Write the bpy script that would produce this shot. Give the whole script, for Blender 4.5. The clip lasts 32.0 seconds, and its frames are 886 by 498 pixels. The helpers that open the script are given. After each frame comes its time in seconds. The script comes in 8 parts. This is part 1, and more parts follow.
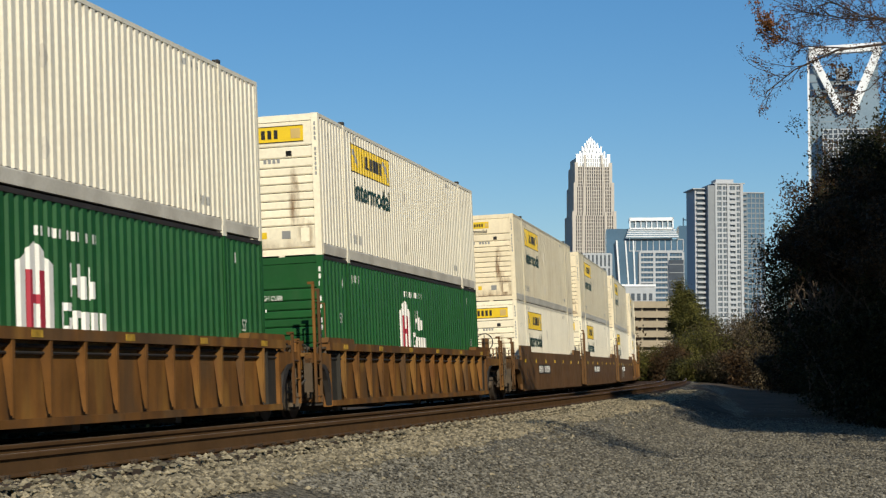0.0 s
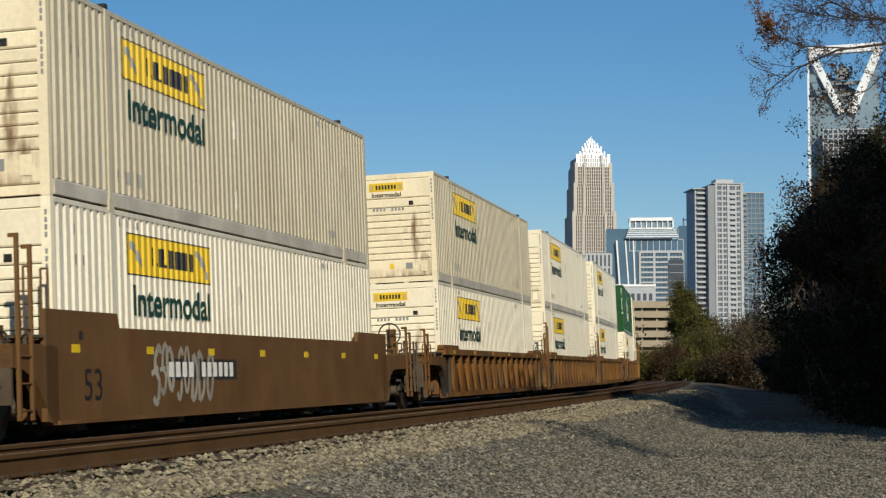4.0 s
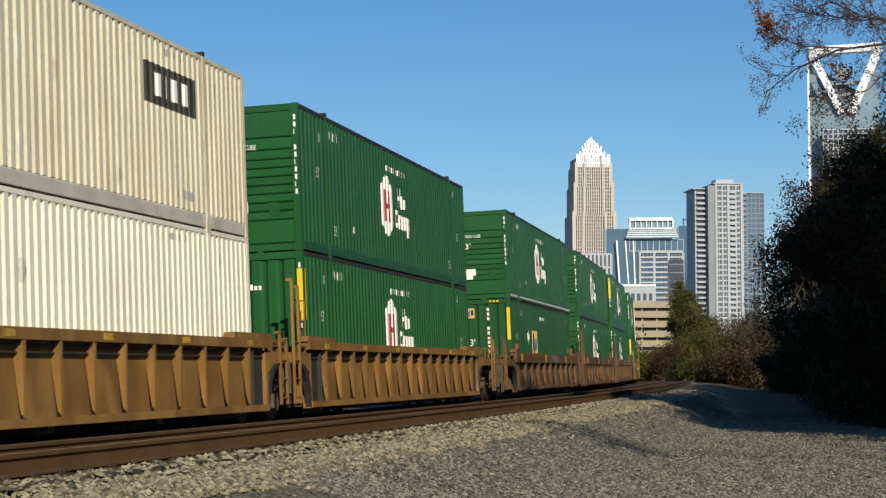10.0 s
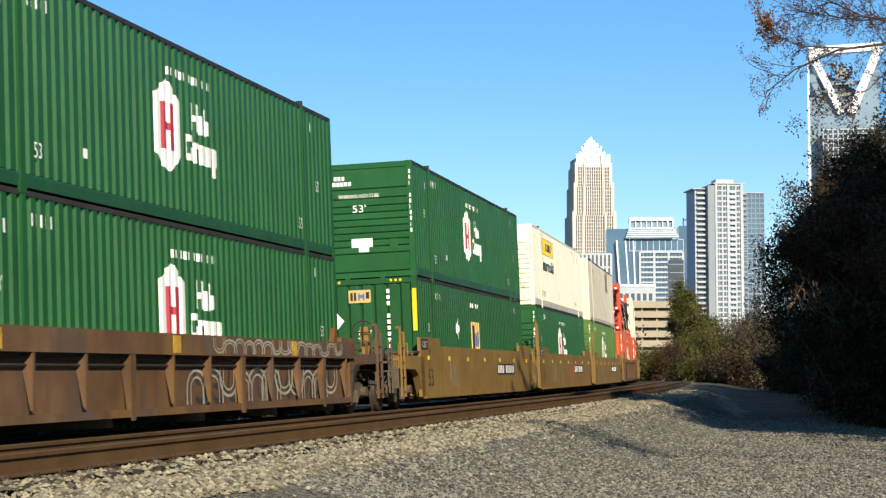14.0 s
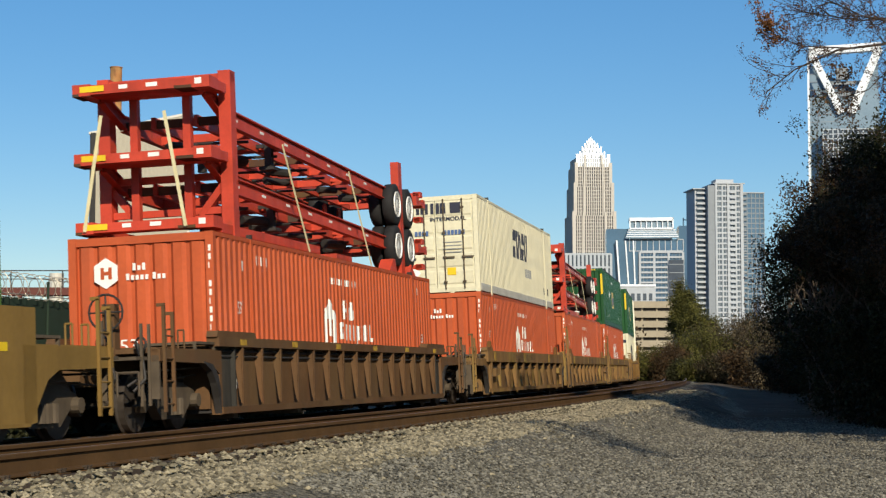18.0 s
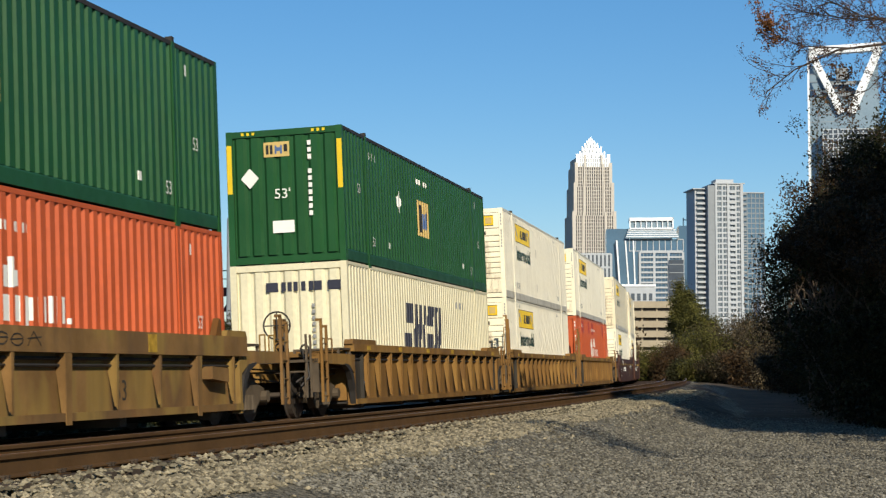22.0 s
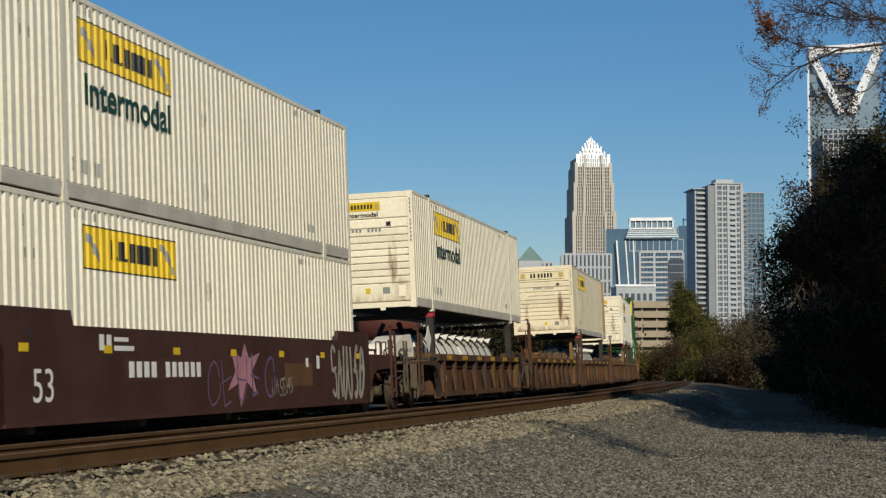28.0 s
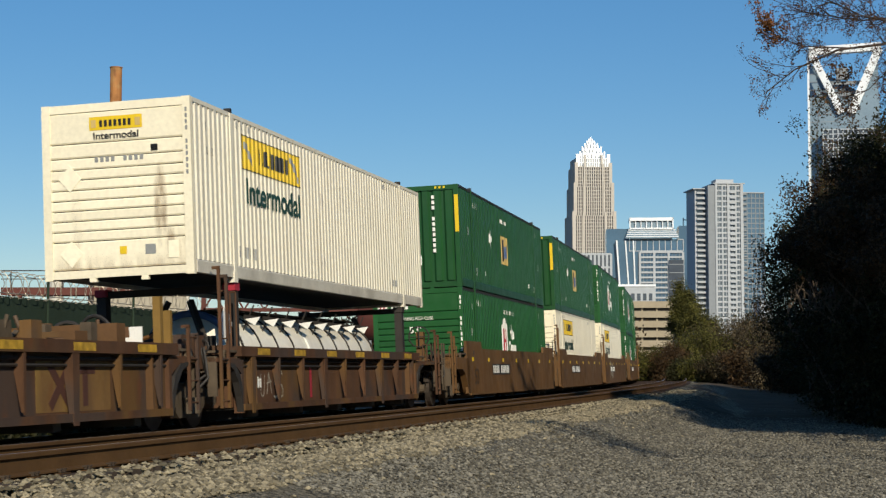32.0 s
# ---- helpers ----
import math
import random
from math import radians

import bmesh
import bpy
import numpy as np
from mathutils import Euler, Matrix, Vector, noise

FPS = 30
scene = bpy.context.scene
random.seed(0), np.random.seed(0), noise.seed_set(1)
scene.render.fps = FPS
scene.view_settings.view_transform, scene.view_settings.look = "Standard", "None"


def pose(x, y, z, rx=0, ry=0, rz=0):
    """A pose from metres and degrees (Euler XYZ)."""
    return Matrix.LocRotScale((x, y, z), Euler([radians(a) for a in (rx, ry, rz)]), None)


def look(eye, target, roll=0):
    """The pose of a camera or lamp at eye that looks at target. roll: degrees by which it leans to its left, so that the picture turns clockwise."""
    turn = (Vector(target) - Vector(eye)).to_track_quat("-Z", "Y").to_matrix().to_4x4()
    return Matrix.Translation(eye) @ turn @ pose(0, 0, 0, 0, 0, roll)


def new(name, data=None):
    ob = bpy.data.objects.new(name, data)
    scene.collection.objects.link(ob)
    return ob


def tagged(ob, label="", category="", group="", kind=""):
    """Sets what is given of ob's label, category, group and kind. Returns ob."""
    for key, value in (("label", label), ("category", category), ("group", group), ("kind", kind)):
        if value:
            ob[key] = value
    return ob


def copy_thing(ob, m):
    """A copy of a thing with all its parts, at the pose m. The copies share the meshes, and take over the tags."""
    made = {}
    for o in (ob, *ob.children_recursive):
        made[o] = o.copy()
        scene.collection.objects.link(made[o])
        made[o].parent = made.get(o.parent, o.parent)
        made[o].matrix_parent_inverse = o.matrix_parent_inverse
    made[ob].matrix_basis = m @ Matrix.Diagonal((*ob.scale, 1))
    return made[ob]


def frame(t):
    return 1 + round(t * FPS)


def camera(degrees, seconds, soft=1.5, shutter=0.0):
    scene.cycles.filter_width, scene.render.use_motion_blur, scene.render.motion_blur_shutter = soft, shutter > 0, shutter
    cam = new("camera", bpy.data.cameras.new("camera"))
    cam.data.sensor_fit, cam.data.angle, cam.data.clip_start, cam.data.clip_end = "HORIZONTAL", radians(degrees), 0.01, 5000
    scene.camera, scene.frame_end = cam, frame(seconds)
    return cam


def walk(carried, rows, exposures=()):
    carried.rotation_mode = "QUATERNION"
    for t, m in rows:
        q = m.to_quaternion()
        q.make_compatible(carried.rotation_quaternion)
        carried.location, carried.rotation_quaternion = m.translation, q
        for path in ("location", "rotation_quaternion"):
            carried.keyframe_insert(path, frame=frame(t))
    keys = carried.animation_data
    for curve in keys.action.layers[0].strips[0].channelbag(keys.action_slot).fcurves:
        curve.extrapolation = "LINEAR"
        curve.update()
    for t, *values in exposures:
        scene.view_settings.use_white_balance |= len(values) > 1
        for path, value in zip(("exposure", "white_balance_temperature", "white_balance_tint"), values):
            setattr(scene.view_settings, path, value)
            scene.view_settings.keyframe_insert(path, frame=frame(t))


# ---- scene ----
# ---- the track's line and the camera ----
S_STRAIGHT = 170.0
CANT = 0.042763
PATH_N = 340


def heading(s):
    """Angle of the track from +y towards +x, in radians, s metres along it."""
    u = min(max(s, 0.0), S_STRAIGHT)
    return 0.24614 - 0.00067571 * u - 4.9539e-06 * u * u / 2 + 1.5155e-08 * u ** 3 / 3


LINE = [(-11.9976, 0.0)]
for i in range(PATH_N):
    hh = heading((i + 0.5) * 0.5)
    LINE.append((LINE[-1][0] + 0.5 * math.sin(hh), LINE[-1][1] + 0.5 * math.cos(hh)))


def on_line(s):
    """Place and heading of the train track's middle, s metres along it."""
    if s <= 0:
        h = heading(0)
        return -11.9976 + s * math.sin(h), s * math.cos(h), h
    if s >= S_STRAIGHT:
        h = heading(S_STRAIGHT)
        x, y = LINE[-1]
        return x + (s - S_STRAIGHT) * math.sin(h), y + (s - S_STRAIGHT) * math.cos(h), h
    k = s * 2
    i = int(k)
    a, b = LINE[i], LINE[min(i + 1, PATH_N)]
    f = k - i
    return a[0] + f * (b[0] - a[0]), a[1] + f * (b[1] - a[1]), heading(s)


def track_pose(s, lat=0.0, z=0.0):
    x, y, h = on_line(s)
    m = pose(x, y, 0, 0, -math.degrees(CANT), -math.degrees(h))
    return m @ Matrix.Translation((lat, 0, z))


cam = camera(28.389, 32.0, soft=1.3, shutter=0.06)
EYE = (0.0, 0.0, 1.005)
VIEW = look(EYE, (0.0, math.cos(0.068347), 1.005 + math.sin(0.068347)), 0)
walk(cam, [(0.0, VIEW), (32.0, VIEW)],
     exposures=[(0.0, -0.12), (1.0, -0.20), (2.0, -0.28), (3.0, -0.22), (6.0, -0.27), (7.0, -0.28), (8.0, -0.19), (9.0, -0.08), (10.0, 0.02), (11.0, 0.50), (12.0, 0.63), (13.0, 0.64), (14.5, 0.55), (17.0, 0.12), (18.0, 0.09), (19.0, 0.12), (20.0, 0.16), (22.0, 0.12), (23.0, -0.09), (24.0, -0.26), (25.0, -0.30), (28.0, -0.37), (29.0, -0.37), (30.0, -0.21), (31.0, -0.14), (32.0, -0.13)])

# ---- world and sun ----
SUN_AZ = 15.0      # degrees from straight behind the camera towards its right hand
SUN_EL = 27.0
world = bpy.data.worlds.new("sky")
scene.world = world
world.use_nodes = True
wn = world.node_tree.nodes
wl = world.node_tree.links
sky = wn.new("ShaderNodeTexSky")
sky.sky_type = "NISHITA"
sky.sun_disc = False
sky.sun_elevation = radians(SUN_EL)
sky.sun_rotation = radians(180 - SUN_AZ)
sky.air_density, sky.dust_density, sky.ozone_density = 1.0, 0.0, 3.5
wn["Background"].inputs["Strength"].default_value = 0.085
tone = wn.new("ShaderNodeHueSaturation")
tone.inputs["Saturation"].default_value = 1.32
tone.inputs["Value"].default_value = 1.02
wl.new(sky.outputs[0], tone.inputs["Color"])
air = wn.new("ShaderNodeMix")
air.data_type, air.blend_type = "RGBA", "MIX"
air.inputs["Factor"].default_value = 0.22
air.inputs[7].default_value = (2.15, 4.48, 8.6, 1.0)
wl.new(tone.outputs[0], air.inputs[6])
wl.new(air.outputs[2], wn["Background"].inputs["Color"])

sun = new("sun", bpy.data.lights.new("sun", "SUN"))
sun.data.energy = 5.0
sun.data.angle = radians(0.5)
sun.data.color = (1.0, 0.89, 0.69)
SUN_DIR = Vector((math.sin(radians(SUN_AZ)) * math.cos(radians(SUN_EL)),
                  -math.cos(radians(SUN_AZ)) * math.cos(radians(SUN_EL)), math.sin(radians(SUN_EL))))
sun.matrix_world = look(SUN_DIR * 60, (0, 0, 0))


# ---- materials ----
def rgb(c):
    return (*c, 1.0)


def paint(name, colour, rough=0.5, metal=0.0, vary=0.15, scale=2.0, dirt=0.0, dirt_colour=(0.10, 0.07, 0.05),
          streak=False, bump=0.0, bump_scale=40.0, fine=0.06, lot=0.08, spec=0.3, rust=0.0, patch=()):
    """A surface with a base colour, broad and fine variation, dirt in patches or runs, and fine relief."""
    m = bpy.data.materials.new(name)
    m.use_nodes = True
    n, l = m.node_tree.nodes, m.node_tree.links
    b = n["Principled BSDF"]
    b.inputs["Roughness"].default_value = rough
    b.inputs["Metallic"].default_value = metal
    b.inputs["Specular IOR Level"].default_value = spec
    co = n.new("ShaderNodeTexCoord")
    info = n.new("ShaderNodeObjectInfo")
    off = n.new("ShaderNodeVectorMath")
    off.operation = "MULTIPLY_ADD"
    com = n.new("ShaderNodeCombineXYZ")
    for k in range(3):
        l.new(info.outputs["Random"], com.inputs[k])
    l.new(com.outputs[0], off.inputs[0])
    off.inputs[1].default_value = (37.0, 53.0, 71.0)
    l.new(co.outputs["Object"], off.inputs[2])

    def noise_at(sc, stretch=None, detail=4.0):
        t = n.new("ShaderNodeTexNoise")
        t.inputs["Scale"].default_value = sc
        t.inputs["Detail"].default_value = detail
        if stretch:
            mp = n.new("ShaderNodeMapping")
            mp.inputs["Scale"].default_value = stretch
            l.new(off.outputs[0], mp.inputs["Vector"])
            l.new(mp.outputs[0], t.inputs["Vector"])
        else:
            l.new(off.outputs[0], t.inputs["Vector"])
        return t.outputs["Fac"]

    def mix(fac, a, c, kind="MIX"):
        x = n.new("ShaderNodeMix")
        x.data_type, x.blend_type = "RGBA", kind
        if isinstance(fac, float):
            x.inputs["Factor"].default_value = fac
        else:
            l.new(fac, x.inputs["Factor"])
        for idx, val in ((6, a), (7, c)):
            if isinstance(val, tuple):
                x.inputs[idx].default_value = val
            else:
                l.new(val, x.inputs[idx])
        return x.outputs[2]

    def ramp(sock, lo, hi, a=0.0, c=1.0):
        r = n.new("ShaderNodeMapRange")
        r.inputs["From Min"].default_value, r.inputs["From Max"].default_value = lo, hi
        r.inputs["To Min"].default_value, r.inputs["To Max"].default_value = a, c
        l.new(sock, r.inputs["Value"])
        return r.outputs["Result"]

    dark = tuple(max(0.0, c * (1 - vary)) for c in colour)
    light = tuple(min(1.0, c * (1 + vary)) for c in colour)
    col = mix(ramp(noise_at(scale), 0.3, 0.7), rgb(dark), rgb(light))
    gr = mix(ramp(noise_at(scale * 14), 0.3, 0.7), rgb((1 - fine,) * 3), rgb((1 + fine,) * 3))
    col = mix(1.0, col, gr, "MULTIPLY")
    one = mix(ramp(info.outputs["Random"], 0.0, 1.0), rgb((1 - lot,) * 3), rgb((1 + lot * 0.5,) * 3))
    col = mix(1.0, col, one, "MULTIPLY")
    for i, c in enumerate(patch):
        pn = noise_at(0.55 + 0.23 * i, (1.0, 1.0, 0.5), 2.5)
        col = mix(ramp(pn, 0.54, 0.60, 0.0, 0.75), col, rgb(c))
    if dirt > 0:
        d = noise_at(1.4, (2.2, 2.2, 0.25) if streak else None, 5.0)
        col = mix(ramp(d, 0.62 - 0.25 * dirt, 0.80, 0.0, min(1.0, dirt)), col, rgb(dirt_colour))
    if rust > 0:
        r2 = noise_at(2.6, (1.0, 1.0, 0.6), 6.0)
        col = mix(ramp(r2, 0.66 - 0.2 * rust, 0.74, 0.0, min(1.0, rust + 0.3)), col, rgb((0.13, 0.05, 0.022)))
    l.new(col, b.inputs["Base Color"])
    ro = ramp(noise_at(scale * 3), 0.2, 0.8, max(0.02, rough - 0.1), min(1.0, rough + 0.12))
    l.new(ro, b.inputs["Roughness"])
    if bump > 0:
        bp = n.new("ShaderNodeBump")
        bp.inputs["Strength"].default_value = bump
        bp.inputs["Distance"].default_value = 0.02
        l.new(noise_at(bump_scale, None, 6.0), bp.inputs["Height"])
        l.new(bp.outputs[0], b.inputs["Normal"])
    return m


RUSTC = (0.12, 0.055, 0.03)
M = {
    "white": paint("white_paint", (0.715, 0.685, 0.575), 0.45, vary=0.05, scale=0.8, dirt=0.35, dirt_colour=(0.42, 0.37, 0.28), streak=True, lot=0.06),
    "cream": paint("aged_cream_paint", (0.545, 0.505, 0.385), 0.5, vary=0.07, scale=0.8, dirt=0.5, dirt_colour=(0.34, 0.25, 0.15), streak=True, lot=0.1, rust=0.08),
    # End walls: the side paint made lighter for the sun that falls on them.
    "sunlit_end_white": paint("sunlit_end_wall_white", (0.85, 0.79, 0.61), 0.45, vary=0.04, scale=1.0, dirt=0.16, dirt_colour=(0.48, 0.38, 0.24), streak=True),
    "sunlit_end_cream": paint("sunlit_end_wall_cream", (0.80, 0.71, 0.51), 0.5, vary=0.06, scale=1.0, dirt=0.28, dirt_colour=(0.36, 0.24, 0.13), streak=True, rust=0.06),
    "swift": paint("swift_cream", (0.66, 0.62, 0.45), 0.5, vary=0.06, scale=0.8, dirt=0.3, dirt_colour=(0.40, 0.36, 0.26), streak=True),
    "old_cream": paint("old_panel_cream", (0.47, 0.44, 0.36), 0.55, vary=0.08, scale=0.9, dirt=0.55, dirt_colour=(0.30, 0.24, 0.16), streak=True),
    "green": paint("green_paint", (0.0125, 0.082, 0.022), 0.42, vary=0.10, scale=0.9, dirt=0.25, dirt_colour=(0.05, 0.10, 0.05), streak=True, lot=0.12),
    "green_dark": paint("green_rail_paint", (0.014, 0.075, 0.03), 0.45, vary=0.12, scale=1.2, dirt=0.3, dirt_colour=(0.03, 0.04, 0.03)),
    "lime": paint("faded_green_paint", (0.082, 0.160, 0.030), 0.5, vary=0.10, scale=0.9, dirt=0.3, dirt_colour=(0.08, 0.12, 0.05), streak=True),
    "emp": paint("deep_green_paint", (0.0125, 0.071, 0.021), 0.42, vary=0.10, scale=0.9, dirt=0.25, dirt_colour=(0.04, 0.07, 0.04), streak=True, lot=0.10),
    "red": paint("orange_red_paint", (0.45, 0.088, 0.028), 0.5, vary=0.10, scale=0.9, dirt=0.35, dirt_colour=(0.25, 0.07, 0.04), streak=True, lot=0.08),
    "patch_red": paint("dark_red_touch_up", (0.30, 0.030, 0.026), 0.5, vary=0.10, scale=2.0),
    "grey_rail": paint("galvanised_rail", (0.56, 0.535, 0.465), 0.5, metal=0.05, vary=0.12, scale=1.5, dirt=0.5, dirt_colour=(0.20, 0.17, 0.13)),
    "dark": paint("dark_steel", (0.03, 0.027, 0.025), 0.6, vary=0.2, scale=3.0, dirt=0.3, dirt_colour=(0.07, 0.05, 0.04)),
    "yellow": paint("yellow_sign", (0.72, 0.50, 0.02), 0.45, vary=0.05, scale=3.0, dirt=0.15, dirt_colour=(0.45, 0.32, 0.05)),
    "yellow_worn": paint("worn_reflector", (0.42, 0.255, 0.03), 0.6, vary=0.4, scale=7.0, dirt=0.5, dirt_colour=(0.16, 0.10, 0.04)),
    "sheet_tan": paint("tan_patch", (0.33, 0.27, 0.19), 0.6, vary=0.1, scale=2.0),
    "dark_rust": paint("dark_rust_steel", (0.092, 0.047, 0.026), 0.7, vary=0.3, scale=1.0, dirt=0.7, dirt_colour=(0.055, 0.036, 0.027), streak=True, bump=0.12, rust=0.3, patch=((0.13, 0.072, 0.024), (0.058, 0.044, 0.038)), spec=0.15),
    "sign_pale": paint("faded_sign", (0.76, 0.68, 0.44), 0.5, vary=0.06, scale=3.0, dirt=0.2, dirt_colour=(0.5, 0.40, 0.2)),
    "black": paint("black_lettering", (0.02, 0.02, 0.02), 0.5, vary=0.1, scale=4.0),
    "teal": paint("dark_green_lettering", (0.014, 0.062, 0.050), 0.5, vary=0.1, scale=4.0),
    "navy": paint("navy_lettering", (0.032, 0.035, 0.055), 0.5, vary=0.1, scale=4.0),
    "grey": paint("grey_lettering", (0.25, 0.26, 0.26), 0.5, vary=0.1, scale=4.0),
    "bright": paint("white_lettering", (0.78, 0.78, 0.74), 0.5, vary=0.04, scale=4.0),
    "crimson": paint("crimson_sign", (0.36, 0.03, 0.05), 0.5, vary=0.05, scale=4.0),
    "gold": paint("gold_sign", (0.54, 0.39, 0.14), 0.5, vary=0.06, scale=4.0),
    "blue": paint("blue_sign", (0.08, 0.14, 0.30), 0.5, vary=0.06, scale=4.0),
    "orange": paint("weathered_orange_steel", (0.165, 0.076, 0.021), 0.6, vary=0.30, scale=0.9, dirt=0.85, dirt_colour=(0.058, 0.034, 0.019), streak=True, bump=0.1, rust=0.2, lot=0.14, patch=((0.10, 0.062, 0.032), (0.24, 0.125, 0.032)), spec=0.15),
    "amber": paint("golden_orange_steel", (0.205, 0.110, 0.033), 0.6, vary=0.22, scale=0.9, dirt=0.6, dirt_colour=(0.105, 0.060, 0.026), streak=True, bump=0.1, rust=0.15, lot=0.10, patch=((0.15, 0.082, 0.03), (0.27, 0.155, 0.045)), spec=0.15),
    "ochre": paint("ochre_steel", (0.205, 0.125, 0.036), 0.55, vary=0.16, scale=0.9, dirt=0.5, dirt_colour=(0.15, 0.09, 0.03), streak=True, lot=0.08, spec=0.15),
    "umber": paint("umber_brown_steel", (0.118, 0.064, 0.030), 0.65, vary=0.2, scale=1.0, dirt=0.5, dirt_colour=(0.060, 0.038, 0.024), streak=True, bump=0.1, rust=0.2, patch=((0.12, 0.072, 0.034),), spec=0.15),
    "tan": paint("dull_tan_steel", (0.192, 0.109, 0.041), 0.65, vary=0.28, scale=1.1, dirt=0.6, dirt_colour=(0.085, 0.055, 0.032), streak=True, bump=0.1, rust=0.25, patch=((0.13, 0.075, 0.035), (0.26, 0.17, 0.05)), spec=0.15),
    "rusty": paint("rusty_brown_steel", (0.118, 0.066, 0.034), 0.7, vary=0.3, scale=1.1, dirt=0.6, dirt_colour=(0.066, 0.040, 0.028), streak=True, bump=0.12, rust=0.4, patch=((0.17, 0.092, 0.03), (0.085, 0.062, 0.050)), spec=0.15),
    "brown": paint("brown_steel", (0.132, 0.070, 0.028), 0.55, vary=0.20, scale=0.8, dirt=0.5, dirt_colour=(0.088, 0.048, 0.024), streak=True, lot=0.08, rust=0.15, patch=((0.125, 0.070, 0.030),), spec=0.15),
    "maroon": paint("maroon_steel", (0.068, 0.032, 0.025), 0.5, vary=0.18, scale=0.8, dirt=0.35, dirt_colour=(0.05, 0.025, 0.02), streak=True, spec=0.15),
    "rust_wash": paint("rust_washed_cream", (0.40, 0.25, 0.13), 0.7, vary=0.25, scale=1.0, dirt=0.7, dirt_colour=(0.55, 0.46, 0.32), streak=True),
    "slate": paint("dark_slate_end_paint", (0.036, 0.034, 0.030), 0.6, vary=0.2, scale=1.5, dirt=0.5, dirt_colour=(0.11, 0.08, 0.05), streak=True, spec=0.15),
    "pink": paint("pink_spray_paint", (0.42, 0.20, 0.24), 0.6, vary=0.2, scale=2.0),
    "violet": paint("violet_spray_paint", (0.13, 0.09, 0.17), 0.6, vary=0.2, scale=2.0),
    "chalk": paint("pale_spray_paint", (0.33, 0.31, 0.26), 0.6, vary=0.25, scale=2.0),
    "aqua": paint("faded_aqua_spray", (0.16, 0.20, 0.17), 0.6, vary=0.25, scale=2.0),
    "steel": paint("dusty_truck_steel", (0.088, 0.068, 0.048), 0.7, vary=0.25, scale=3.0, dirt=0.5, dirt_colour=(0.13, 0.10, 0.07), bump=0.15, spec=0.15),
    "wheel": paint("wheel_steel", (0.11, 0.09, 0.075), 0.45, metal=0.6, vary=0.2, scale=3.0),
    "rail": paint("rusty_rail", (0.080, 0.043, 0.017), 0.7, vary=0.18, scale=1.5, dirt=0.4, dirt_colour=(0.07, 0.038, 0.022), bump=0.15, spec=0.15),
    "railtop": paint("worn_rail_top", (0.20, 0.14, 0.10), 0.4, metal=0.6, vary=0.12, scale=1.5),
    "tie": paint("timber_sleeper", (0.060, 0.045, 0.034), 0.9, vary=0.25, scale=3.0, bump=0.3, spec=0.15),
    "ballast": paint("ballast_stone", (0.33, 0.30, 0.235), 0.9, vary=0.25, scale=5.0, bump=0.3, fine=0.15),
    "tyre": paint("tyre_rubber", (0.018, 0.018, 0.019), 0.8, vary=0.2, scale=6.0),
    "rim": paint("white_wheel_rim", (0.85, 0.84, 0.80), 0.4, vary=0.08, scale=6.0, dirt=0.3, dirt_colour=(0.2, 0.16, 0.12)),
    "chassis": paint("red_chassis_paint", (0.50, 0.058, 0.030), 0.45, vary=0.18, scale=1.5, dirt=0.55, dirt_colour=(0.17, 0.030, 0.02), rust=0.25),
    "strap": paint("pale_webbing", (0.62, 0.55, 0.33), 0.8, vary=0.08, scale=5.0),
    "tank": paint("white_tank_shell", (0.78, 0.75, 0.66), 0.35, vary=0.05, scale=1.0, dirt=0.3, dirt_colour=(0.36, 0.33, 0.27), streak=True),
}


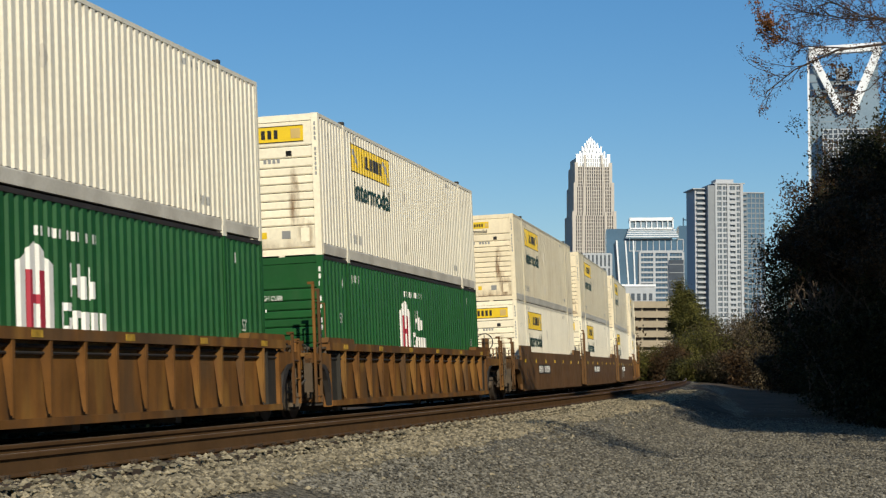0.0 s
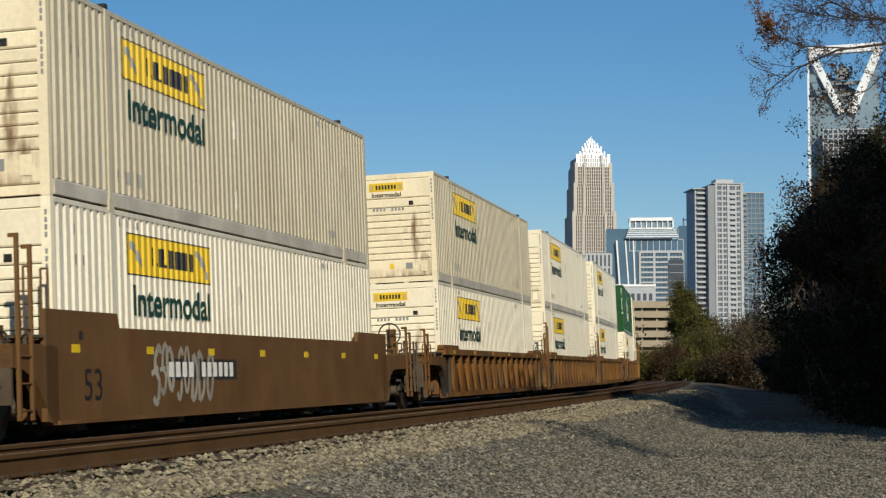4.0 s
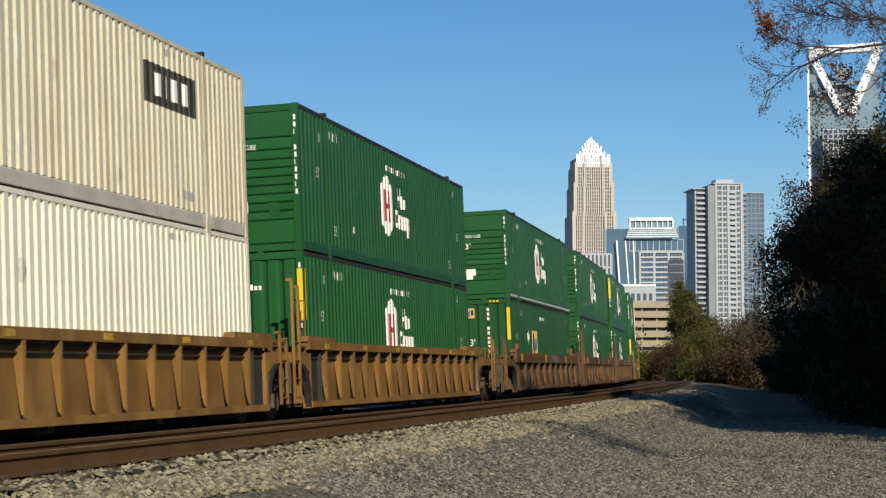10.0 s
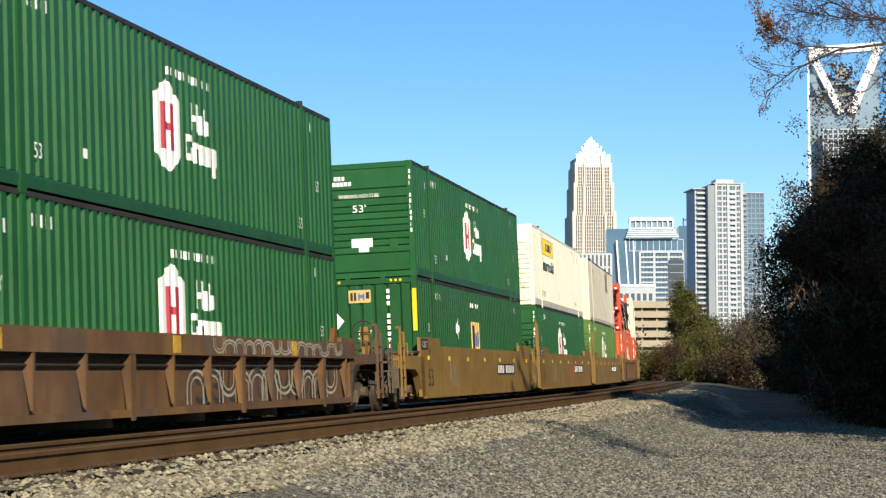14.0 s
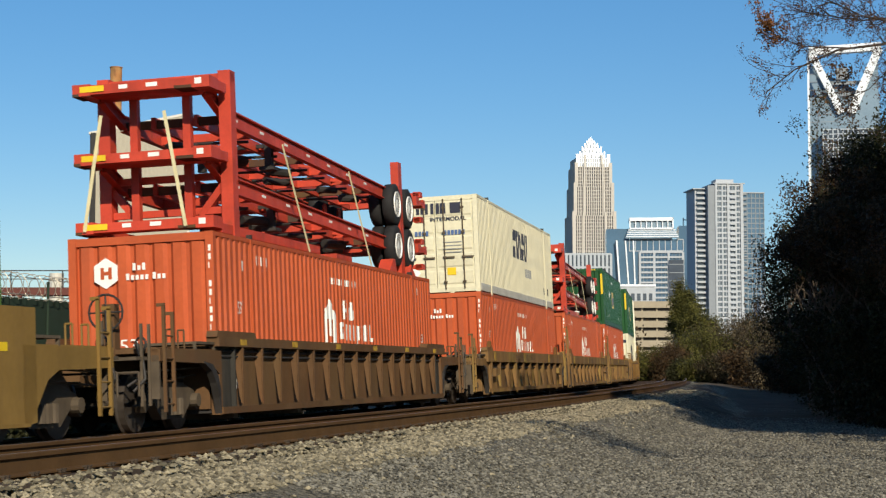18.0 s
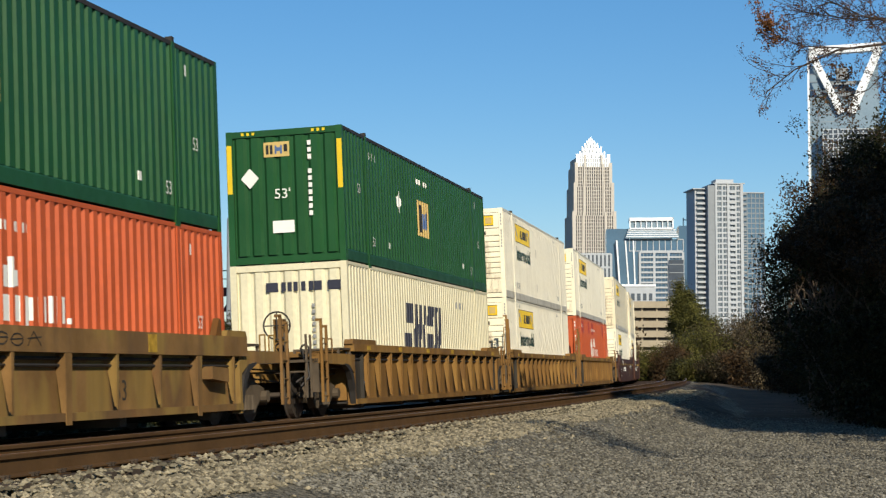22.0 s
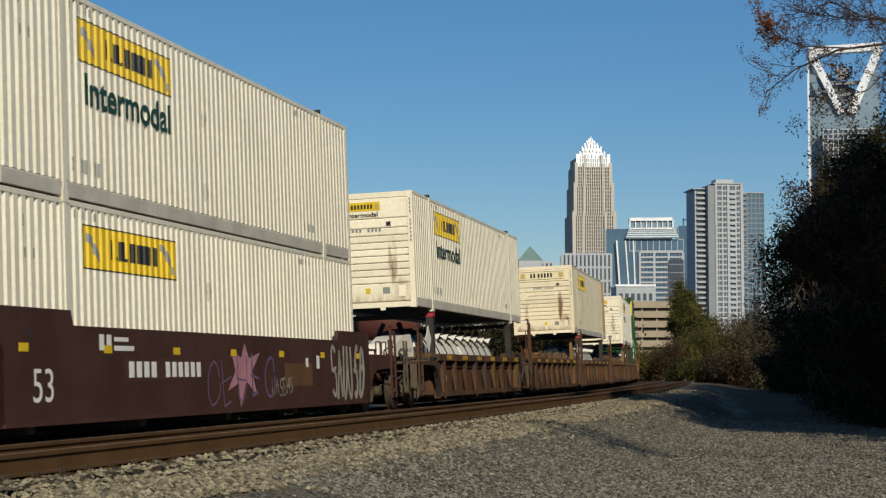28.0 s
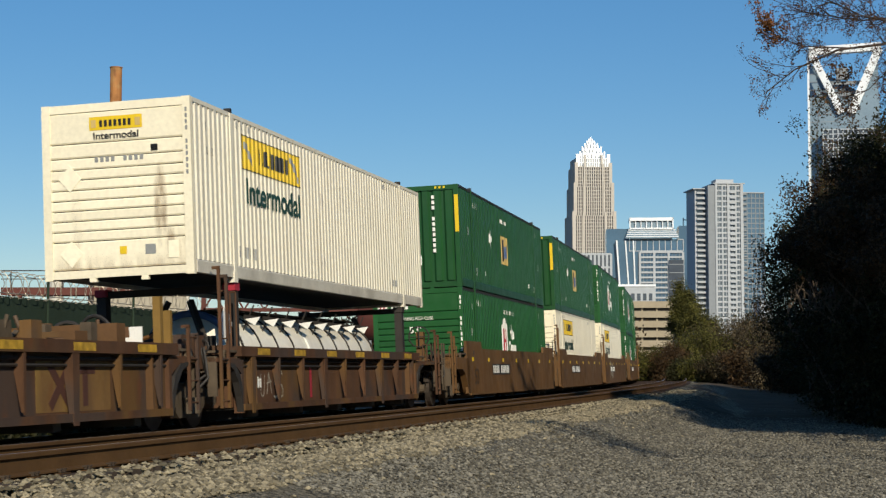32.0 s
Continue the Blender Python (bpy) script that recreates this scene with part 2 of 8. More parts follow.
# ---- mesh helpers ----
class Geo:
    """Collects vertices and faces for one mesh."""

    def __init__(self):
        self.v, self.f = [], []

    def add(self, vs, fs):
        k = len(self.v)
        self.v += [tuple(p) for p in vs]
        self.f += [tuple(i + k for i in q) for q in fs]
        return self

    def box(self, x0, y0, z0, x1, y1, z1):
        return self.add([(x0, y0, z0), (x1, y0, z0), (x1, y1, z0), (x0, y1, z0), (x0, y0, z1), (x1, y0, z1), (x1, y1, z1), (x0, y1, z1)],
                        [(0, 3, 2, 1), (4, 5, 6, 7), (0, 1, 5, 4), (1, 2, 6, 5), (2, 3, 7, 6), (3, 0, 4, 7)])

    def slab(self, poly, axis, a, b):
        """A flat polygon pushed from a to b along an axis; its points are the other two coordinates, in x, y, z order."""
        def p3(p, t):
            return {"x": (t, p[0], p[1]), "y": (p[0], t, p[1]), "z": (p[0], p[1], t)}[axis]
        n = len(poly)
        vs = [p3(p, a) for p in poly] + [p3(p, b) for p in poly]
        fs = [tuple(range(n))[::-1], tuple(range(n, 2 * n))] + [(i, (i + 1) % n, n + (i + 1) % n, n + i) for i in range(n)]
        return self.add(vs, fs)

    def beam(self, p, q, w, h, up=(0, 0, 1)):
        """A straight bar of section w x h from p to q."""
        p, q = Vector(p), Vector(q)
        d = (q - p).normalized()
        u = Vector(up)
        if abs(d.dot(u)) > 0.98:
            u = Vector((1, 0, 0))
        a = d.cross(u).normalized() * (w / 2)
        b = a.cross(d).normalized() * (h / 2)
        vs = [o + i * a + j * b for o in (p, q) for i, j in ((-1, -1), (1, -1), (1, 1), (-1, 1))]
        return self.add(vs, [(0, 1, 2, 3), (7, 6, 5, 4), (0, 4, 5, 1), (1, 5, 6, 2), (2, 6, 7, 3), (3, 7, 4, 0)])

    def rod(self, p, q, r, n=8, r2=None):
        p, q = Vector(p), Vector(q)
        d = (q - p).normalized()
        u = Vector((0, 0, 1)) if abs(d.z) < 0.9 else Vector((1, 0, 0))
        a = d.cross(u).normalized()
        b = d.cross(a)
        r2 = r if r2 is None else r2
        vs = [o + rr * (math.cos(2 * math.pi * i / n) * a + math.sin(2 * math.pi * i / n) * b) for o, rr in ((p, r), (q, r2)) for i in range(n)]
        fs = [tuple(range(n)), tuple(range(2 * n - 1, n - 1, -1))] + [((i + 1) % n, i, n + i, n + (i + 1) % n) for i in range(n)]
        return self.add(vs, fs)

    def ring(self, c, axis, r, t, n=16, m=6):
        """A torus of radius r and tube t round an axis."""
        c, d = Vector(c), Vector(axis).normalized()
        u = Vector((0, 0, 1)) if abs(d.z) < 0.9 else Vector((1, 0, 0))
        a = d.cross(u).normalized()
        b = d.cross(a)
        vs, fs = [], []
        for i in range(n):
            e = math.cos(2 * math.pi * i / n) * a + math.sin(2 * math.pi * i / n) * b
            for j in range(m):
                g = 2 * math.pi * j / m
                vs.append(c + (r + t * math.cos(g)) * e + t * math.sin(g) * d)
        for i in range(n):
            for j in range(m):
                i2, j2 = (i + 1) % n, (j + 1) % m
                fs.append((i * m + j, i2 * m + j, i2 * m + j2, i * m + j2))
        return self.add(vs, fs)

    def turned(self, prof, c, axis, n=20):
        """A shape turned round an axis through c: prof lists (along, radius)."""
        c, d = Vector(c), Vector(axis).normalized()
        u = Vector((0, 0, 1)) if abs(d.z) < 0.9 else Vector((1, 0, 0))
        a = d.cross(u).normalized()
        b = d.cross(a)
        vs = [c + t * d + r * (math.cos(2 * math.pi * i / n) * a + math.sin(2 * math.pi * i / n) * b) for t, r in prof for i in range(n)]
        fs = []
        for k in range(len(prof) - 1):
            for i in range(n):
                j = (i + 1) % n
                fs.append((k * n + i, k * n + j, (k + 1) * n + j, (k + 1) * n + i))
        fs += [tuple(range(n))[::-1], tuple(range((len(prof) - 1) * n, len(prof) * n))]
        return self.add(vs, fs)

    def mesh(self, name, mat, smooth=False):
        me = bpy.data.meshes.new(name)
        me.from_pydata(self.v, [], self.f)
        me.materials.append(mat)
        if smooth:
            me.polygons.foreach_set("use_smooth", [True] * len(me.polygons))
        me.update()
        return me


def part(name, geo, mat, parent, label="", smooth=False):
    """Links a shape as one mesh object under a thing or a part."""
    me = geo if isinstance(geo, bpy.types.Mesh) else geo.mesh(name, M[mat] if isinstance(mat, str) else mat, smooth)
    ob = new(name, me)
    ob.parent = parent
    if name.endswith("_marking") or name in ("graffiti", "hose_bundle", "rigging_rod", "placard_holder", "reflective_strip", "scroll"):
        return tagged(ob, label, kind="stuff")
    return tagged(ob, label) if label else ob


def thing(name, label, category, group="", kind=""):
    return tagged(new(name), label, category, group, kind)


def solid(name, geo, mat, label, category="", group="", kind="", smooth=False):
    ob = new(name, geo.mesh(name, M[mat] if isinstance(mat, str) else mat, smooth))
    return tagged(ob, label, category, group, kind)


def lettering(text, size, mat):
    """A flat mesh of a word, lying in its own x, y plane, starting at the origin."""
    cu = bpy.data.curves.new("word", "FONT")
    cu.body, cu.size = text, size
    cu.extrude = 0.0
    cu.offset = 0.022 * size if text.lower() == "intermodal" else 0.0
    ob = bpy.data.objects.new("word", cu)
    scene.collection.objects.link(ob)
    dg = bpy.context.evaluated_depsgraph_get()
    me = bpy.data.meshes.new_from_object(ob.evaluated_get(dg))
    bpy.data.objects.remove(ob)
    me.materials.clear()
    me.materials.append(M[mat])
    return me


WORDS = {}


def word(text, size, mat, parent, m, name="lettering", width=None):
    key = (text, size, mat)
    if key not in WORDS:
        WORDS[key] = lettering(text, size, mat)
    ob = new(name, WORDS[key])
    ob.parent = parent
    if width:
        w = max(v.co.x for v in WORDS[key].vertices)
        m = m @ Matrix.Diagonal((width / w, 1, 1, 1))
    ob.matrix_basis = m
    return ob


# On the side that faces +x, read from outside: the word runs towards +y and stands upright.
def on_side(x, y, z):
    return Matrix.Translation((x, y, z)) @ Matrix(((0, 0, 1, 0), (1, 0, 0, 0), (0, 1, 0, 0), (0, 0, 0, 1)))


# On the end that faces -y: the word runs towards +x.
def on_end(x, y, z):
    return Matrix.Translation((x, y, z)) @ Matrix(((1, 0, 0, 0), (0, 0, -1, 0), (0, 1, 0, 0), (0, 0, 0, 1)))


# ---- containers ----
CL, CW, CH = 16.15, 2.59, 2.896
HL, HW = CL / 2, CW / 2
POST = 12.19 / 2


def wave(pitch, flat, depth, y0, y1):
    """A corrugated line from y0 to y1: points of y and outward offset."""
    pts = [(y0, 0.0)]
    n = max(1, round((y1 - y0) / pitch))
    p = (y1 - y0) / n
    for i in range(n):
        a = y0 + i * p
        r = (1 - flat) * p / 4
        pts += [(a + flat * p / 2, 0.0), (a + flat * p / 2 + r, -depth), (a + p - flat * p / 2 - r, -depth), (a + p - flat * p / 2, 0.0)]
    pts.append((y1, 0.0))
    out = []
    for q in pts:
        if not out or q[0] - out[-1][0] > 1e-5:
            out.append(q)
    return out


def side_wall(pts, z0, z1, sign=1):
    g = Geo()
    vs = []
    for y, d in pts:
        vs += [(sign * (HW - 0.006 + d), y, z0), (sign * (HW - 0.006 + d), y, z1)]
    n = len(pts)
    fs = [(2 * i, 2 * i + 2, 2 * i + 3, 2 * i + 1) if sign > 0 else (2 * i + 1, 2 * i + 3, 2 * i + 2, 2 * i) for i in range(n - 1)]
    return g.add(vs, fs)


def decal(pts, shape, lift=0.004):
    """A painted mark that follows the wall's folds. shape: (y, bottom, top) from left to right."""
    ys = sorted({q[0] for q in shape} | {y for y, d in pts if shape[0][0] < y < shape[-1][0]})

    def at(y):
        for a, b in zip(pts, pts[1:]):
            if a[0] <= y <= b[0]:
                return a[1] + (b[1] - a[1]) * (y - a[0]) / (b[0] - a[0])
        return 0.0

    def lim(y):
        for a, b in zip(shape, shape[1:]):
            if a[0] <= y <= b[0]:
                f = (y - a[0]) / max(1e-9, b[0] - a[0])
                return a[1] + f * (b[1] - a[1]), a[2] + f * (b[2] - a[2])
        return shape[-1][1:]

    g = Geo()
    vs = []
    for y in ys:
        lo, hi = lim(y)
        x = HW - 0.006 + at(y) + lift
        vs += [(x, y, lo), (x, y, hi)]
    return g.add(vs, [(2 * i, 2 * i + 2, 2 * i + 3, 2 * i + 1) for i in range(len(ys) - 1)])


def rect(y0, z0, y1, z1):
    return [(y0, z0, z1), (y1, z0, z1)]


def marks(pts, rects, lift=0.004):
    g = Geo()
    for y0, z0, y1, z1 in rects:
        h = decal(pts, rect(y0, z0, y1, z1), lift)
        g.add(h.v, h.f)
    return g


def bars(y0, z0, h, widths, gap=0.05):
    """A row of plain upright bars that stands for writing."""
    out, y = [], y0
    for w in widths:
        out.append((y, z0, y + w, z0 + h))
        y += w + gap
    return out


def end_plates(rects, mat, y, parent, name, label=""):
    g = Geo()
    for x0, z0, x1, z1 in rects:
        g.box(x0, y - 0.006, z0, x1, y, z1)
    return part(name, g, mat, parent, label)


def shell(root, body, rail, endmat, pitch, flat, depth, rail_h, end="level", top_dark=None, roofmat=None):
    """The frame, walls, roof and ends of one container, lying along y with its base at z = 0."""
    pts = wave(pitch, flat, depth, -HL + 0.10, HL - 0.10)
    wall = part("side_wall", side_wall(pts, rail_h, CH - 0.07), body, root)
    part("side_wall", side_wall(pts, rail_h, CH - 0.07, -1), body, root)
    for sx in (1, -1):
        a, b = sorted((sx * (HW - 0.09), sx * HW))
        g = Geo().slab([(a, 0.03), (b, 0.03), (b, rail_h - 0.03), (b - 0.02 * sx if sx > 0 else b, rail_h), (a, rail_h)] if sx > 0 else
                       [(a, 0.03), (b, 0.03), (b, rail_h), (a, rail_h)], "y", -HL + 0.16, HL - 0.16)
        part("bottom_rail", g, rail, root)
        part("top_rail", Geo().box(a, -HL + 0.1, CH - 0.075, b, HL - 0.1, CH - 0.004), top_dark or body, root)
    for sx in (1, -1):
        for sy in (1, -1):
            a, b = sorted((sx * (HW - 0.14), sx * HW))
            c, d = sorted((sy * (HL - 0.10), sy * HL))
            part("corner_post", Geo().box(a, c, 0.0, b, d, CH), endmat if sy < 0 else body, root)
    for sy in (1, -1):
        part("stacking_post", Geo().box(HW - 0.02, sy * POST - 0.055, 0.02, HW + 0.016, sy * POST + 0.055, CH - 0.01)
             .box(HW - 0.10, sy * POST - 0.09, -0.055, HW + 0.02, sy * POST + 0.09, 0.12), body, root)
        part("corner_casting", Geo().box(HW - 0.10, sy * POST - 0.05, CH - 0.02, HW + 0.012, sy * POST + 0.05, CH + 0.07), "dark", root)
    g = Geo()
    n = 26
    for i in range(n):
        y0 = -HL + 0.1 + i * (CL - 0.2) / n
        y1 = y0 + (CL - 0.2) / n
        ym = y0 + 0.6 * (y1 - y0)
        g.add([(-HW + .05, y0, CH - .03), (HW - .05, y0, CH - .03), (HW - .05, ym, CH - .012), (-HW + .05, ym, CH - .012), (HW - .05, y1, CH - .03), (-HW + .05, y1, CH - .03)],
              [(0, 1, 2, 3), (3, 2, 4, 5)])
    part("roof", g, roofmat or body, root)
    part("underframe", Geo().box(-HW + 0.1, -HL + 0.2, 0.10, HW - 0.1, HL - 0.2, 0.16), "dark", root)
    part("rear_wall", Geo().box(-HW + 0.14, HL - 0.06, 0.05, HW - 0.14, HL - 0.03, CH - 0.01), body, root)
    y = -HL
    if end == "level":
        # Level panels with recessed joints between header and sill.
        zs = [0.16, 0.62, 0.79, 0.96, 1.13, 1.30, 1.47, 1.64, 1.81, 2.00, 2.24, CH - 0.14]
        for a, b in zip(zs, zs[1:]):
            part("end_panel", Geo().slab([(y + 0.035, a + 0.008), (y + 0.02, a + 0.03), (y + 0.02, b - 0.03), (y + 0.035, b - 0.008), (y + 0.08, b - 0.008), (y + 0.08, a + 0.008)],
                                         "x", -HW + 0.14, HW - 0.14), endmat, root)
        part("end_backing", Geo().box(-HW + 0.14, y + 0.07, 0.1, HW - 0.14, y + 0.10, CH - 0.1), "dark", root)
    elif end == "upright":
        part("end_panel", Geo().box(-HW + 0.14, y + 0.07, 0.1, HW - 0.14, y + 0.10, CH - 0.1), endmat, root)
        k = 7
        w = (CW - 0.28) / k
        for i in range(k):
            x0 = -HW + 0.14 + i * w
            part("end_rib", Geo().slab([(x0 + 0.03, y + 0.07), (x0 + 0.09, y + 0.015), (x0 + w - 0.09, y + 0.015), (x0 + w - 0.03, y + 0.07)], "z", 0.2, CH - 0.16), endmat, root)
    elif end == "doors":
        for sx in (-1, 1):
            a, b = (-HW + 0.14, -0.01) if sx < 0 else (0.01, HW - 0.14)
            d = part("door", Geo().box(a, y + 0.03, 0.14, b, y + 0.075, CH - 0.14), endmat, root)
            for k in range(5):
                z0 = 0.24 + k * 0.51
                part("door_panel", Geo().slab([(y + 0.03, z0), (y + 0.008, z0 + 0.05), (y + 0.008, z0 + 0.38), (y + 0.03, z0 + 0.43)], "x", a + 0.06, b - 0.06), endmat, d)
            for f in (0.22, 0.72):
                xx = a + f * (b - a)
                part("locking_bar", Geo().rod((xx, y - 0.015, 0.10), (xx, y - 0.015, CH - 0.10), 0.02), "steel", d)
                part("lock_handle", Geo().box(xx - 0.02, y - 0.05, 1.02, xx + 0.30, y - 0.025, 1.07), "steel", d)
                for k in range(4):
                    part("bracket", Geo().box(xx - 0.05, y - 0.04, 0.28 + 0.74 * k, xx + 0.05, y + 0.03, 0.34 + 0.74 * k), "steel", d)
    part("end_sill", Geo().box(-HW + 0.14, y + 0.01, 0.02, HW - 0.14, y + 0.10, 0.15), endmat, root)
    part("end_header", Geo().box(-HW + 0.14, y + 0.012, CH - 0.14, HW - 0.14, y + 0.10, CH - 0.006), endmat, root)
    for i in (-0.45, 0.45):
        part("lift_lug", Geo().box(i - 0.07, y + 0.015, -0.05, i + 0.05, y + 0.09, 0.02), endmat, root)
    return pts


def scroll_sign(pts, root, y0, z0, y1, z1):
    """The yellow side panel, with a thin border, plain bars for its name and a slanting scroll at either end."""
    p = part("sign_panel", decal(pts, rect(y0, z0, y1, z1), 0.004), "yellow", root, "yellow sign panel with dark bars")
    w, h = y1 - y0, z1 - z0
    part("sign_border", marks(pts, [(y0, z0, y1, z0 + 0.02), (y0, z1 - 0.02, y1, z1), (y0, z0, y0 + 0.02, z1), (y1 - 0.02, z0, y1, z1)], 0.007), "black", p)
    part("name_marking", marks(pts, [(y0 + 0.27 * w, z0 + 0.28 * h, y0 + 0.31 * w, z0 + 0.74 * h), (y0 + 0.35 * w, z0 + 0.28 * h, y0 + 0.42 * w, z0 + 0.74 * h)] + bars(y0 + 0.465 * w, z0 + 0.28 * h, 0.46 * h, [0.22, 0.22, 0.24, 0.18], 0.07) + [(y0 + 0.325 * w, z0 + 0.28 * h, y0 + 0.338 * w, z0 + 0.36 * h), (y0 + 0.435 * w, z0 + 0.28 * h, y0 + 0.448 * w, z0 + 0.36 * h)], 0.007), "black", p)
    for f in (0.03, 0.82):
        part("scroll", decal(pts, [(y0 + f * w, z0 + 0.70 * h, z0 + 0.86 * h), (y0 + (f + 0.07) * w, z0 + 0.45 * h, z0 + 0.72 * h), (y0 + (f + 0.14) * w, z0 + 0.10 * h, z0 + 0.30 * h)], 0.007), "grey", p)
    return p


def side_numbers(pts, root, mat, low=0.42):
    part("side_marking", marks(pts, bars(-POST - 1.35, 2.42, 0.16, [0.03, 0.03], 0.06) + bars(-POST - 1.35, 2.02, 0.14, [0.03, 0.04, 0.03, 0.04], 0.09)
                             + bars(-POST + 0.3, 2.66, 0.11, [0.03, 0.04, 0.03, 0.04, 0.03, 0.04], 0.10)
                             + bars(POST - 1.7, 2.62, 0.11, [0.03, 0.04, 0.03, 0.04, 0.03, 0.04], 0.10)), mat, root)
    part("side_marking", marks(pts, bars(POST - 1.3, low, 0.15, [0.03, 0.045] * 3, 0.09) + bars(-POST + 0.3, low, 0.20, [0.035, 0.05, 0.035, 0.05, 0.05, 0.035, 0.05], 0.10) + bars(POST + 0.5, 2.3, 0.2, [0.03, 0.04], 0.08)), mat, root)
    part("inspection_plate", decal(pts, [(-0.75, 1.85, 1.87), (-0.62, 1.68, 2.04), (-0.49, 1.85, 1.87)], 0.005), "grey_rail", root)
    part("inspection_plate", decal(pts, [(-0.75, 0.60, 0.62), (-0.62, 0.45, 0.79), (-0.49, 0.60, 0.62)], 0.005), "grey_rail", root)


def make_white(body, endmat, panel, label, sticker=False, stain=True, lettered=True, rusty_rear=False):
    root = thing("freight_container", label, "freight container", "containers of the train")
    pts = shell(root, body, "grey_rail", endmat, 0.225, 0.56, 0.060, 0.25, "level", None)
    scroll_sign(pts, root, -POST + 0.55, 1.98, -POST + 4.05, 2.60)
    if rusty_rear:
        part("rust_wash", decal(pts, rect(POST + 0.08, 0.27, HL - 0.12, CH - 0.09), 0.003), "rust_wash", root, "rust-washed rear bay")
    if lettered:
        word("Intermodal", 0.62, "teal", root, on_side(HW + 0.004, -POST + 0.70, 1.40), width=3.25)
    side_numbers(pts, root, "grey", 0.40)
    if sticker:
        part("sticker", decal(pts, rect(3.6, 1.78, 5.7, 2.42), 0.006), "slate", root)
        part("sticker_marking", marks(pts, bars(3.95, 1.92, 0.36, [0.34, 0.08, 0.34, 0.30], 0.12), 0.009), "bright", root)
    y = -HL + 0.018
    if panel == "wide":
        p = end_plates([(-0.98, 2.34, 0.98, 2.66)], "sign_pale" if rusty_rear else "yellow", y, root, "end_sign", "wide pale sign with dark bars" if rusty_rear else "wide yellow sign with dark bars")
        end_plates([(-0.5 + i * 0.135 + (0.05 if i > 1 else 0), 2.41, -0.42 + i * 0.135 + (0.05 if i > 1 else 0), 2.59) for i in range(7)], "black", y - 0.007, p, "name_marking")
        end_plates([(-0.98, 2.33, 0.98, 2.345), (-0.98, 2.655, 0.98, 2.67)], "black", y - 0.008, p, "sign_border")
        end_plates([(-0.92, 2.40, -0.72, 2.6), (0.72, 2.40, 0.92, 2.6)], "gold", y - 0.007, p, "scroll")
    else:
        p = end_plates([(-0.46, 2.44, 0.46, 2.66)], "yellow", y, root, "end_sign", "small yellow sign with dark bars")
        end_plates([(-0.28 + i * 0.083, 2.49, -0.23 + i * 0.083, 2.60) for i in range(7)], "black", y - 0.007, p, "name_marking")
        end_plates([(-0.43, 2.48, -0.34, 2.61), (0.34, 2.48, 0.43, 2.61)], "gold", y - 0.007, p, "scroll")
        word("Intermodal", 0.16, "black", root, on_end(-0.40, y - 0.010, 2.29), width=0.80)
    end_plates([(-0.38 + 0.095 * i + (0.12 if i > 3 else 0), 1.91, -0.32 + 0.095 * i + (0.12 if i > 3 else 0), 2.0) for i in range(8)], "grey", y + 0.004, root, "number_marking")
    end_plates([(HW - 0.085, 1.62 + 0.1 * i + (0.12 if i > 5 else 0), HW - 0.05, 1.69 + 0.1 * i + (0.12 if i > 5 else 0)) for i in range(10)], "grey", -HL - 0.001, root, "number_marking")
    end_plates([(0.46, 0.36, 0.64, 0.52)], "grey", y, root, "hatch_plate")
    end_plates([(0.86, 0.28, 1.04, 0.56)], endmat, y - 0.004, root, "document_box")
    end_plates([(0.60, 2.04, 0.72, 2.15)], "black", y + 0.003, root, "vent_hole")
    end_plates([(0.02, 0.38, 0.14, 0.51)], "yellow", y, root, "small_label")
    g = Geo()
    for cx, cz in ((-0.82, 1.66), (-0.82, 0.42)):
        g.slab([(cx - 0.2, cz), (cx, cz - 0.22), (cx + 0.2, cz), (cx, cz + 0.22)], "y", y - 0.012, y - 0.002)
    part("placard_holder", g, endmat, root)
    if stain:
        g = Geo().add([(-HW + 0.15, y - 0.003, 0.03), (HW - 0.15, y - 0.003, 0.03), (HW - 0.15, y - 0.003, 2.30), (-HW + 0.15, y - 0.003, 2.30)], [(0, 1, 2, 3)])
        tagged(part("rust_stain", g, "stain_heavy" if body == "cream" else "stain", root), kind="stuff")
    return root


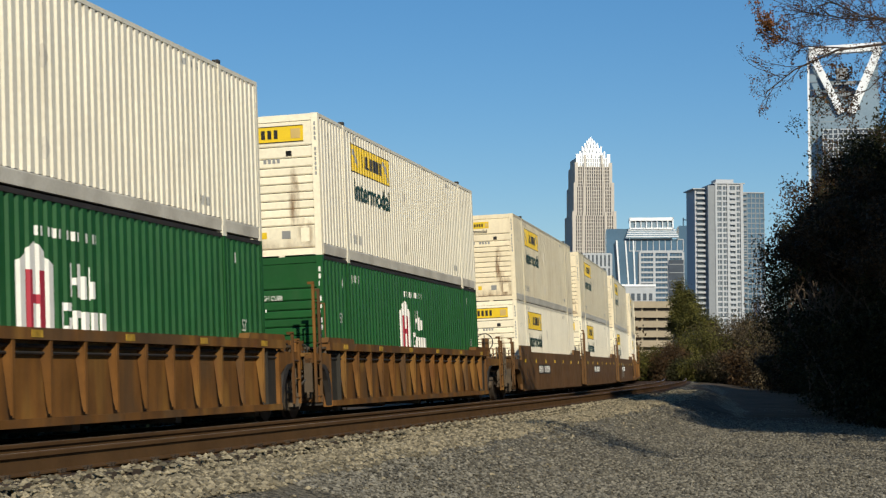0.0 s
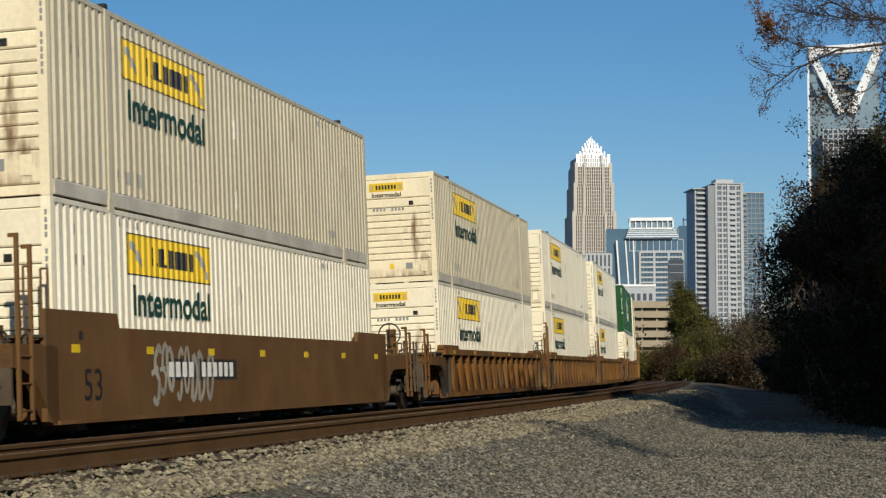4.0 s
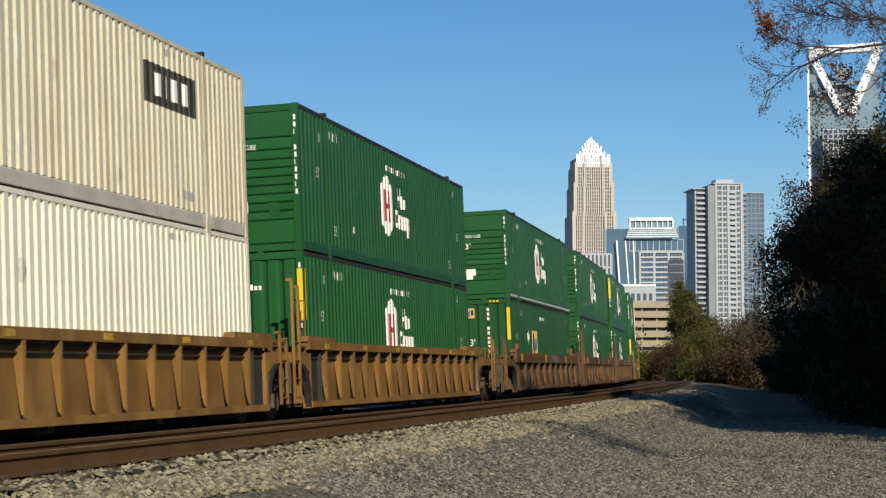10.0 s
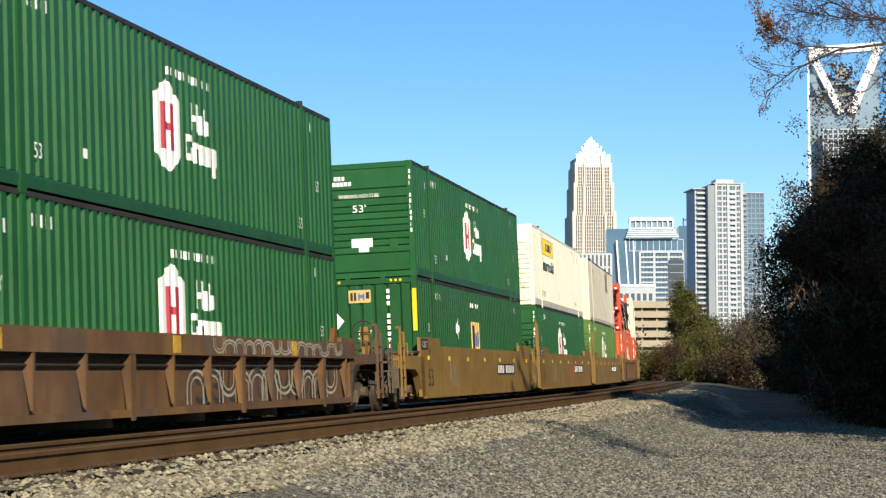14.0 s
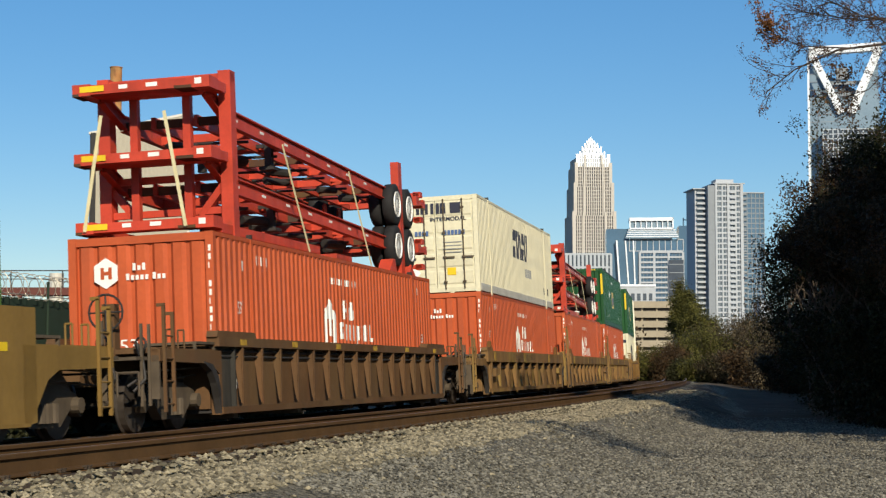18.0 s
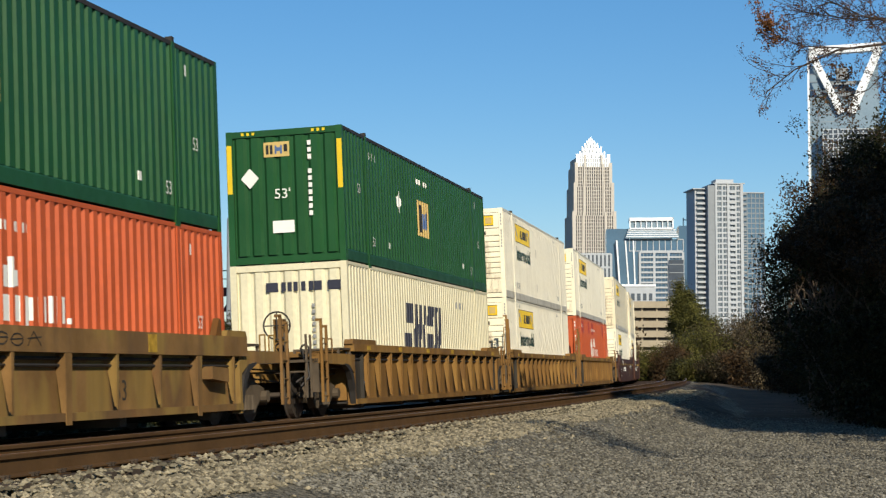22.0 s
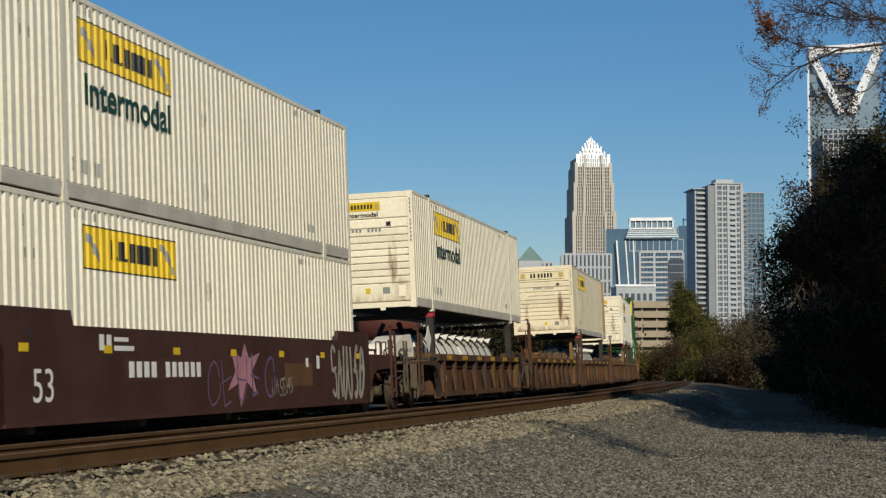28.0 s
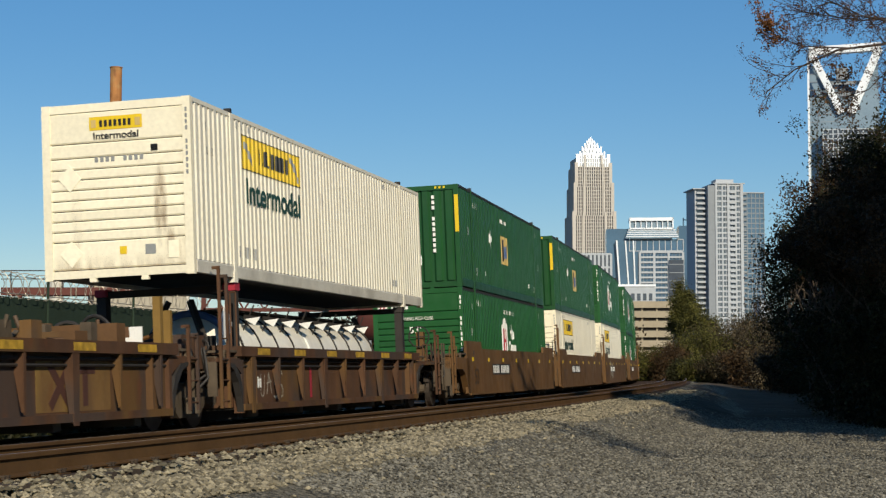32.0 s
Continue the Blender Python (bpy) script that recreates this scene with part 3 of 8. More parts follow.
def stain_material(name, amount):
    """Brown rust that has run down beside the lock rods and gathered along the sill; clear elsewhere."""
    m = bpy.data.materials.new(name)
    m.use_nodes = True
    n, l = m.node_tree.nodes, m.node_tree.links
    b = n["Principled BSDF"]
    b.inputs["Base Color"].default_value = (0.20, 0.105, 0.045, 1)
    b.inputs["Roughness"].default_value = 0.75
    co = n.new("ShaderNodeTexCoord")
    sep = n.new("ShaderNodeSeparateXYZ")
    l.new(co.outputs["Object"], sep.inputs[0])

    def calc(kind, a, c, clamp=False):
        x = n.new("ShaderNodeMath")
        x.operation, x.use_clamp = kind, clamp
        for i, v in enumerate((a, c)):
            if isinstance(v, float):
                x.inputs[i].default_value = v
            else:
                l.new(v, x.inputs[i])
        return x.outputs[0]

    info = n.new("ShaderNodeObjectInfo")
    off = n.new("ShaderNodeVectorMath")
    off.operation = "MULTIPLY_ADD"
    off.inputs[1].default_value = (31.0, 17.0, 43.0)
    l.new(info.outputs["Random"], off.inputs[0])
    l.new(co.outputs["Object"], off.inputs[2])
    tex = n.new("ShaderNodeTexNoise")
    tex.inputs["Scale"].default_value, tex.inputs["Detail"].default_value = 3.2, 6.0
    mp = n.new("ShaderNodeMapping")
    mp.inputs["Scale"].default_value = (2.6, 1.0, 0.55)
    l.new(off.outputs[0], mp.inputs["Vector"])
    l.new(mp.outputs[0], tex.inputs["Vector"])
    total = None
    for cx, cz, wx, wz, k in ((0.74, 1.15, 0.13, 0.75, 1.0), (-0.72, 0.9, 0.10, 0.7, 0.35), (0.95, 0.45, 0.22, 0.40, 0.7)):
        dx = calc("DIVIDE", calc("SUBTRACT", sep.outputs[0], cx), wx)
        dz = calc("DIVIDE", calc("SUBTRACT", sep.outputs[2], cz), wz)
        d = calc("ADD", calc("MULTIPLY", dx, dx), calc("MULTIPLY", dz, dz))
        v = calc("MULTIPLY", calc("SUBTRACT", 1.0, d, True), k)
        total = v if total is None else calc("MAXIMUM", total, v)
    sill = calc("MULTIPLY", calc("SUBTRACT", 1.0, calc("DIVIDE", sep.outputs[2], 0.42), True), 0.75)
    total = calc("MAXIMUM", total, sill)
    rough = calc("MULTIPLY", calc("SUBTRACT", tex.outputs["Fac"], 0.36, True), 3.2, True)
    l.new(calc("MULTIPLY", calc("MULTIPLY", total, rough), amount, True), b.inputs["Alpha"])
    return m


M["stain"] = stain_material("light_rust_runs", 0.75)
M["stain_heavy"] = stain_material("heavy_rust_runs", 1.15)


def hexmark(pts, root, yc, zc, w, h, red=True, lift=0.004):
    """A tall white badge with stepped shoulders; a red bar figure inside."""
    s = [(yc - w / 2, zc - 0.30 * h, zc + 0.30 * h), (yc - 0.34 * w, zc - 0.40 * h, zc + 0.36 * h), (yc - 0.12 * w, zc - 0.47 * h, zc + 0.46 * h),
         (yc, zc - 0.5 * h, zc + 0.5 * h), (yc + 0.12 * w, zc - 0.47 * h, zc + 0.46 * h), (yc + 0.34 * w, zc - 0.40 * h, zc + 0.36 * h), (yc + w / 2, zc - 0.30 * h, zc + 0.30 * h)]
    p = part("badge", decal(pts, s, lift), "bright", root, "white badge with an inner bar figure")
    part("badge_figure", marks(pts, [(yc - 0.28 * w, zc - 0.26 * h, yc - 0.10 * w, zc + 0.24 * h), (yc + 0.10 * w, zc - 0.26 * h, yc + 0.28 * w, zc + 0.24 * h), (yc - 0.10 * w, zc - 0.05 * h, yc + 0.10 * w, zc + 0.03 * h)], lift + 0.003),
         "crimson" if red else root["body"], p)
    return p


def make_hub(body, rail, red, end, label, dashes=False, yellow_strip=False, patched=False):
    root = thing("freight_container", label, "freight container", "containers of the train")
    root["body"] = body
    pts = shell(root, body, rail, body, 0.275, 0.5, 0.042, 0.22, end, "dark" if not red else body)
    hexmark(pts, root, -1.0 if not red else -1.2, 1.52 if not red else 1.22, 1.02 if not red else 0.86, 1.50 if not red else 1.62, not red)
    # Two rows of plain rounded blocks where the name stands.
    y0 = -0.25 if not red else -0.45
    z0 = 1.05 if not red else 1.20
    k = 1.0 if not red else 0.85
    part("name_marking", marks(pts, [(y0 + 0.28, z0 + 0.52 * k, y0 + 0.38, z0 + 0.98 * k), (y0 + 0.50, z0 + 0.52 * k, y0 + 0.60, z0 + 0.98 * k), (y0 + 0.38, z0 + 0.69 * k, y0 + 0.50, z0 + 0.79 * k),
                                    (y0 + 0.68, z0 + 0.50 * k, y0 + 0.80, z0 + 0.82 * k), (y0 + 0.88, z0 + 0.50 * k, y0 + 0.98, z0 + 0.96 * k), (y0 + 0.98, z0 + 0.52 * k, y0 + 1.08, z0 + 0.76 * k),
                                    (y0 + 0.0, z0 + 0.02, y0 + 0.13, z0 + 0.44 * k), (y0 + 0.13, z0 + 0.33 * k, y0 + 0.30, z0 + 0.44 * k), (y0 + 0.13, z0 + 0.02, y0 + 0.30, z0 + 0.13), (y0 + 0.22, z0 + 0.13, y0 + 0.31, z0 + 0.24),
                                    (y0 + 0.40, z0 + 0.0, y0 + 0.49, z0 + 0.34), (y0 + 0.49, z0 + 0.24, y0 + 0.60, z0 + 0.34), (y0 + 0.66, z0 + 0.0, y0 + 0.90, z0 + 0.33), (y0 + 0.98, z0 + 0.0, y0 + 1.18, z0 + 0.33),
                                    (y0 + 1.26, z0 - 0.16, y0 + 1.36, z0 + 0.33), (y0 + 1.36, z0 + 0.02, y0 + 1.48, z0 + 0.32)]), "bright", root)
    if red:
        part("name_marking", marks(pts, bars(y0 + 1.62, z0, 0.34, [0.08, 0.05], 0.10) + bars(y0 + 2.0, z0, 0.36, [0.07, 0.08, 0.08], 0.09) + bars(y0 + 2.55, z0, 0.08, [0.07])), "bright", root)
    part("warning_marking", marks(pts, bars(-0.95, 2.34, 0.13, [0.05] * 7, 0.06) + bars(-0.05, 2.34, 0.13, [0.05] * 4, 0.06) + bars(0.55, 2.34, 0.13, [0.05] * 4, 0.06)), "bright", root)
    part("side_marking", marks(pts, bars(-POST + 0.25, 2.44, 0.17, [0.04, 0.03, 0.045, 0.04, 0.045, 0.04], 0.10) + bars(POST + 0.5, 2.42, 0.18, [0.06]) + bars(-POST - 0.55, 2.30, 0.18, [0.06])), "bright", root)
    for yy, zz in ((-POST - 0.85, 1.55), (POST + 0.75, 1.25), (-POST + 0.35, 0.45), (POST - 0.45, 0.42)):
        word("53'" if yy < -POST or yy > POST else "53", 0.30, "bright", root, on_side(HW + 0.004, yy, zz), width=0.24)
    part("side_marking", marks(pts, [(-POST + 1.9, 0.62, -POST + 2.05, 0.76)]), "bright", root)
    if dashes:
        g = Geo()
        for i in range(30):
            a = -HL + 0.3 + i * 0.54
            g.box(HW, a, 0.09, HW + 0.004, a + 0.30, 0.155)
        part("reflective_strip", g, "bright", root)
    if patched:
        for k, (a, w) in enumerate(((-5.6, 0.9), (-2.6, 0.8), (-0.9, 1.1), (4.9, 0.75))):
            part("paint_patch", decal(pts, rect(a, 2.22, a + w, 2.74), 0.003), "patch_red", root, "square of fresher dark red paint")
    y = -HL + 0.018
    if end == "level":
        p = Geo().slab([(-1.02 + 0.17 * math.cos(a), 2.46 + 0.2 * math.sin(a)) for a in [math.pi / 6 + k * math.pi / 3 for k in range(6)]], "y", y - 0.006, y)
        p = part("end_badge", p, "bright", root)
        end_plates([(-1.09, 2.38, -1.05, 2.54), (-0.99, 2.38, -0.95, 2.54), (-1.05, 2.44, -0.99, 2.48)], "crimson", y - 0.007, p, "badge_figure")
        end_plates([(-0.72 + 0.1 * i, 2.48, -0.65 + 0.1 * i, 2.58) for i in range(3)] + [(-0.76 + 0.1 * i, 2.34, -0.68 + 0.1 * i, 2.44) for i in range(5)], "bright", y, root, "name_marking")
        word("WARNING HIGH CUBE", 0.14, "bright", root, on_end(-0.62, y - 0.012, 2.02), width=1.05)
        word("53'", 0.26, "bright", root, on_end(-0.28, y - 0.008, 1.66), width=0.36)
        end_plates([(-0.32, 0.78, 0.22, 1.0), (-0.14, 0.66, 0.12, 0.78)], "bright", y, root, "weight_plate")
        end_plates([(0.66, 0.70, 0.86, 0.96)], "grey" if body == "lime" else body, y - 0.002, root, "document_box")
    else:
        z = 2.30 if not red else 2.28
        p = Geo().slab([(-0.62 + 0.24 * math.cos(a), z + 0.26 * math.sin(a)) for a in [math.pi / 6 + k * math.pi / 3 for k in range(6)]], "y", y - 0.022, y)
        p = part("end_badge", p, "bright", root)
        end_plates([(-0.71, z - 0.10, -0.65, z + 0.10), (-0.57, z - 0.10, -0.51, z + 0.10), (-0.65, z - 0.03, -0.57, z + 0.03)], "crimson" if not red else body, y - 0.024, p, "badge_figure")
        end_plates([(-0.14 + 0.085 * i, z + 0.03, -0.085 + 0.085 * i, z + (0.15 if i != 1 else 0.11)) for i in range(3)] + [(-0.26 + 0.085 * i + (0.05 if i > 4 else 0), z - 0.13, -0.205 + 0.085 * i + (0.05 if i > 4 else 0), z - (0.02 if i in (0, 5) else 0.05)) for i in range(8)], "bright", y - 0.010, root, "name_marking")
        word("53'", 0.30, "bright", root, on_end(-0.42, y - 0.016, 0.95), width=0.42)
    end_plates([(HW - 0.09, 1.10 + 0.145 * i + (0.16 if i > 6 else 0), HW - (0.075 if i % 3 == 1 else 0.045), 1.20 + 0.145 * i + (0.16 if i > 6 else 0)) for i in range(10)], "bright", -HL - 0.001, root, "number_marking")
    if yellow_strip:
        end_plates([(HW - 0.12, 1.55, HW - 0.01, 2.55)], "yellow", -HL - 0.008, root, "warning_strip")
        part("warning_strip", marks(pts, [(-HL + 0.11, 1.55, -HL + 0.21, 2.55)], 0.006), "yellow", root)
    return root


def make_gold(label, shift=0.0):
    """The deep green container with a gold side panel."""
    root = thing("freight_container", label, "freight container", "containers of the train")
    pts = shell(root, "emp", "green_dark", "emp", 0.275, 0.5, 0.042, 0.26, "upright", "dark")
    p = part("sign_panel", decal(pts, rect(-0.95 + shift, 1.05, 0.25 + shift, 1.95), 0.004), "gold", root, "gold sign panel with dark and blue bars")
    part("sign_marking", marks(pts, [(-0.85 + shift, 1.15, -0.70 + shift, 1.85), (-0.66 + shift, 1.15, -0.52 + shift, 1.85), (shift, 1.30, 0.15 + shift, 1.72)], 0.007), "black", p)
    part("sign_marking", decal(pts, [(-0.45 + shift, 1.25, 1.70), (-0.32 + shift, 1.25, 1.62), (-0.22 + shift, 1.30, 1.45), (-0.10 + shift, 1.25, 1.65), (shift, 1.25, 1.72)], 0.008), "blue", p)
    part("placard", decal(pts, [(-3.2 + shift * 0.5, 1.70, 1.72), (-2.98 + shift * 0.5, 1.42, 2.0), (-2.76 + shift * 0.5, 1.70, 1.72)], 0.005), "bright", root)
    part("warning_marking", marks(pts, bars(-1.1, 2.36, 0.12, [0.09] * 4, 0.045) + bars(-0.3, 2.36, 0.12, [0.09] * 4, 0.045)), "bright", root)
    part("side_marking", marks(pts, bars(-POST + 0.25, 2.40, 0.16, [0.04] * 6, 0.10) + bars(POST + 0.5, 2.42, 0.18, [0.10]) + [(-POST + 1.9, 0.50, -POST + 2.05, 0.64), (POST - 1.5, 0.52, POST - 1.38, 0.66)]), "bright", root)
    for yy, zz in ((-POST - 0.85, 1.55), (POST + 0.75, 1.25), (-POST + 0.35, 0.45), (POST - 0.45, 0.42)):
        word("53", 0.30, "bright", root, on_side(HW + 0.004, yy, zz), width=0.24)
    y = -HL + 0.008
    p = end_plates([(-0.45, 2.30, 0.12, 2.62)], "gold", y, root, "end_sign", "gold sign with dark bars")
    end_plates([(-0.40, 2.36, -0.34, 2.56), (-0.31, 2.36, -0.25, 2.56), (0.0, 2.40, 0.08, 2.56)], "black", y - 0.007, p, "sign_marking")
    end_plates([(-0.20, 2.36, -0.16, 2.54), (-0.16, 2.42, -0.08, 2.50), (-0.08, 2.36, -0.04, 2.54)], "blue", y - 0.007, p, "sign_marking")
    g = Geo().slab([(-0.98, 1.86), (-0.78, 1.64), (-0.58, 1.86), (-0.78, 2.08)], "y", y - 0.01, y)
    part("placard", g, "bright", root)
    word("53'", 0.30, "bright", root, on_end(-0.25, y - 0.008, 1.40), width=0.36)
    end_plates([(-0.30, 0.66, 0.18, 0.92)], "bright", y, root, "weight_plate")
    end_plates([(0.52, 1.0 + 0.15 * i + (0.16 if i > 6 else 0), 0.60, 1.10 + 0.15 * i + (0.16 if i > 6 else 0)) for i in range(10)], "bright", y, root, "number_marking")
    end_plates([(HW - 0.12, 1.55, HW - 0.01, 2.60), (-HW + 0.01, 1.55, -HW + 0.12, 2.60)], "yellow", -HL - 0.001, root, "warning_strip")
    end_plates([(-0.95 + 0.12 * i, CH - 0.1, -0.89 + 0.12 * i, CH - 0.04) for i in range(3)] + [(0.62 + 0.12 * i, CH - 0.1, 0.68 + 0.12 * i, CH - 0.04) for i in range(3)], "yellow", -HL + 0.01, root, "warning_strip")
    return root


def slant_word(pts, root, y0, z0, size, lift=0.004):
    """Five slanting dark blocks in place of the name."""
    g = Geo()
    k = size
    rects = []
    lean = 0.22

    def bar(a, b, c, d):
        rects.append((a, b, c, d))
    for a in [(0, 0, .64, .40), (.04, .60, .68, 1.0), (.82, 0, 1.12, 1.0), (1.20, 0, 1.47, 1.0), (1.62, 0, 1.82, 1.0), (1.98, 0, 2.56, .42), (1.98, .58, 2.60, 1.0)]:
        bar(*a)
    for a in [(2.72, 0, 2.98, 1.0), (3.08, 0, 3.34, 1.0)]:
        bar(*a)
    for a, b, c, d in rects:
        n = max(1, int((d - b) / 0.1))
        for i in range(n):
            b0, d0 = b + (d - b) * i / n, b + (d - b) * (i + 1) / n
            sh = lean * (b0 + d0) / 2
            h = decal(pts, rect(y0 + (a + sh) * k, z0 + b0 * k, y0 + (c + sh) * k, z0 + d0 * k), lift)
            g.add(h.v, h.f)
    return part("name_marking", g, "navy", root, "slanting dark blue blocks")


def make_swift(label, doors, y_name, z_name):
    root = thing("freight_container", label, "freight container", "containers of the train")
    pts = shell(root, "swift", "grey_rail" if doors else "swift", "swift", 0.25, 0.5, 0.052, 0.26, "doors" if doors else "upright", "swift")
    slant_word(pts, root, y_name, z_name, 0.95 if doors else 1.22)
    part("side_marking", marks(pts, bars(y_name + 2.6, z_name - 0.55, 0.3, [0.16] * 6, 0.1) if doors else bars(3.4, 2.25, 0.18, [0.10] * 6, 0.06)), "grey", root)
    part("side_marking", marks(pts, bars(POST - 0.5, 0.45, 0.25, [0.12]) + bars(POST + 0.55, 0.45, 0.25, [0.12])), "black", root)
    y = -HL - 0.001 if doors else -HL + 0.01
    z, k, x0 = (2.36, 0.32, -0.90) if doors else (2.30, 0.2, -0.5)
    end_plates([(x0 + a * 0.95, z, x0 + (a + w) * 0.95, z + k) for a, w in ((0, .28), (.36, .10), (.50, .10), (.64, .10), (.82, .10), (1.0, .10), (1.12, .18), (1.44, .34))], "navy", y, root, "name_marking")
    if doors:
        word("INTERMODAL", 0.17, "navy", root, on_end(-0.15, y - 0.009, 2.14), width=1.1)
        end_plates([(-0.62 + 0.11 * i, 1.72, -0.54 + 0.11 * i, 1.86) for i in range(4)] + [(0.26 + 0.11 * i, 1.72, 0.34 + 0.11 * i, 1.86) for i in range(6)], "blue", y, root, "number_marking")
        end_plates([(0.22, 1.18 + 0.1 * i, 0.78, 1.21 + 0.1 * i) for i in range(4)], "grey", y, root, "small_print")
        end_plates([(0.32, 0.52, 0.58, 0.74)], "yellow", y, root, "small_label")
        g = Geo().slab([(-0.88, 0.62), (-0.68, 0.40), (-0.48, 0.62), (-0.68, 0.84)], "y", y - 0.01, y)
        part("placard", g, "bright", root)
    else:
        end_plates([(0.5, 0.9 + 0.13 * i, 0.57, 0.98 + 0.13 * i) for i in range(9)], "grey", y, root, "number_marking")
    return root


def make_panel_cream(label):
    """The old cream container with flat panels and upright battens."""
    root = thing("freight_container", label, "freight container", "containers of the train")
    pts = shell(root, "old_cream", "old_cream", "sunlit_end_cream", 99.0, 0.999, 0.002, 0.16, "upright", "dark")
    flat = [(-HL, 0.0), (HL, 0.0)]
    y = -HL + 0.55
    while y < HL - 0.3:
        part("batten", Geo().slab([(HW - 0.006, y - 0.035), (HW + 0.012, y - 0.02), (HW + 0.012, y + 0.02), (HW - 0.006, y + 0.035)], "z", 0.17, CH - 0.08), "old_cream", root)
        y += 0.56
    part("side_marking", marks(flat, [(-POST + 0.55, 2.35, -POST + 1.6, 2.50), (-HL + 1.0, 0.6, -HL + 1.25, 0.95), (-POST + 1.1, 0.35, -POST + 1.7, 0.42)]), "grey", root)
    part("old_patch", Geo().box(HW + 0.013, 2.62, 1.72, HW + 0.017, 3.75, 2.76), "sheet_tan", root, "tan patch where a sign was")
    part("sign_marking", Geo().box(HW + 0.013, 2.38, 1.78, HW + 0.018, 2.52, 2.70), "black", root)
    yy = -HL + 0.008
    end_plates([(-0.55, 2.15, 0.0, 2.50)], "gold", yy, root, "faded_sign")
    end_plates([(0.66, 1.52 + 0.13 * i, 0.73, 1.62 + 0.13 * i) for i in range(8)] + [(0.82, 1.62 + 0.13 * i, 0.89, 1.72 + 0.13 * i) for i in range(7)], "black", yy, root, "number_marking")
    end_plates([(-0.05 + 0.11 * i, 1.0, 0.03 + 0.11 * i, 1.1) for i in range(3)] + [(0.70, 0.46, 0.84, 0.70)], "black", yy, root, "small_marking")
    return root


# ---- well cars ----
def truck(root, y, name="truck"):
    """A two-axle truck under the car at y: side frames, bolster, springs, wheelsets."""
    t = part(name, Geo().box(-0.95, y - 0.2, 0.42, 0.95, y + 0.2, 0.72), "steel", root)
    for sx in (1, -1):
        x0, x1 = sorted((sx * 0.93, sx * 1.09))
        fr = part("side_frame", Geo().slab([(y - 1.22, 0.40), (y - 0.95, 0.62), (y - 0.42, 0.74), (y + 0.42, 0.74), (y + 0.95, 0.62), (y + 1.22, 0.40), (y + 1.10, 0.30), (y + 0.80, 0.44),
                                            (y + 0.45, 0.18), (y - 0.45, 0.18), (y - 0.80, 0.44), (y - 1.10, 0.30)], "x", x0, x1), "steel", t)
        for k in (-0.2, 0.0, 0.2) if sx > 0 else ():
            part("spring", Geo().rod((sx * 1.12, y + k, 0.24), (sx * 1.12, y + k, 0.50), 0.075, 8), "steel", t)
        for k in (-0.89, 0.89) if sx > 0 else ():
            part("axle_cap", Geo().rod((sx * 1.05, y + k, 0.46), (sx * 1.20, y + k, 0.46), 0.11, 10), "steel", t)
    for k in (-0.89, 0.89):
        w = Geo()
        w.rod((-0.9, 0, 0), (0.9, 0, 0), 0.08, 8)
        for sx in (1, -1):
            w.turned([(-0.065, 0.30), (-0.065, 0.46), (0.04, 0.455), (0.065, 0.49), (0.085, 0.48), (0.085, 0.2)], (sx * 0.77, 0, 0), (-sx, 0, 0), 22)
        part("wheelset", w, "wheel", t).location = (0.0, y + k, 0.46)
    return t


def ladder(root, mat, x, y, z0, z1, n, w=0.36):
    l = part("ladder", Geo().box(x - 0.02, y, z0, x + 0.03, y + 0.045, z1).box(x - 0.10, y, z1 - 0.02, x + 0.03, y + 0.045, z1 + 0.03).box(x - 0.02, y + w, z0, x + 0.03, y + w + 0.045, z1 - 0.12).box(x - 0.10, y + w, z1 - 0.14, x + 0.03, y + w + 0.045, z1 - 0.09), mat, root)
    for k in range(n):
        z = z0 + 0.12 + k * 0.34
        part("rung", Geo().rod((x + 0.01, y + 0.03, z), (x + 0.01, y + w + 0.03, z), 0.014, 6), mat, l)
    return l


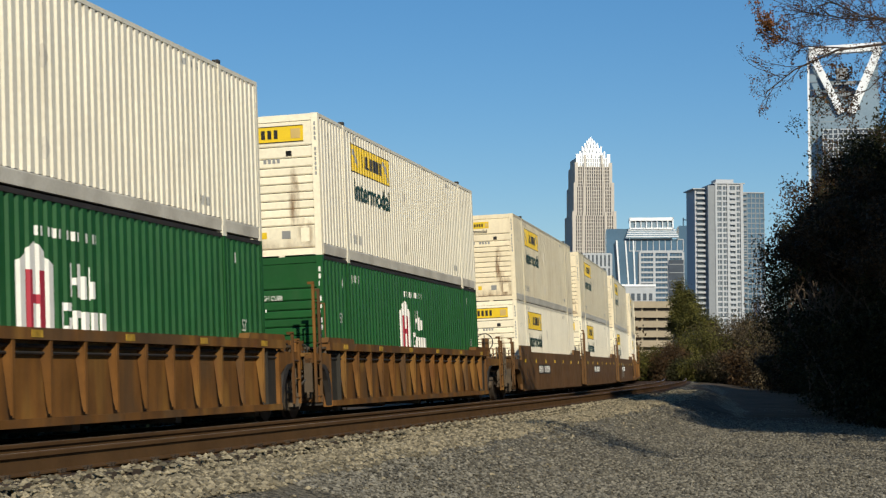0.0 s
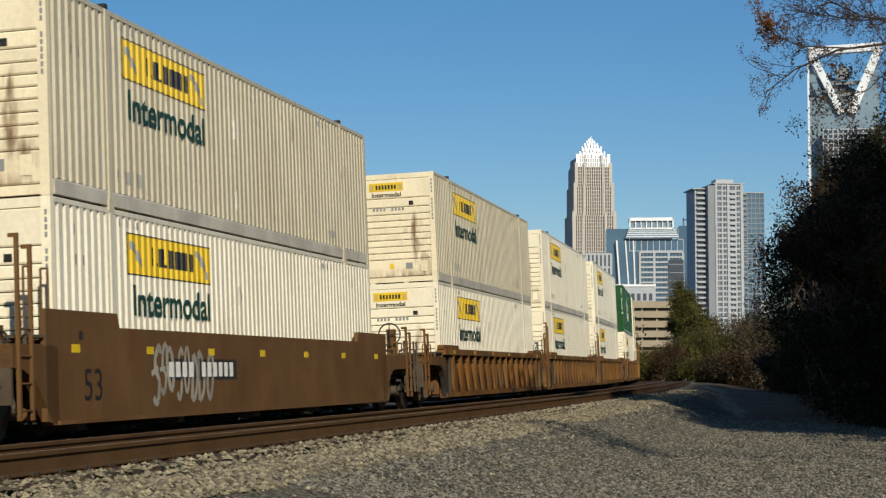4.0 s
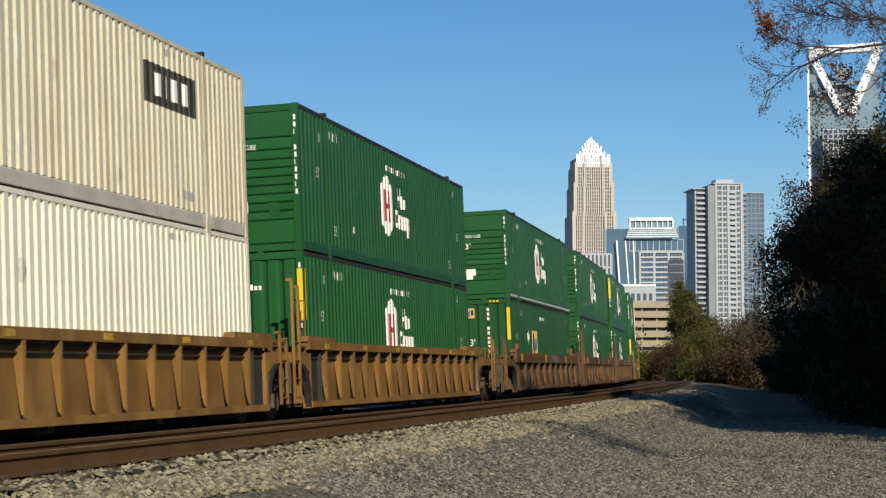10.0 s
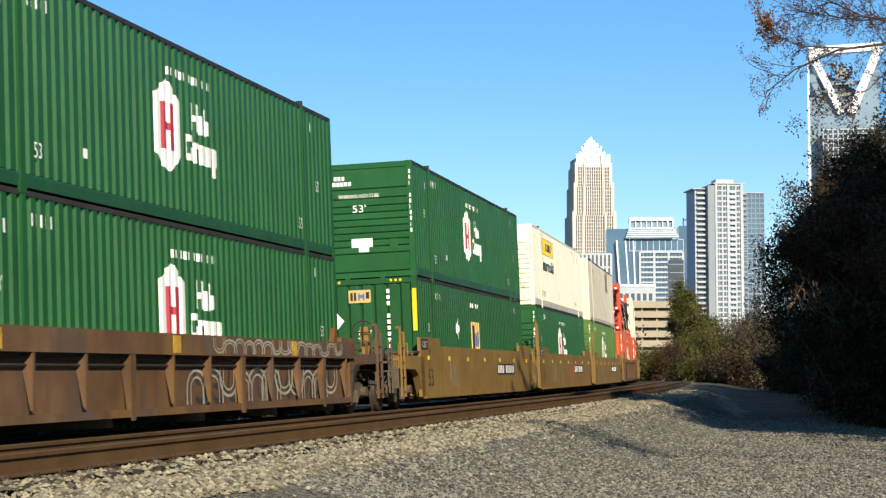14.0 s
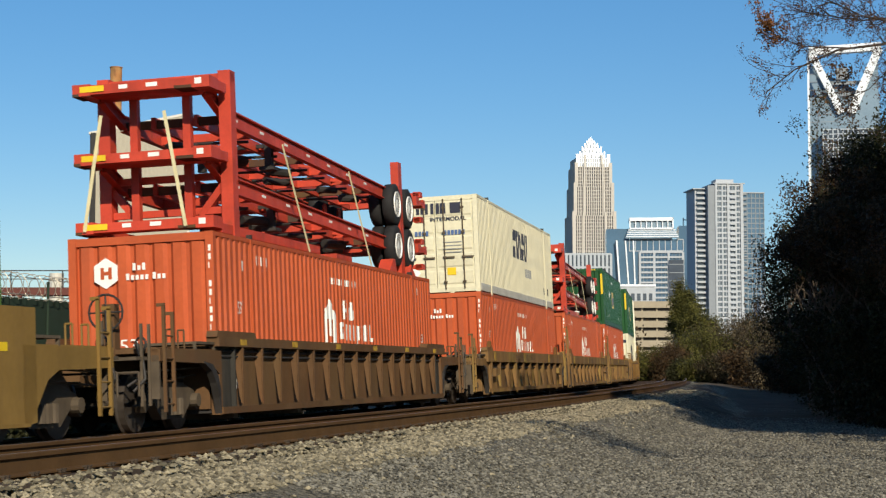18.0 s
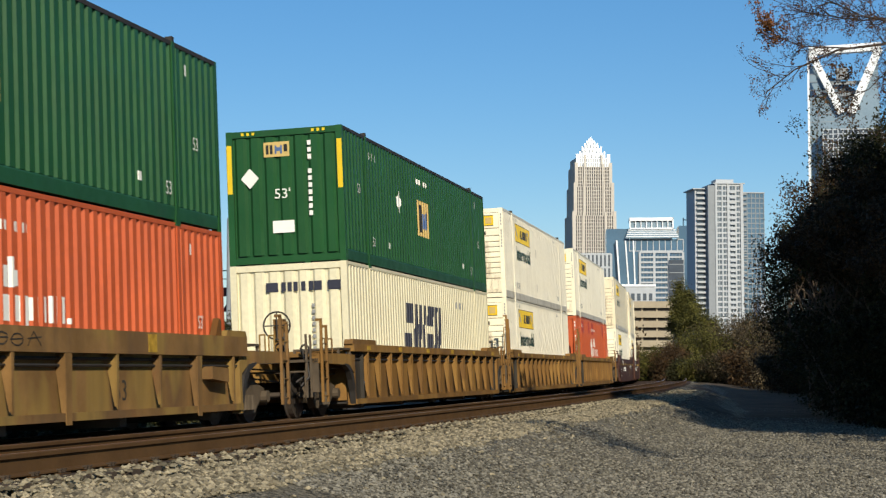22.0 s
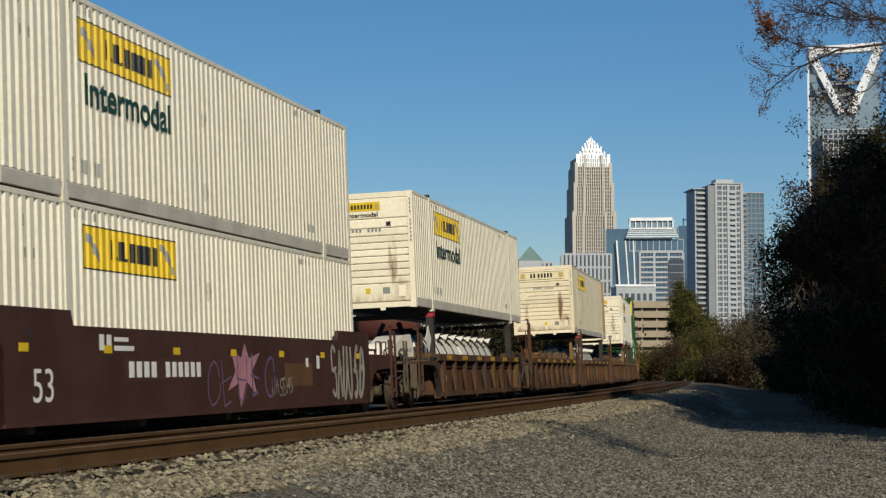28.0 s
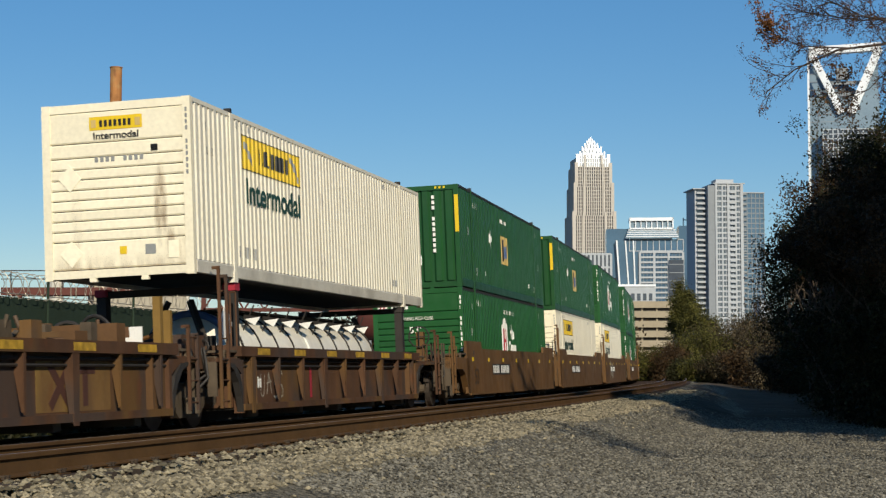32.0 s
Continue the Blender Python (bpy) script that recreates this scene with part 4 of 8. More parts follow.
def end_gear(root, mat, sy, well_end, car_end, coupled, style):
    """The end platform between the well and the joint, on the side sy of the car."""
    a, b = sy * well_end, sy * car_end
    lo, hi = min(a, b), max(a, b)
    top = 1.24 if style != "low" else 1.12
    part("end_sill", Geo().box(-0.42, lo, 0.72, 0.42, hi, top - 0.04), mat, root)
    reach = 2.65 if coupled else 1.25
    deck = part("end_deck", Geo().box(-1.42, min(a, a + sy * reach), top - 0.05, 1.42, max(a, a + sy * reach), top + 0.02), mat, root)
    for sx in (1, -1):
        x0, x1 = sorted((sx * 1.30, sx * 1.46))
        # The shear plate slopes up from the well's foot to a shallow side sill over the truck.
        e = a + sy * reach
        if style == "smooth":
            pl = [(a - sy * 0.05, 0.22), (a + sy * 0.10, 0.22), (a + sy * 0.62, 0.80), (a + sy * 0.95, 0.93), (e, 0.96), (e, top), (a - sy * 0.05, top)]
        else:
            pl = [(a - sy * 0.05, 0.20), (a + sy * 0.05, 0.20), (a + sy * 0.05, 0.86), (a + sy * 0.42, 1.03), (e, 1.06), (e, top), (a - sy * 0.05, top)]
        part("end_plate", Geo().slab(pl if sy > 0 else pl[::-1], "x", x0, x1), mat, root)
        if sx > 0 and style != "smooth":
            fend = [(a + sy * 0.05, 0.22), (a + sy * 0.13, 0.48), (a + sy * 0.26, 0.72), (a + sy * 0.46, 0.92), (a + sy * 0.78, 1.03), (a + sy * 0.78, 1.06), (a + sy * 0.40, 1.02), (a + sy * 0.16, 0.84), (a + sy * 0.05, 0.60)]
            part("fender", Geo().slab(fend if sy > 0 else fend[::-1], "x", 1.36, 1.475), "dark", root, "dark curved fender over the wheel")
    part("bulkhead", Geo().box(-1.28, min(a, a + sy * 0.06), 0.3, 1.28, max(a, a + sy * 0.06), 1.36), mat, root)
    part("steps", Geo().box(1.28, e - 0.05 if sy > 0 else e, 0.5, 1.44, e if sy > 0 else e + 0.05, 1.15), "steel", root)
    # Hand rails that rise above the deck.
    h = 1.9 if coupled else (2.6 if sy < 0 else 1.6)
    yy = e - sy * 0.12
    ladder(root, mat, 1.47, min(yy, yy - sy * 0.42), 0.30, h, 4)
    for k, dx in ((0.0, 1.40), (-0.5 * sy, 1.40)):
        part("grab_rail", Geo().rod((dx, yy + k - sy * 0.55, 1.15), (dx, yy + k - sy * 0.55, h - 0.35), 0.016, 6)
             .rod((dx, yy + k - sy * 0.55, h - 0.35), (dx - 0.10, yy + k - sy * 0.55, h - 0.35), 0.016, 6)
             .rod((dx - 0.10, yy + k - sy * 0.55, h - 0.35), (dx - 0.10, yy + k - sy * 0.55, 1.15), 0.016, 6), mat, root)
    # A raised grating beside the well, brake rigging and hanging hoses.
    y0, y1 = sorted((a + sy * 0.15, a + sy * (1.05 if coupled else 0.8)))
    part("grating", Geo().box(0.45, y0, top + 0.10, 1.44, y1, top + 0.14).box(0.45, y0, top, 0.50, y0 + 0.04, top + 0.10).box(1.38, y0, top, 1.43, y0 + 0.04, top + 0.10).box(1.38, y1 - 0.04, top, 1.43, y1, top + 0.10), "steel", root)
    part("hose_bundle", Geo().rod((1.26, b - sy * 0.30, 1.30), (1.34, b - sy * 0.25, 0.80), 0.022, 6).rod((1.34, b - sy * 0.25, 0.80), (1.20, b - sy * 0.12, 0.62), 0.022, 6)
         .rod((1.18, b - sy * 0.36, 1.34), (1.28, b - sy * 0.34, 0.86), 0.022, 6).rod((1.28, b - sy * 0.34, 0.86), (1.10, b - sy * 0.14, 0.70), 0.022, 6).ring((1.22, b - sy * 0.40, 1.32), (0.3, 1, 0), 0.10, 0.02, 12, 5), "dark", root)
    part("rigging_rod", Geo().rod((1.20, a + sy * 0.2, 0.98), (1.24, b - sy * 0.2, 0.90), 0.016, 6).rod((1.05, a + sy * 0.1, 0.86), (1.10, b - sy * 0.3, 0.72), 0.016, 6), "steel", root)
    if coupled:
        part("coupler", Geo().box(-0.14, min(b, b + sy * 0.25), 0.72, 0.14, max(b, b + sy * 0.25), 1.0), "steel", root)
        part("uncoupling_lever", Geo().rod((-1.2, b - sy * 0.1, 0.9), (1.3, b - sy * 0.1, 0.9), 0.02, 6).rod((1.3, b - sy * 0.1, 0.9), (1.3, b - sy * 0.1, 0.55), 0.02, 6), "steel", root)
        part("air_hose", Geo().rod((0.3, b, 0.75), (0.42, b + sy * 0.15, 0.42), 0.03, 6), "dark", root)
        part("crossover_platform", Geo().box(-1.3, min(b - sy * 0.45, b - sy * 0.02), 1.08, 1.3, max(b - sy * 0.45, b - sy * 0.02), 1.13), "steel", root)
        for dy in (0.25, 0.55):
            part("grab_post", Geo().box(1.27, b - sy * dy - 0.02, 0.40, 1.31, b - sy * dy + 0.02, 1.62), "steel", root)
        if sy < 0 and style in ("ribbed", "smooth"):
            yb = b - sy * 0.65
            st = part("brake_stand", Geo().box(0.55, yb - 0.1, 1.1, 0.75, yb + 0.1, 1.95), mat, root)
            part("brake_wheel", Geo().ring((0.65, yb - 0.18, 1.82), (0, 1, 0), 0.27, 0.018, 18, 6).rod((0.38, yb - 0.18, 1.82), (0.92, yb - 0.18, 1.82), 0.014, 6)
                 .rod((0.65, yb - 0.18, 1.55), (0.65, yb - 0.18, 2.09), 0.014, 6), "dark", st)
    else:
        part("articulation", Geo().rod((0, b, 0.55), (0, b, 0.95), 0.34, 14), "steel", root)
        part("brake_box", Geo().box(0.7, min(b, b - sy * 0.5), 0.95, 1.2, max(b, b - sy * 0.5), 1.5), mat, root)


def ribbon(g, x, pts, w):
    for a, b in zip(pts, pts[1:]):
        d = math.hypot(b[0] - a[0], b[1] - a[1]) or 1.0
        ny, nz = -(b[1] - a[1]) / d * w / 2, (b[0] - a[0]) / d * w / 2
        g.add([(x, a[0] - ny, a[1] - nz), (x, b[0] - ny, b[1] - nz), (x, b[0] + ny, b[1] + nz), (x, a[0] + ny, a[1] + nz)], [(0, 1, 2, 3)])


def loops(x, y, z, w, h, n, seed, width=0.03):
    """A row of sprayed strokes like hasty letters, unreadable, in one plane."""
    rnd = random.Random(seed)
    g = Geo()
    y0 = y
    for i in range(n):
        lw = w / n * rnd.uniform(0.75, 1.15)
        lh = h * rnd.uniform(0.75, 1.0)
        zb = z + rnd.uniform(0.0, h - lh)
        lean = rnd.uniform(-0.12, 0.20) * lh
        wd = width * rnd.uniform(0.7, 1.2)
        kind = rnd.choice("AUDSUDOOSI")
        if kind in "AIZ":
            pts = {"A": [(0, 0), (0.45, 1), (0.9, 0)], "I": [(0.15, 1), (0.2, 0), (0.75, 0.1)], "Z": [(0, 0.9), (0.85, 1), (0.1, 0.1), (0.95, 0)]}[kind]
        elif kind == "O":
            pts = [(0.48 + 0.42 * math.cos(q), 0.5 + 0.48 * math.sin(q)) for q in (0.3, 0.9, 1.6, 2.3, 3.0, 3.7, 4.4, 5.1, 5.8, 6.4)]
        elif kind == "U":
            pts = [(0.05, 1)] + [(0.47 - 0.42 * math.cos(q), 0.4 - 0.4 * math.sin(q)) for q in (0.3, 0.8, 1.3, 1.8, 2.4, 2.9)] + [(0.9, 1)]
        elif kind == "D":
            pts = [(0.05, 0.0), (0.1, 1)] + [(0.1 + 0.75 * math.sin(q), 0.5 + 0.5 * math.cos(q)) for q in (0.4, 0.9, 1.5, 2.1, 2.7)] + [(0.05, 0.02)]
        else:
            pts = [(0.5 + 0.4 * math.cos(q), 0.74 + 0.26 * math.sin(q)) for q in (0.5, 1.2, 2.0, 2.9, 3.9)] + [(0.5 + 0.42 * math.cos(q), 0.25 + 0.25 * math.sin(q)) for q in (1.2, 0.3, -0.8, -1.7, -2.6)]
        pts = [(y0 + lw * 0.9 * p + lean * q + rnd.uniform(-.03, .03) * lw, zb + lh * q + rnd.uniform(-.04, .04) * lh) for p, q in pts]
        ribbon(g, x + 0.0004 * (i % 3), pts, wd)
        if rnd.random() < 0.35:
            ribbon(g, x + 0.0015, [(y0, zb + lh * 0.5), (y0 + lw * 0.8, zb + lh * rnd.uniform(0.4, 0.65))], wd * 0.8)
        y0 += w / n
    return g


def arches(x, y, z, w, h, n, seed, width):
    """Overlapping bubble shapes, upright and upside down by turns: outline strokes only."""
    rnd = random.Random(seed)
    g = Geo()
    for i in range(n):
        c = y + w * (i + 0.5) / n
        r = 0.62 * w / n * rnd.uniform(0.8, 1.15)
        up = 1 if rnd.random() < 0.6 else -1
        z0 = z + (0.04 * h if up > 0 else 0.96 * h)
        hh = up * h * rnd.uniform(0.75, 0.92)
        for f in (1.0, 0.62):
            pts = [(c - f * r, z0)] + [(c + f * r * math.cos(math.pi - math.pi * k / 9), z0 + hh * (0.45 + 0.55 * f * math.sin(math.pi * k / 9))) for k in range(10)] + [(c + f * r, z0)]
            ribbon(g, x + 0.0003 * (i % 4), pts, width * (1.0 if f == 1.0 else 0.7))
    return g


def blob(x, y, z, pts):
    return Geo().add([(x, y + p, z + q) for p, q in pts], [tuple(range(len(pts)))])


def car(style, mat, front, rear, joint_f, joint_r, label, half=8.35, seed=1):
    """One well unit along y, z = 0 at the rail's top. joint_f, joint_r: distance of the unit's ends; front, rear: is that end coupled."""
    root = thing("well_car", label, "railway car", "cars of the train")
    sides = (1, -1)
    if style == "ribbed":
        top, chord, sill = 1.465, 1.31, 0.21
    elif style == "smooth":
        top, chord, sill = 1.52, 1.40, 0.22
    elif style == "deep":
        top, chord, sill = 1.48, 1.155, 0.255
    else:
        top, chord, sill = 1.327, 1.155, 0.24
    for sx in sides:
        def bx(x0, y0, z0, x1, y1, z1):
            a, b = sorted((sx * x0, sx * x1))
            return Geo().box(a, y0, z0, b, y1, z1)
        if style == "smooth":
            a = 1.46
            prof = [(-half - 0.3, sill + 0.05), (-half + 0.1, sill), (half - 0.1, sill), (half + 0.3, sill + 0.05), (half + 0.3, top + 0.20), (half - 2.0, top + 0.20), (half - 2.08, top),
                    (-half + 2.08, top), (-half + 2.0, top + 0.20), (-half - 0.3, top + 0.20)]
            x0, x1 = sorted((sx * 1.38, sx * a))
            w = part("side_plate", Geo().slab(prof, "x", x0, x1), mat, root)
            part("sill_flange", bx(1.46, -half, sill, 1.50, half, sill + 0.05), mat, root)
            if sx > 0:
                for k in range(7):
                    y = -half + 0.6 + k * (2 * half - 1.2) / 6
                    part("reflector", bx(a, y - 0.13, 1.16, a + 0.005, y + 0.13, 1.27), "yellow", w)
                np0 = 10.4 if mat == "ochre" else 3.75
                word("53", 0.62, "black" if mat != "maroon" else "bright", w, on_side(a + 0.004, -half + (0.45 if mat == "ochre" else 0.8), 0.52), width=0.62)
                part("number_plate", bx(a, -half + np0, 0.77, a + 0.003, -half + np0 + 3.2, 1.10), "dark" if mat != "maroon" else mat, w)
                if mat == "ochre" and not front and not rear:
                    g = Geo()
                    for k in range(3):
                        g.box(a, 0.6 + 0.75 * k, 0.50, a + 0.004, 0.78 + 0.75 * k, 1.05).box(a, 0.35 + 0.75 * k, 0.95, a + 0.004, 1.0 + 0.75 * k, 1.05)
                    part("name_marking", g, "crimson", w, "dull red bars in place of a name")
                g = Geo()
                for k in range(4):
                    g.box(a + 0.003, -half + np0 + 0.15 + 0.28 * k, 0.82, a + 0.007, -half + np0 + 0.33 + 0.28 * k, 1.05)
                for k in range(6):
                    g.box(a + 0.003, -half + np0 + 1.55 + 0.26 * k, 0.82, a + 0.007, -half + np0 + 1.71 + 0.26 * k, 1.05)
                part("number_marking", g, "bright", w)
                part("vent_slots", bx(a, -half + 0.7, 1.33, a + 0.004, -half + 0.82, 1.45), "dark", w)
        else:
            plate_x = 1.36
            w = part("side_plate", bx(plate_x - 0.03, -half, sill, plate_x, half, chord), mat, root)
            part("top_chord", bx(plate_x - 0.06, -half - 0.2, chord, 1.52, half + 0.2, top), mat, root)
            part("bottom_sill", bx(plate_x, -half, sill, 1.49, half, sill + 0.11), mat, root)
            if sx > 0:
                part("brake_pipe", Geo().rod((1.41, -half, chord - 0.07), (1.41, half, chord - 0.07), 0.028, 6).rod((1.40, -half, chord - 0.16), (1.40, half, chord - 0.16), 0.022, 6), "dark", w)
            n = {"ribbed": 15, "deep": 11, "low": 9}[style]
            for k in range(n if sx > 0 else 0):
                y = -half + (1.0 if style == "ribbed" else 0.45) + k * (2 * half - (2.0 if style == "ribbed" else 0.9)) / (n - 1)
                thick = style != "ribbed" and k % 3 == 0
                zb = sill + (0.13 if not thick else -0.05)
                # A web that leaves the plate as it nears the sill, closed by an upright flange.
                wf = 0.085 if thick else 0.030
                hw = 0.075 if thick else 0.012
                web = [(plate_x, chord), (1.490, chord), (1.490, zb + 0.03), (1.455, zb + 0.03), (1.425, zb + 0.16), (plate_x, chord - 0.24)]
                rib = Geo().slab(web, "y", y - hw, y + hw)
                rib.add([(1.490, y - wf, zb), (1.500, y - wf, zb), (1.500, y + wf, zb), (1.490, y + wf, zb), (1.490, y - 1.25 * wf, chord), (1.512, y - 1.25 * wf, chord), (1.512, y + 1.25 * wf, chord), (1.490, y + 1.25 * wf, chord)],
                        [(0, 3, 2, 1), (4, 5, 6, 7), (0, 1, 5, 4), (1, 2, 6, 5), (2, 3, 7, 6), (3, 0, 4, 7)])
                part("rib", rib, mat, root)
            if style in ("ribbed", "low") and sx > 0:
                for e in (-1, 1):
                    y0, y1 = sorted((e * (half + 0.02), e * (half - 0.72)))
                    part("end_panel", Geo().box(plate_x, y0, sill, plate_x + 0.03, y1, chord).box(plate_x + 0.03, y1 - 0.04 if e < 0 else y0, sill, 1.47, y1 if e < 0 else y0 + 0.04, chord), "slate" if style == "ribbed" else "umber", root, "dark painted end panel")
            if sx > 0:
                for k in range(6):
                    y = -half + 1.0 + k * (2 * half - 2.0) / 5
                    if style == "deep" and k % 2:
                        continue
                    part("reflector", bx(1.52, y - (0.16 if style != "low" else 0.34), chord + 0.03, 1.525, y + (0.16 if style != "low" else 0.34), top - 0.03), "yellow_worn", w)
                g = Geo()
                for k in range(5):
                    g.box(1.361, -half + 0.75 + 0.11 * k, 0.62, 1.365, -half + 0.82 + 0.11 * k, 0.78)
                part("number_marking", g, "bright", w)
            if style in ("ribbed", "deep"):
                for e in (-1, 1):
                    y0, y1 = sorted((e * (half + 0.25), e * (half - (1.75 if style == "ribbed" else 0.75))))
                    part("end_cap", Geo().slab([(y0, top), (y1, top), (y1 - 0.06, top + 0.10), (y0 + 0.06, top + 0.10)], "x", *sorted((sx * 1.31, sx * 1.50))), mat, root)
            if style == "deep":
                for e in (-1, 1):
                    y0 = e * (half - 0.9)
                    part("guide_bracket", Geo().slab([(y0 - 0.14, top), (y0 + 0.14, top), (y0 + 0.14, top + 0.26), (y0 + 0.04, top + 0.30)], "x", *sorted((sx * 1.31, sx * 1.42))), "orange", root)
    part("well_floor", Geo().box(-1.36, -half, sill + 0.02, 1.36, half, 0.30), "dark", root)
    for k in range(5):
        y = -half + 1.0 + k * (2 * half - 2.0) / 4
        part("cross_bearer", Geo().box(-1.34, y - 0.12, 0.12, 1.34, y + 0.12, sill + 0.02), "steel", root)
    if style == "deep" and mat == "rusty":
        if rear:
            part("graffiti", arches(1.524, half - 8.2, chord + 0.02, 7.4, 0.29, 15, seed, 0.035), "chalk", root, "pale bubble outlines sprayed along the top rail")
            part("graffiti", arches(1.366, half - 9.0, 0.36, 8.2, 0.66, 11, seed + 3, 0.05), "chalk", root, "pale bubble outlines sprayed on the side plate")
            part("graffiti", loops(1.362, half - 8.8, 0.40, 7.8, 0.58, 10, seed + 4, 0.09), "slate", root, "dark fill strokes inside the outlines")
        else:
            part("graffiti", loops(1.524, -half + 2.6, chord + 0.05, 3.4, 0.22, 11, seed, 0.022), "slate", root, "dark scrawl along the top rail")
            part("graffiti", loops(1.524, half - 8.4, chord + 0.04, 2.2, 0.26, 12, seed + 1, 0.05), "aqua", root, "faded aqua spray on the top rail")
            part("graffiti", loops(1.364, half - 5.6, 0.45, 1.6, 0.52, 7, seed + 3, 0.04), "aqua", root, "faded aqua spray on the side plate")
    if style == "deep" and mat == "tan":
        part("graffiti", loops(1.524, -half + 5.0, chord + 0.06, 4.2, 0.2, 9, seed, 0.022), "slate", root, "dark scrawl along the top rail")
        word("53", 0.42, "slate", root, on_side(1.364, half - 5.0, 0.50), width=0.42)
        part("step_box", Geo().slab([(half - 1.6, 0.78), (half - 0.85, 0.72), (half - 0.85, 0.95), (half - 1.6, 0.98)], "x", 1.36, 1.56), mat, root)
        part("step_box", Geo().slab([(-half + 0.85, 0.72), (-half + 1.6, 0.78), (-half + 1.6, 0.98), (-half + 0.85, 0.95)], "x", 1.36, 1.56), mat, root)
    if style == "ribbed" and mat == "orange" and front:
        part("graffiti", loops(1.364, -half + 7.2, 0.45, 2.6, 0.66, 7, seed, 0.028), "chalk", root, "pale scribble between two ribs")
    if style == "low" and (rear or not front):
        word("125-T", 0.22, "bright", root, on_side(1.366, -half + 0.62, 0.66), width=0.50)
    if style == "low" and not front and not rear:
        pn = part("faded_panel", Geo().box(1.36, half - 4.3, 0.38, 1.364, half - 2.0, 1.05), "tan", root, "dull yellow panel with faded red bars")
        part("name_marking", Geo().beam((1.367, half - 3.9, 0.45), (1.367, half - 3.3, 1.0), 0.006, 0.14).beam((1.367, half - 3.3, 0.45), (1.367, half - 3.9, 1.0), 0.004, 0.14)
             .box(1.364, half - 2.9, 0.45, 1.368, half - 2.74, 1.0).box(1.364, half - 3.1, 0.88, 1.368, half - 2.5, 1.0), "maroon", pn)
    if style == "low" and not front:
        part("tape_mark", blob(1.365, -half + 4.2, 0.4, [(0, 0), (0.14, 0), (0.14, 0.62), (0, 0.62)]), "crimson", root)
        part("graffiti", loops(1.364, -half + 1.2, 0.42, 1.4, 0.5, 4, seed, 0.03), "chalk", root, "pale scribble near the end")
    if mat == "maroon":
        part("side_marking", Geo().box(1.46, -half + 2.9, 1.20, 1.464, -half + 3.05, 1.42).box(1.46, -half + 3.15, 1.20, 1.464, -half + 3.3, 1.42).box(1.46, -half + 3.4, 1.20, 1.464, -half + 4.1, 1.27)
             .box(1.46, -half + 3.4, 1.33, 1.464, -half + 3.9, 1.39).box(1.46, half - 3.6, 0.95, 1.464, half - 3.42, 1.20).box(1.46, half - 4.3, 0.98, 1.464, half - 4.15, 1.15), "bright", root)
        part("faded_patch", Geo().box(1.46, half - 5.6, 0.62, 1.463, half - 3.9, 1.05), "umber", root, "dull brown patch of older paint")
        part("graffiti", loops(1.463, half - 6.4, 0.45, 1.3, 0.34, 6, seed + 5, 0.022), "chalk", root, "small pale tag")
    if mat == "maroon" and rear:
        part("graffiti", blob(1.463, -half + 8.0, 0.28, [(0.0, 0.30), (0.55, 0.42), (0.62, 0.0), (0.95, 0.45), (1.5, 0.2), (1.25, 0.62), (1.7, 0.95), (1.1, 0.85), (0.9, 1.1), (0.7, 0.85), (0.2, 1.0), (0.4, 0.62)]), "pink", root, "pink sprayed star")
        part("graffiti", loops(1.464, -half + 7.0, 0.30, 3.6, 0.9, 5, seed, 0.05), "violet", root, "violet sprayed loops")
        part("graffiti", loops(1.465, half - 2.6, 0.32, 2.4, 1.1, 6, seed + 1, 0.13), "chalk", root, "broad pale sprayed letters, unreadable")
    if mat == "brown" and rear:
        part("graffiti", loops(1.463, -half + 3.2, 0.40, 2.6, 0.9, 8, seed + 1, 0.10), "chalk", root, "broad pale sprayed letters, unreadable")
    if mat == "ochre":
        pl = part("capacity_plate", Geo().box(1.46, -half - 0.22, 1.42, 1.466, -half + 0.55, 1.68), "dark", root)
        word("125 T", 0.22, "bright", pl, on_side(1.470, -half - 0.12, 1.47), width=0.56)
        part("graffiti", loops(1.463, -half + 3.2, 0.45, 1.2, 0.75, 4, seed + 1, 0.03), "chalk", root, "pale scribble on the side plate")
    end_gear(root, mat, -1, half, joint_f, front, style)
    end_gear(root, mat, 1, half, joint_r, rear, style)
    tf = joint_f if not front else joint_f - 1.95
    truck(root, -tf)
    if rear:
        truck(root, joint_r - 1.95)
    return root


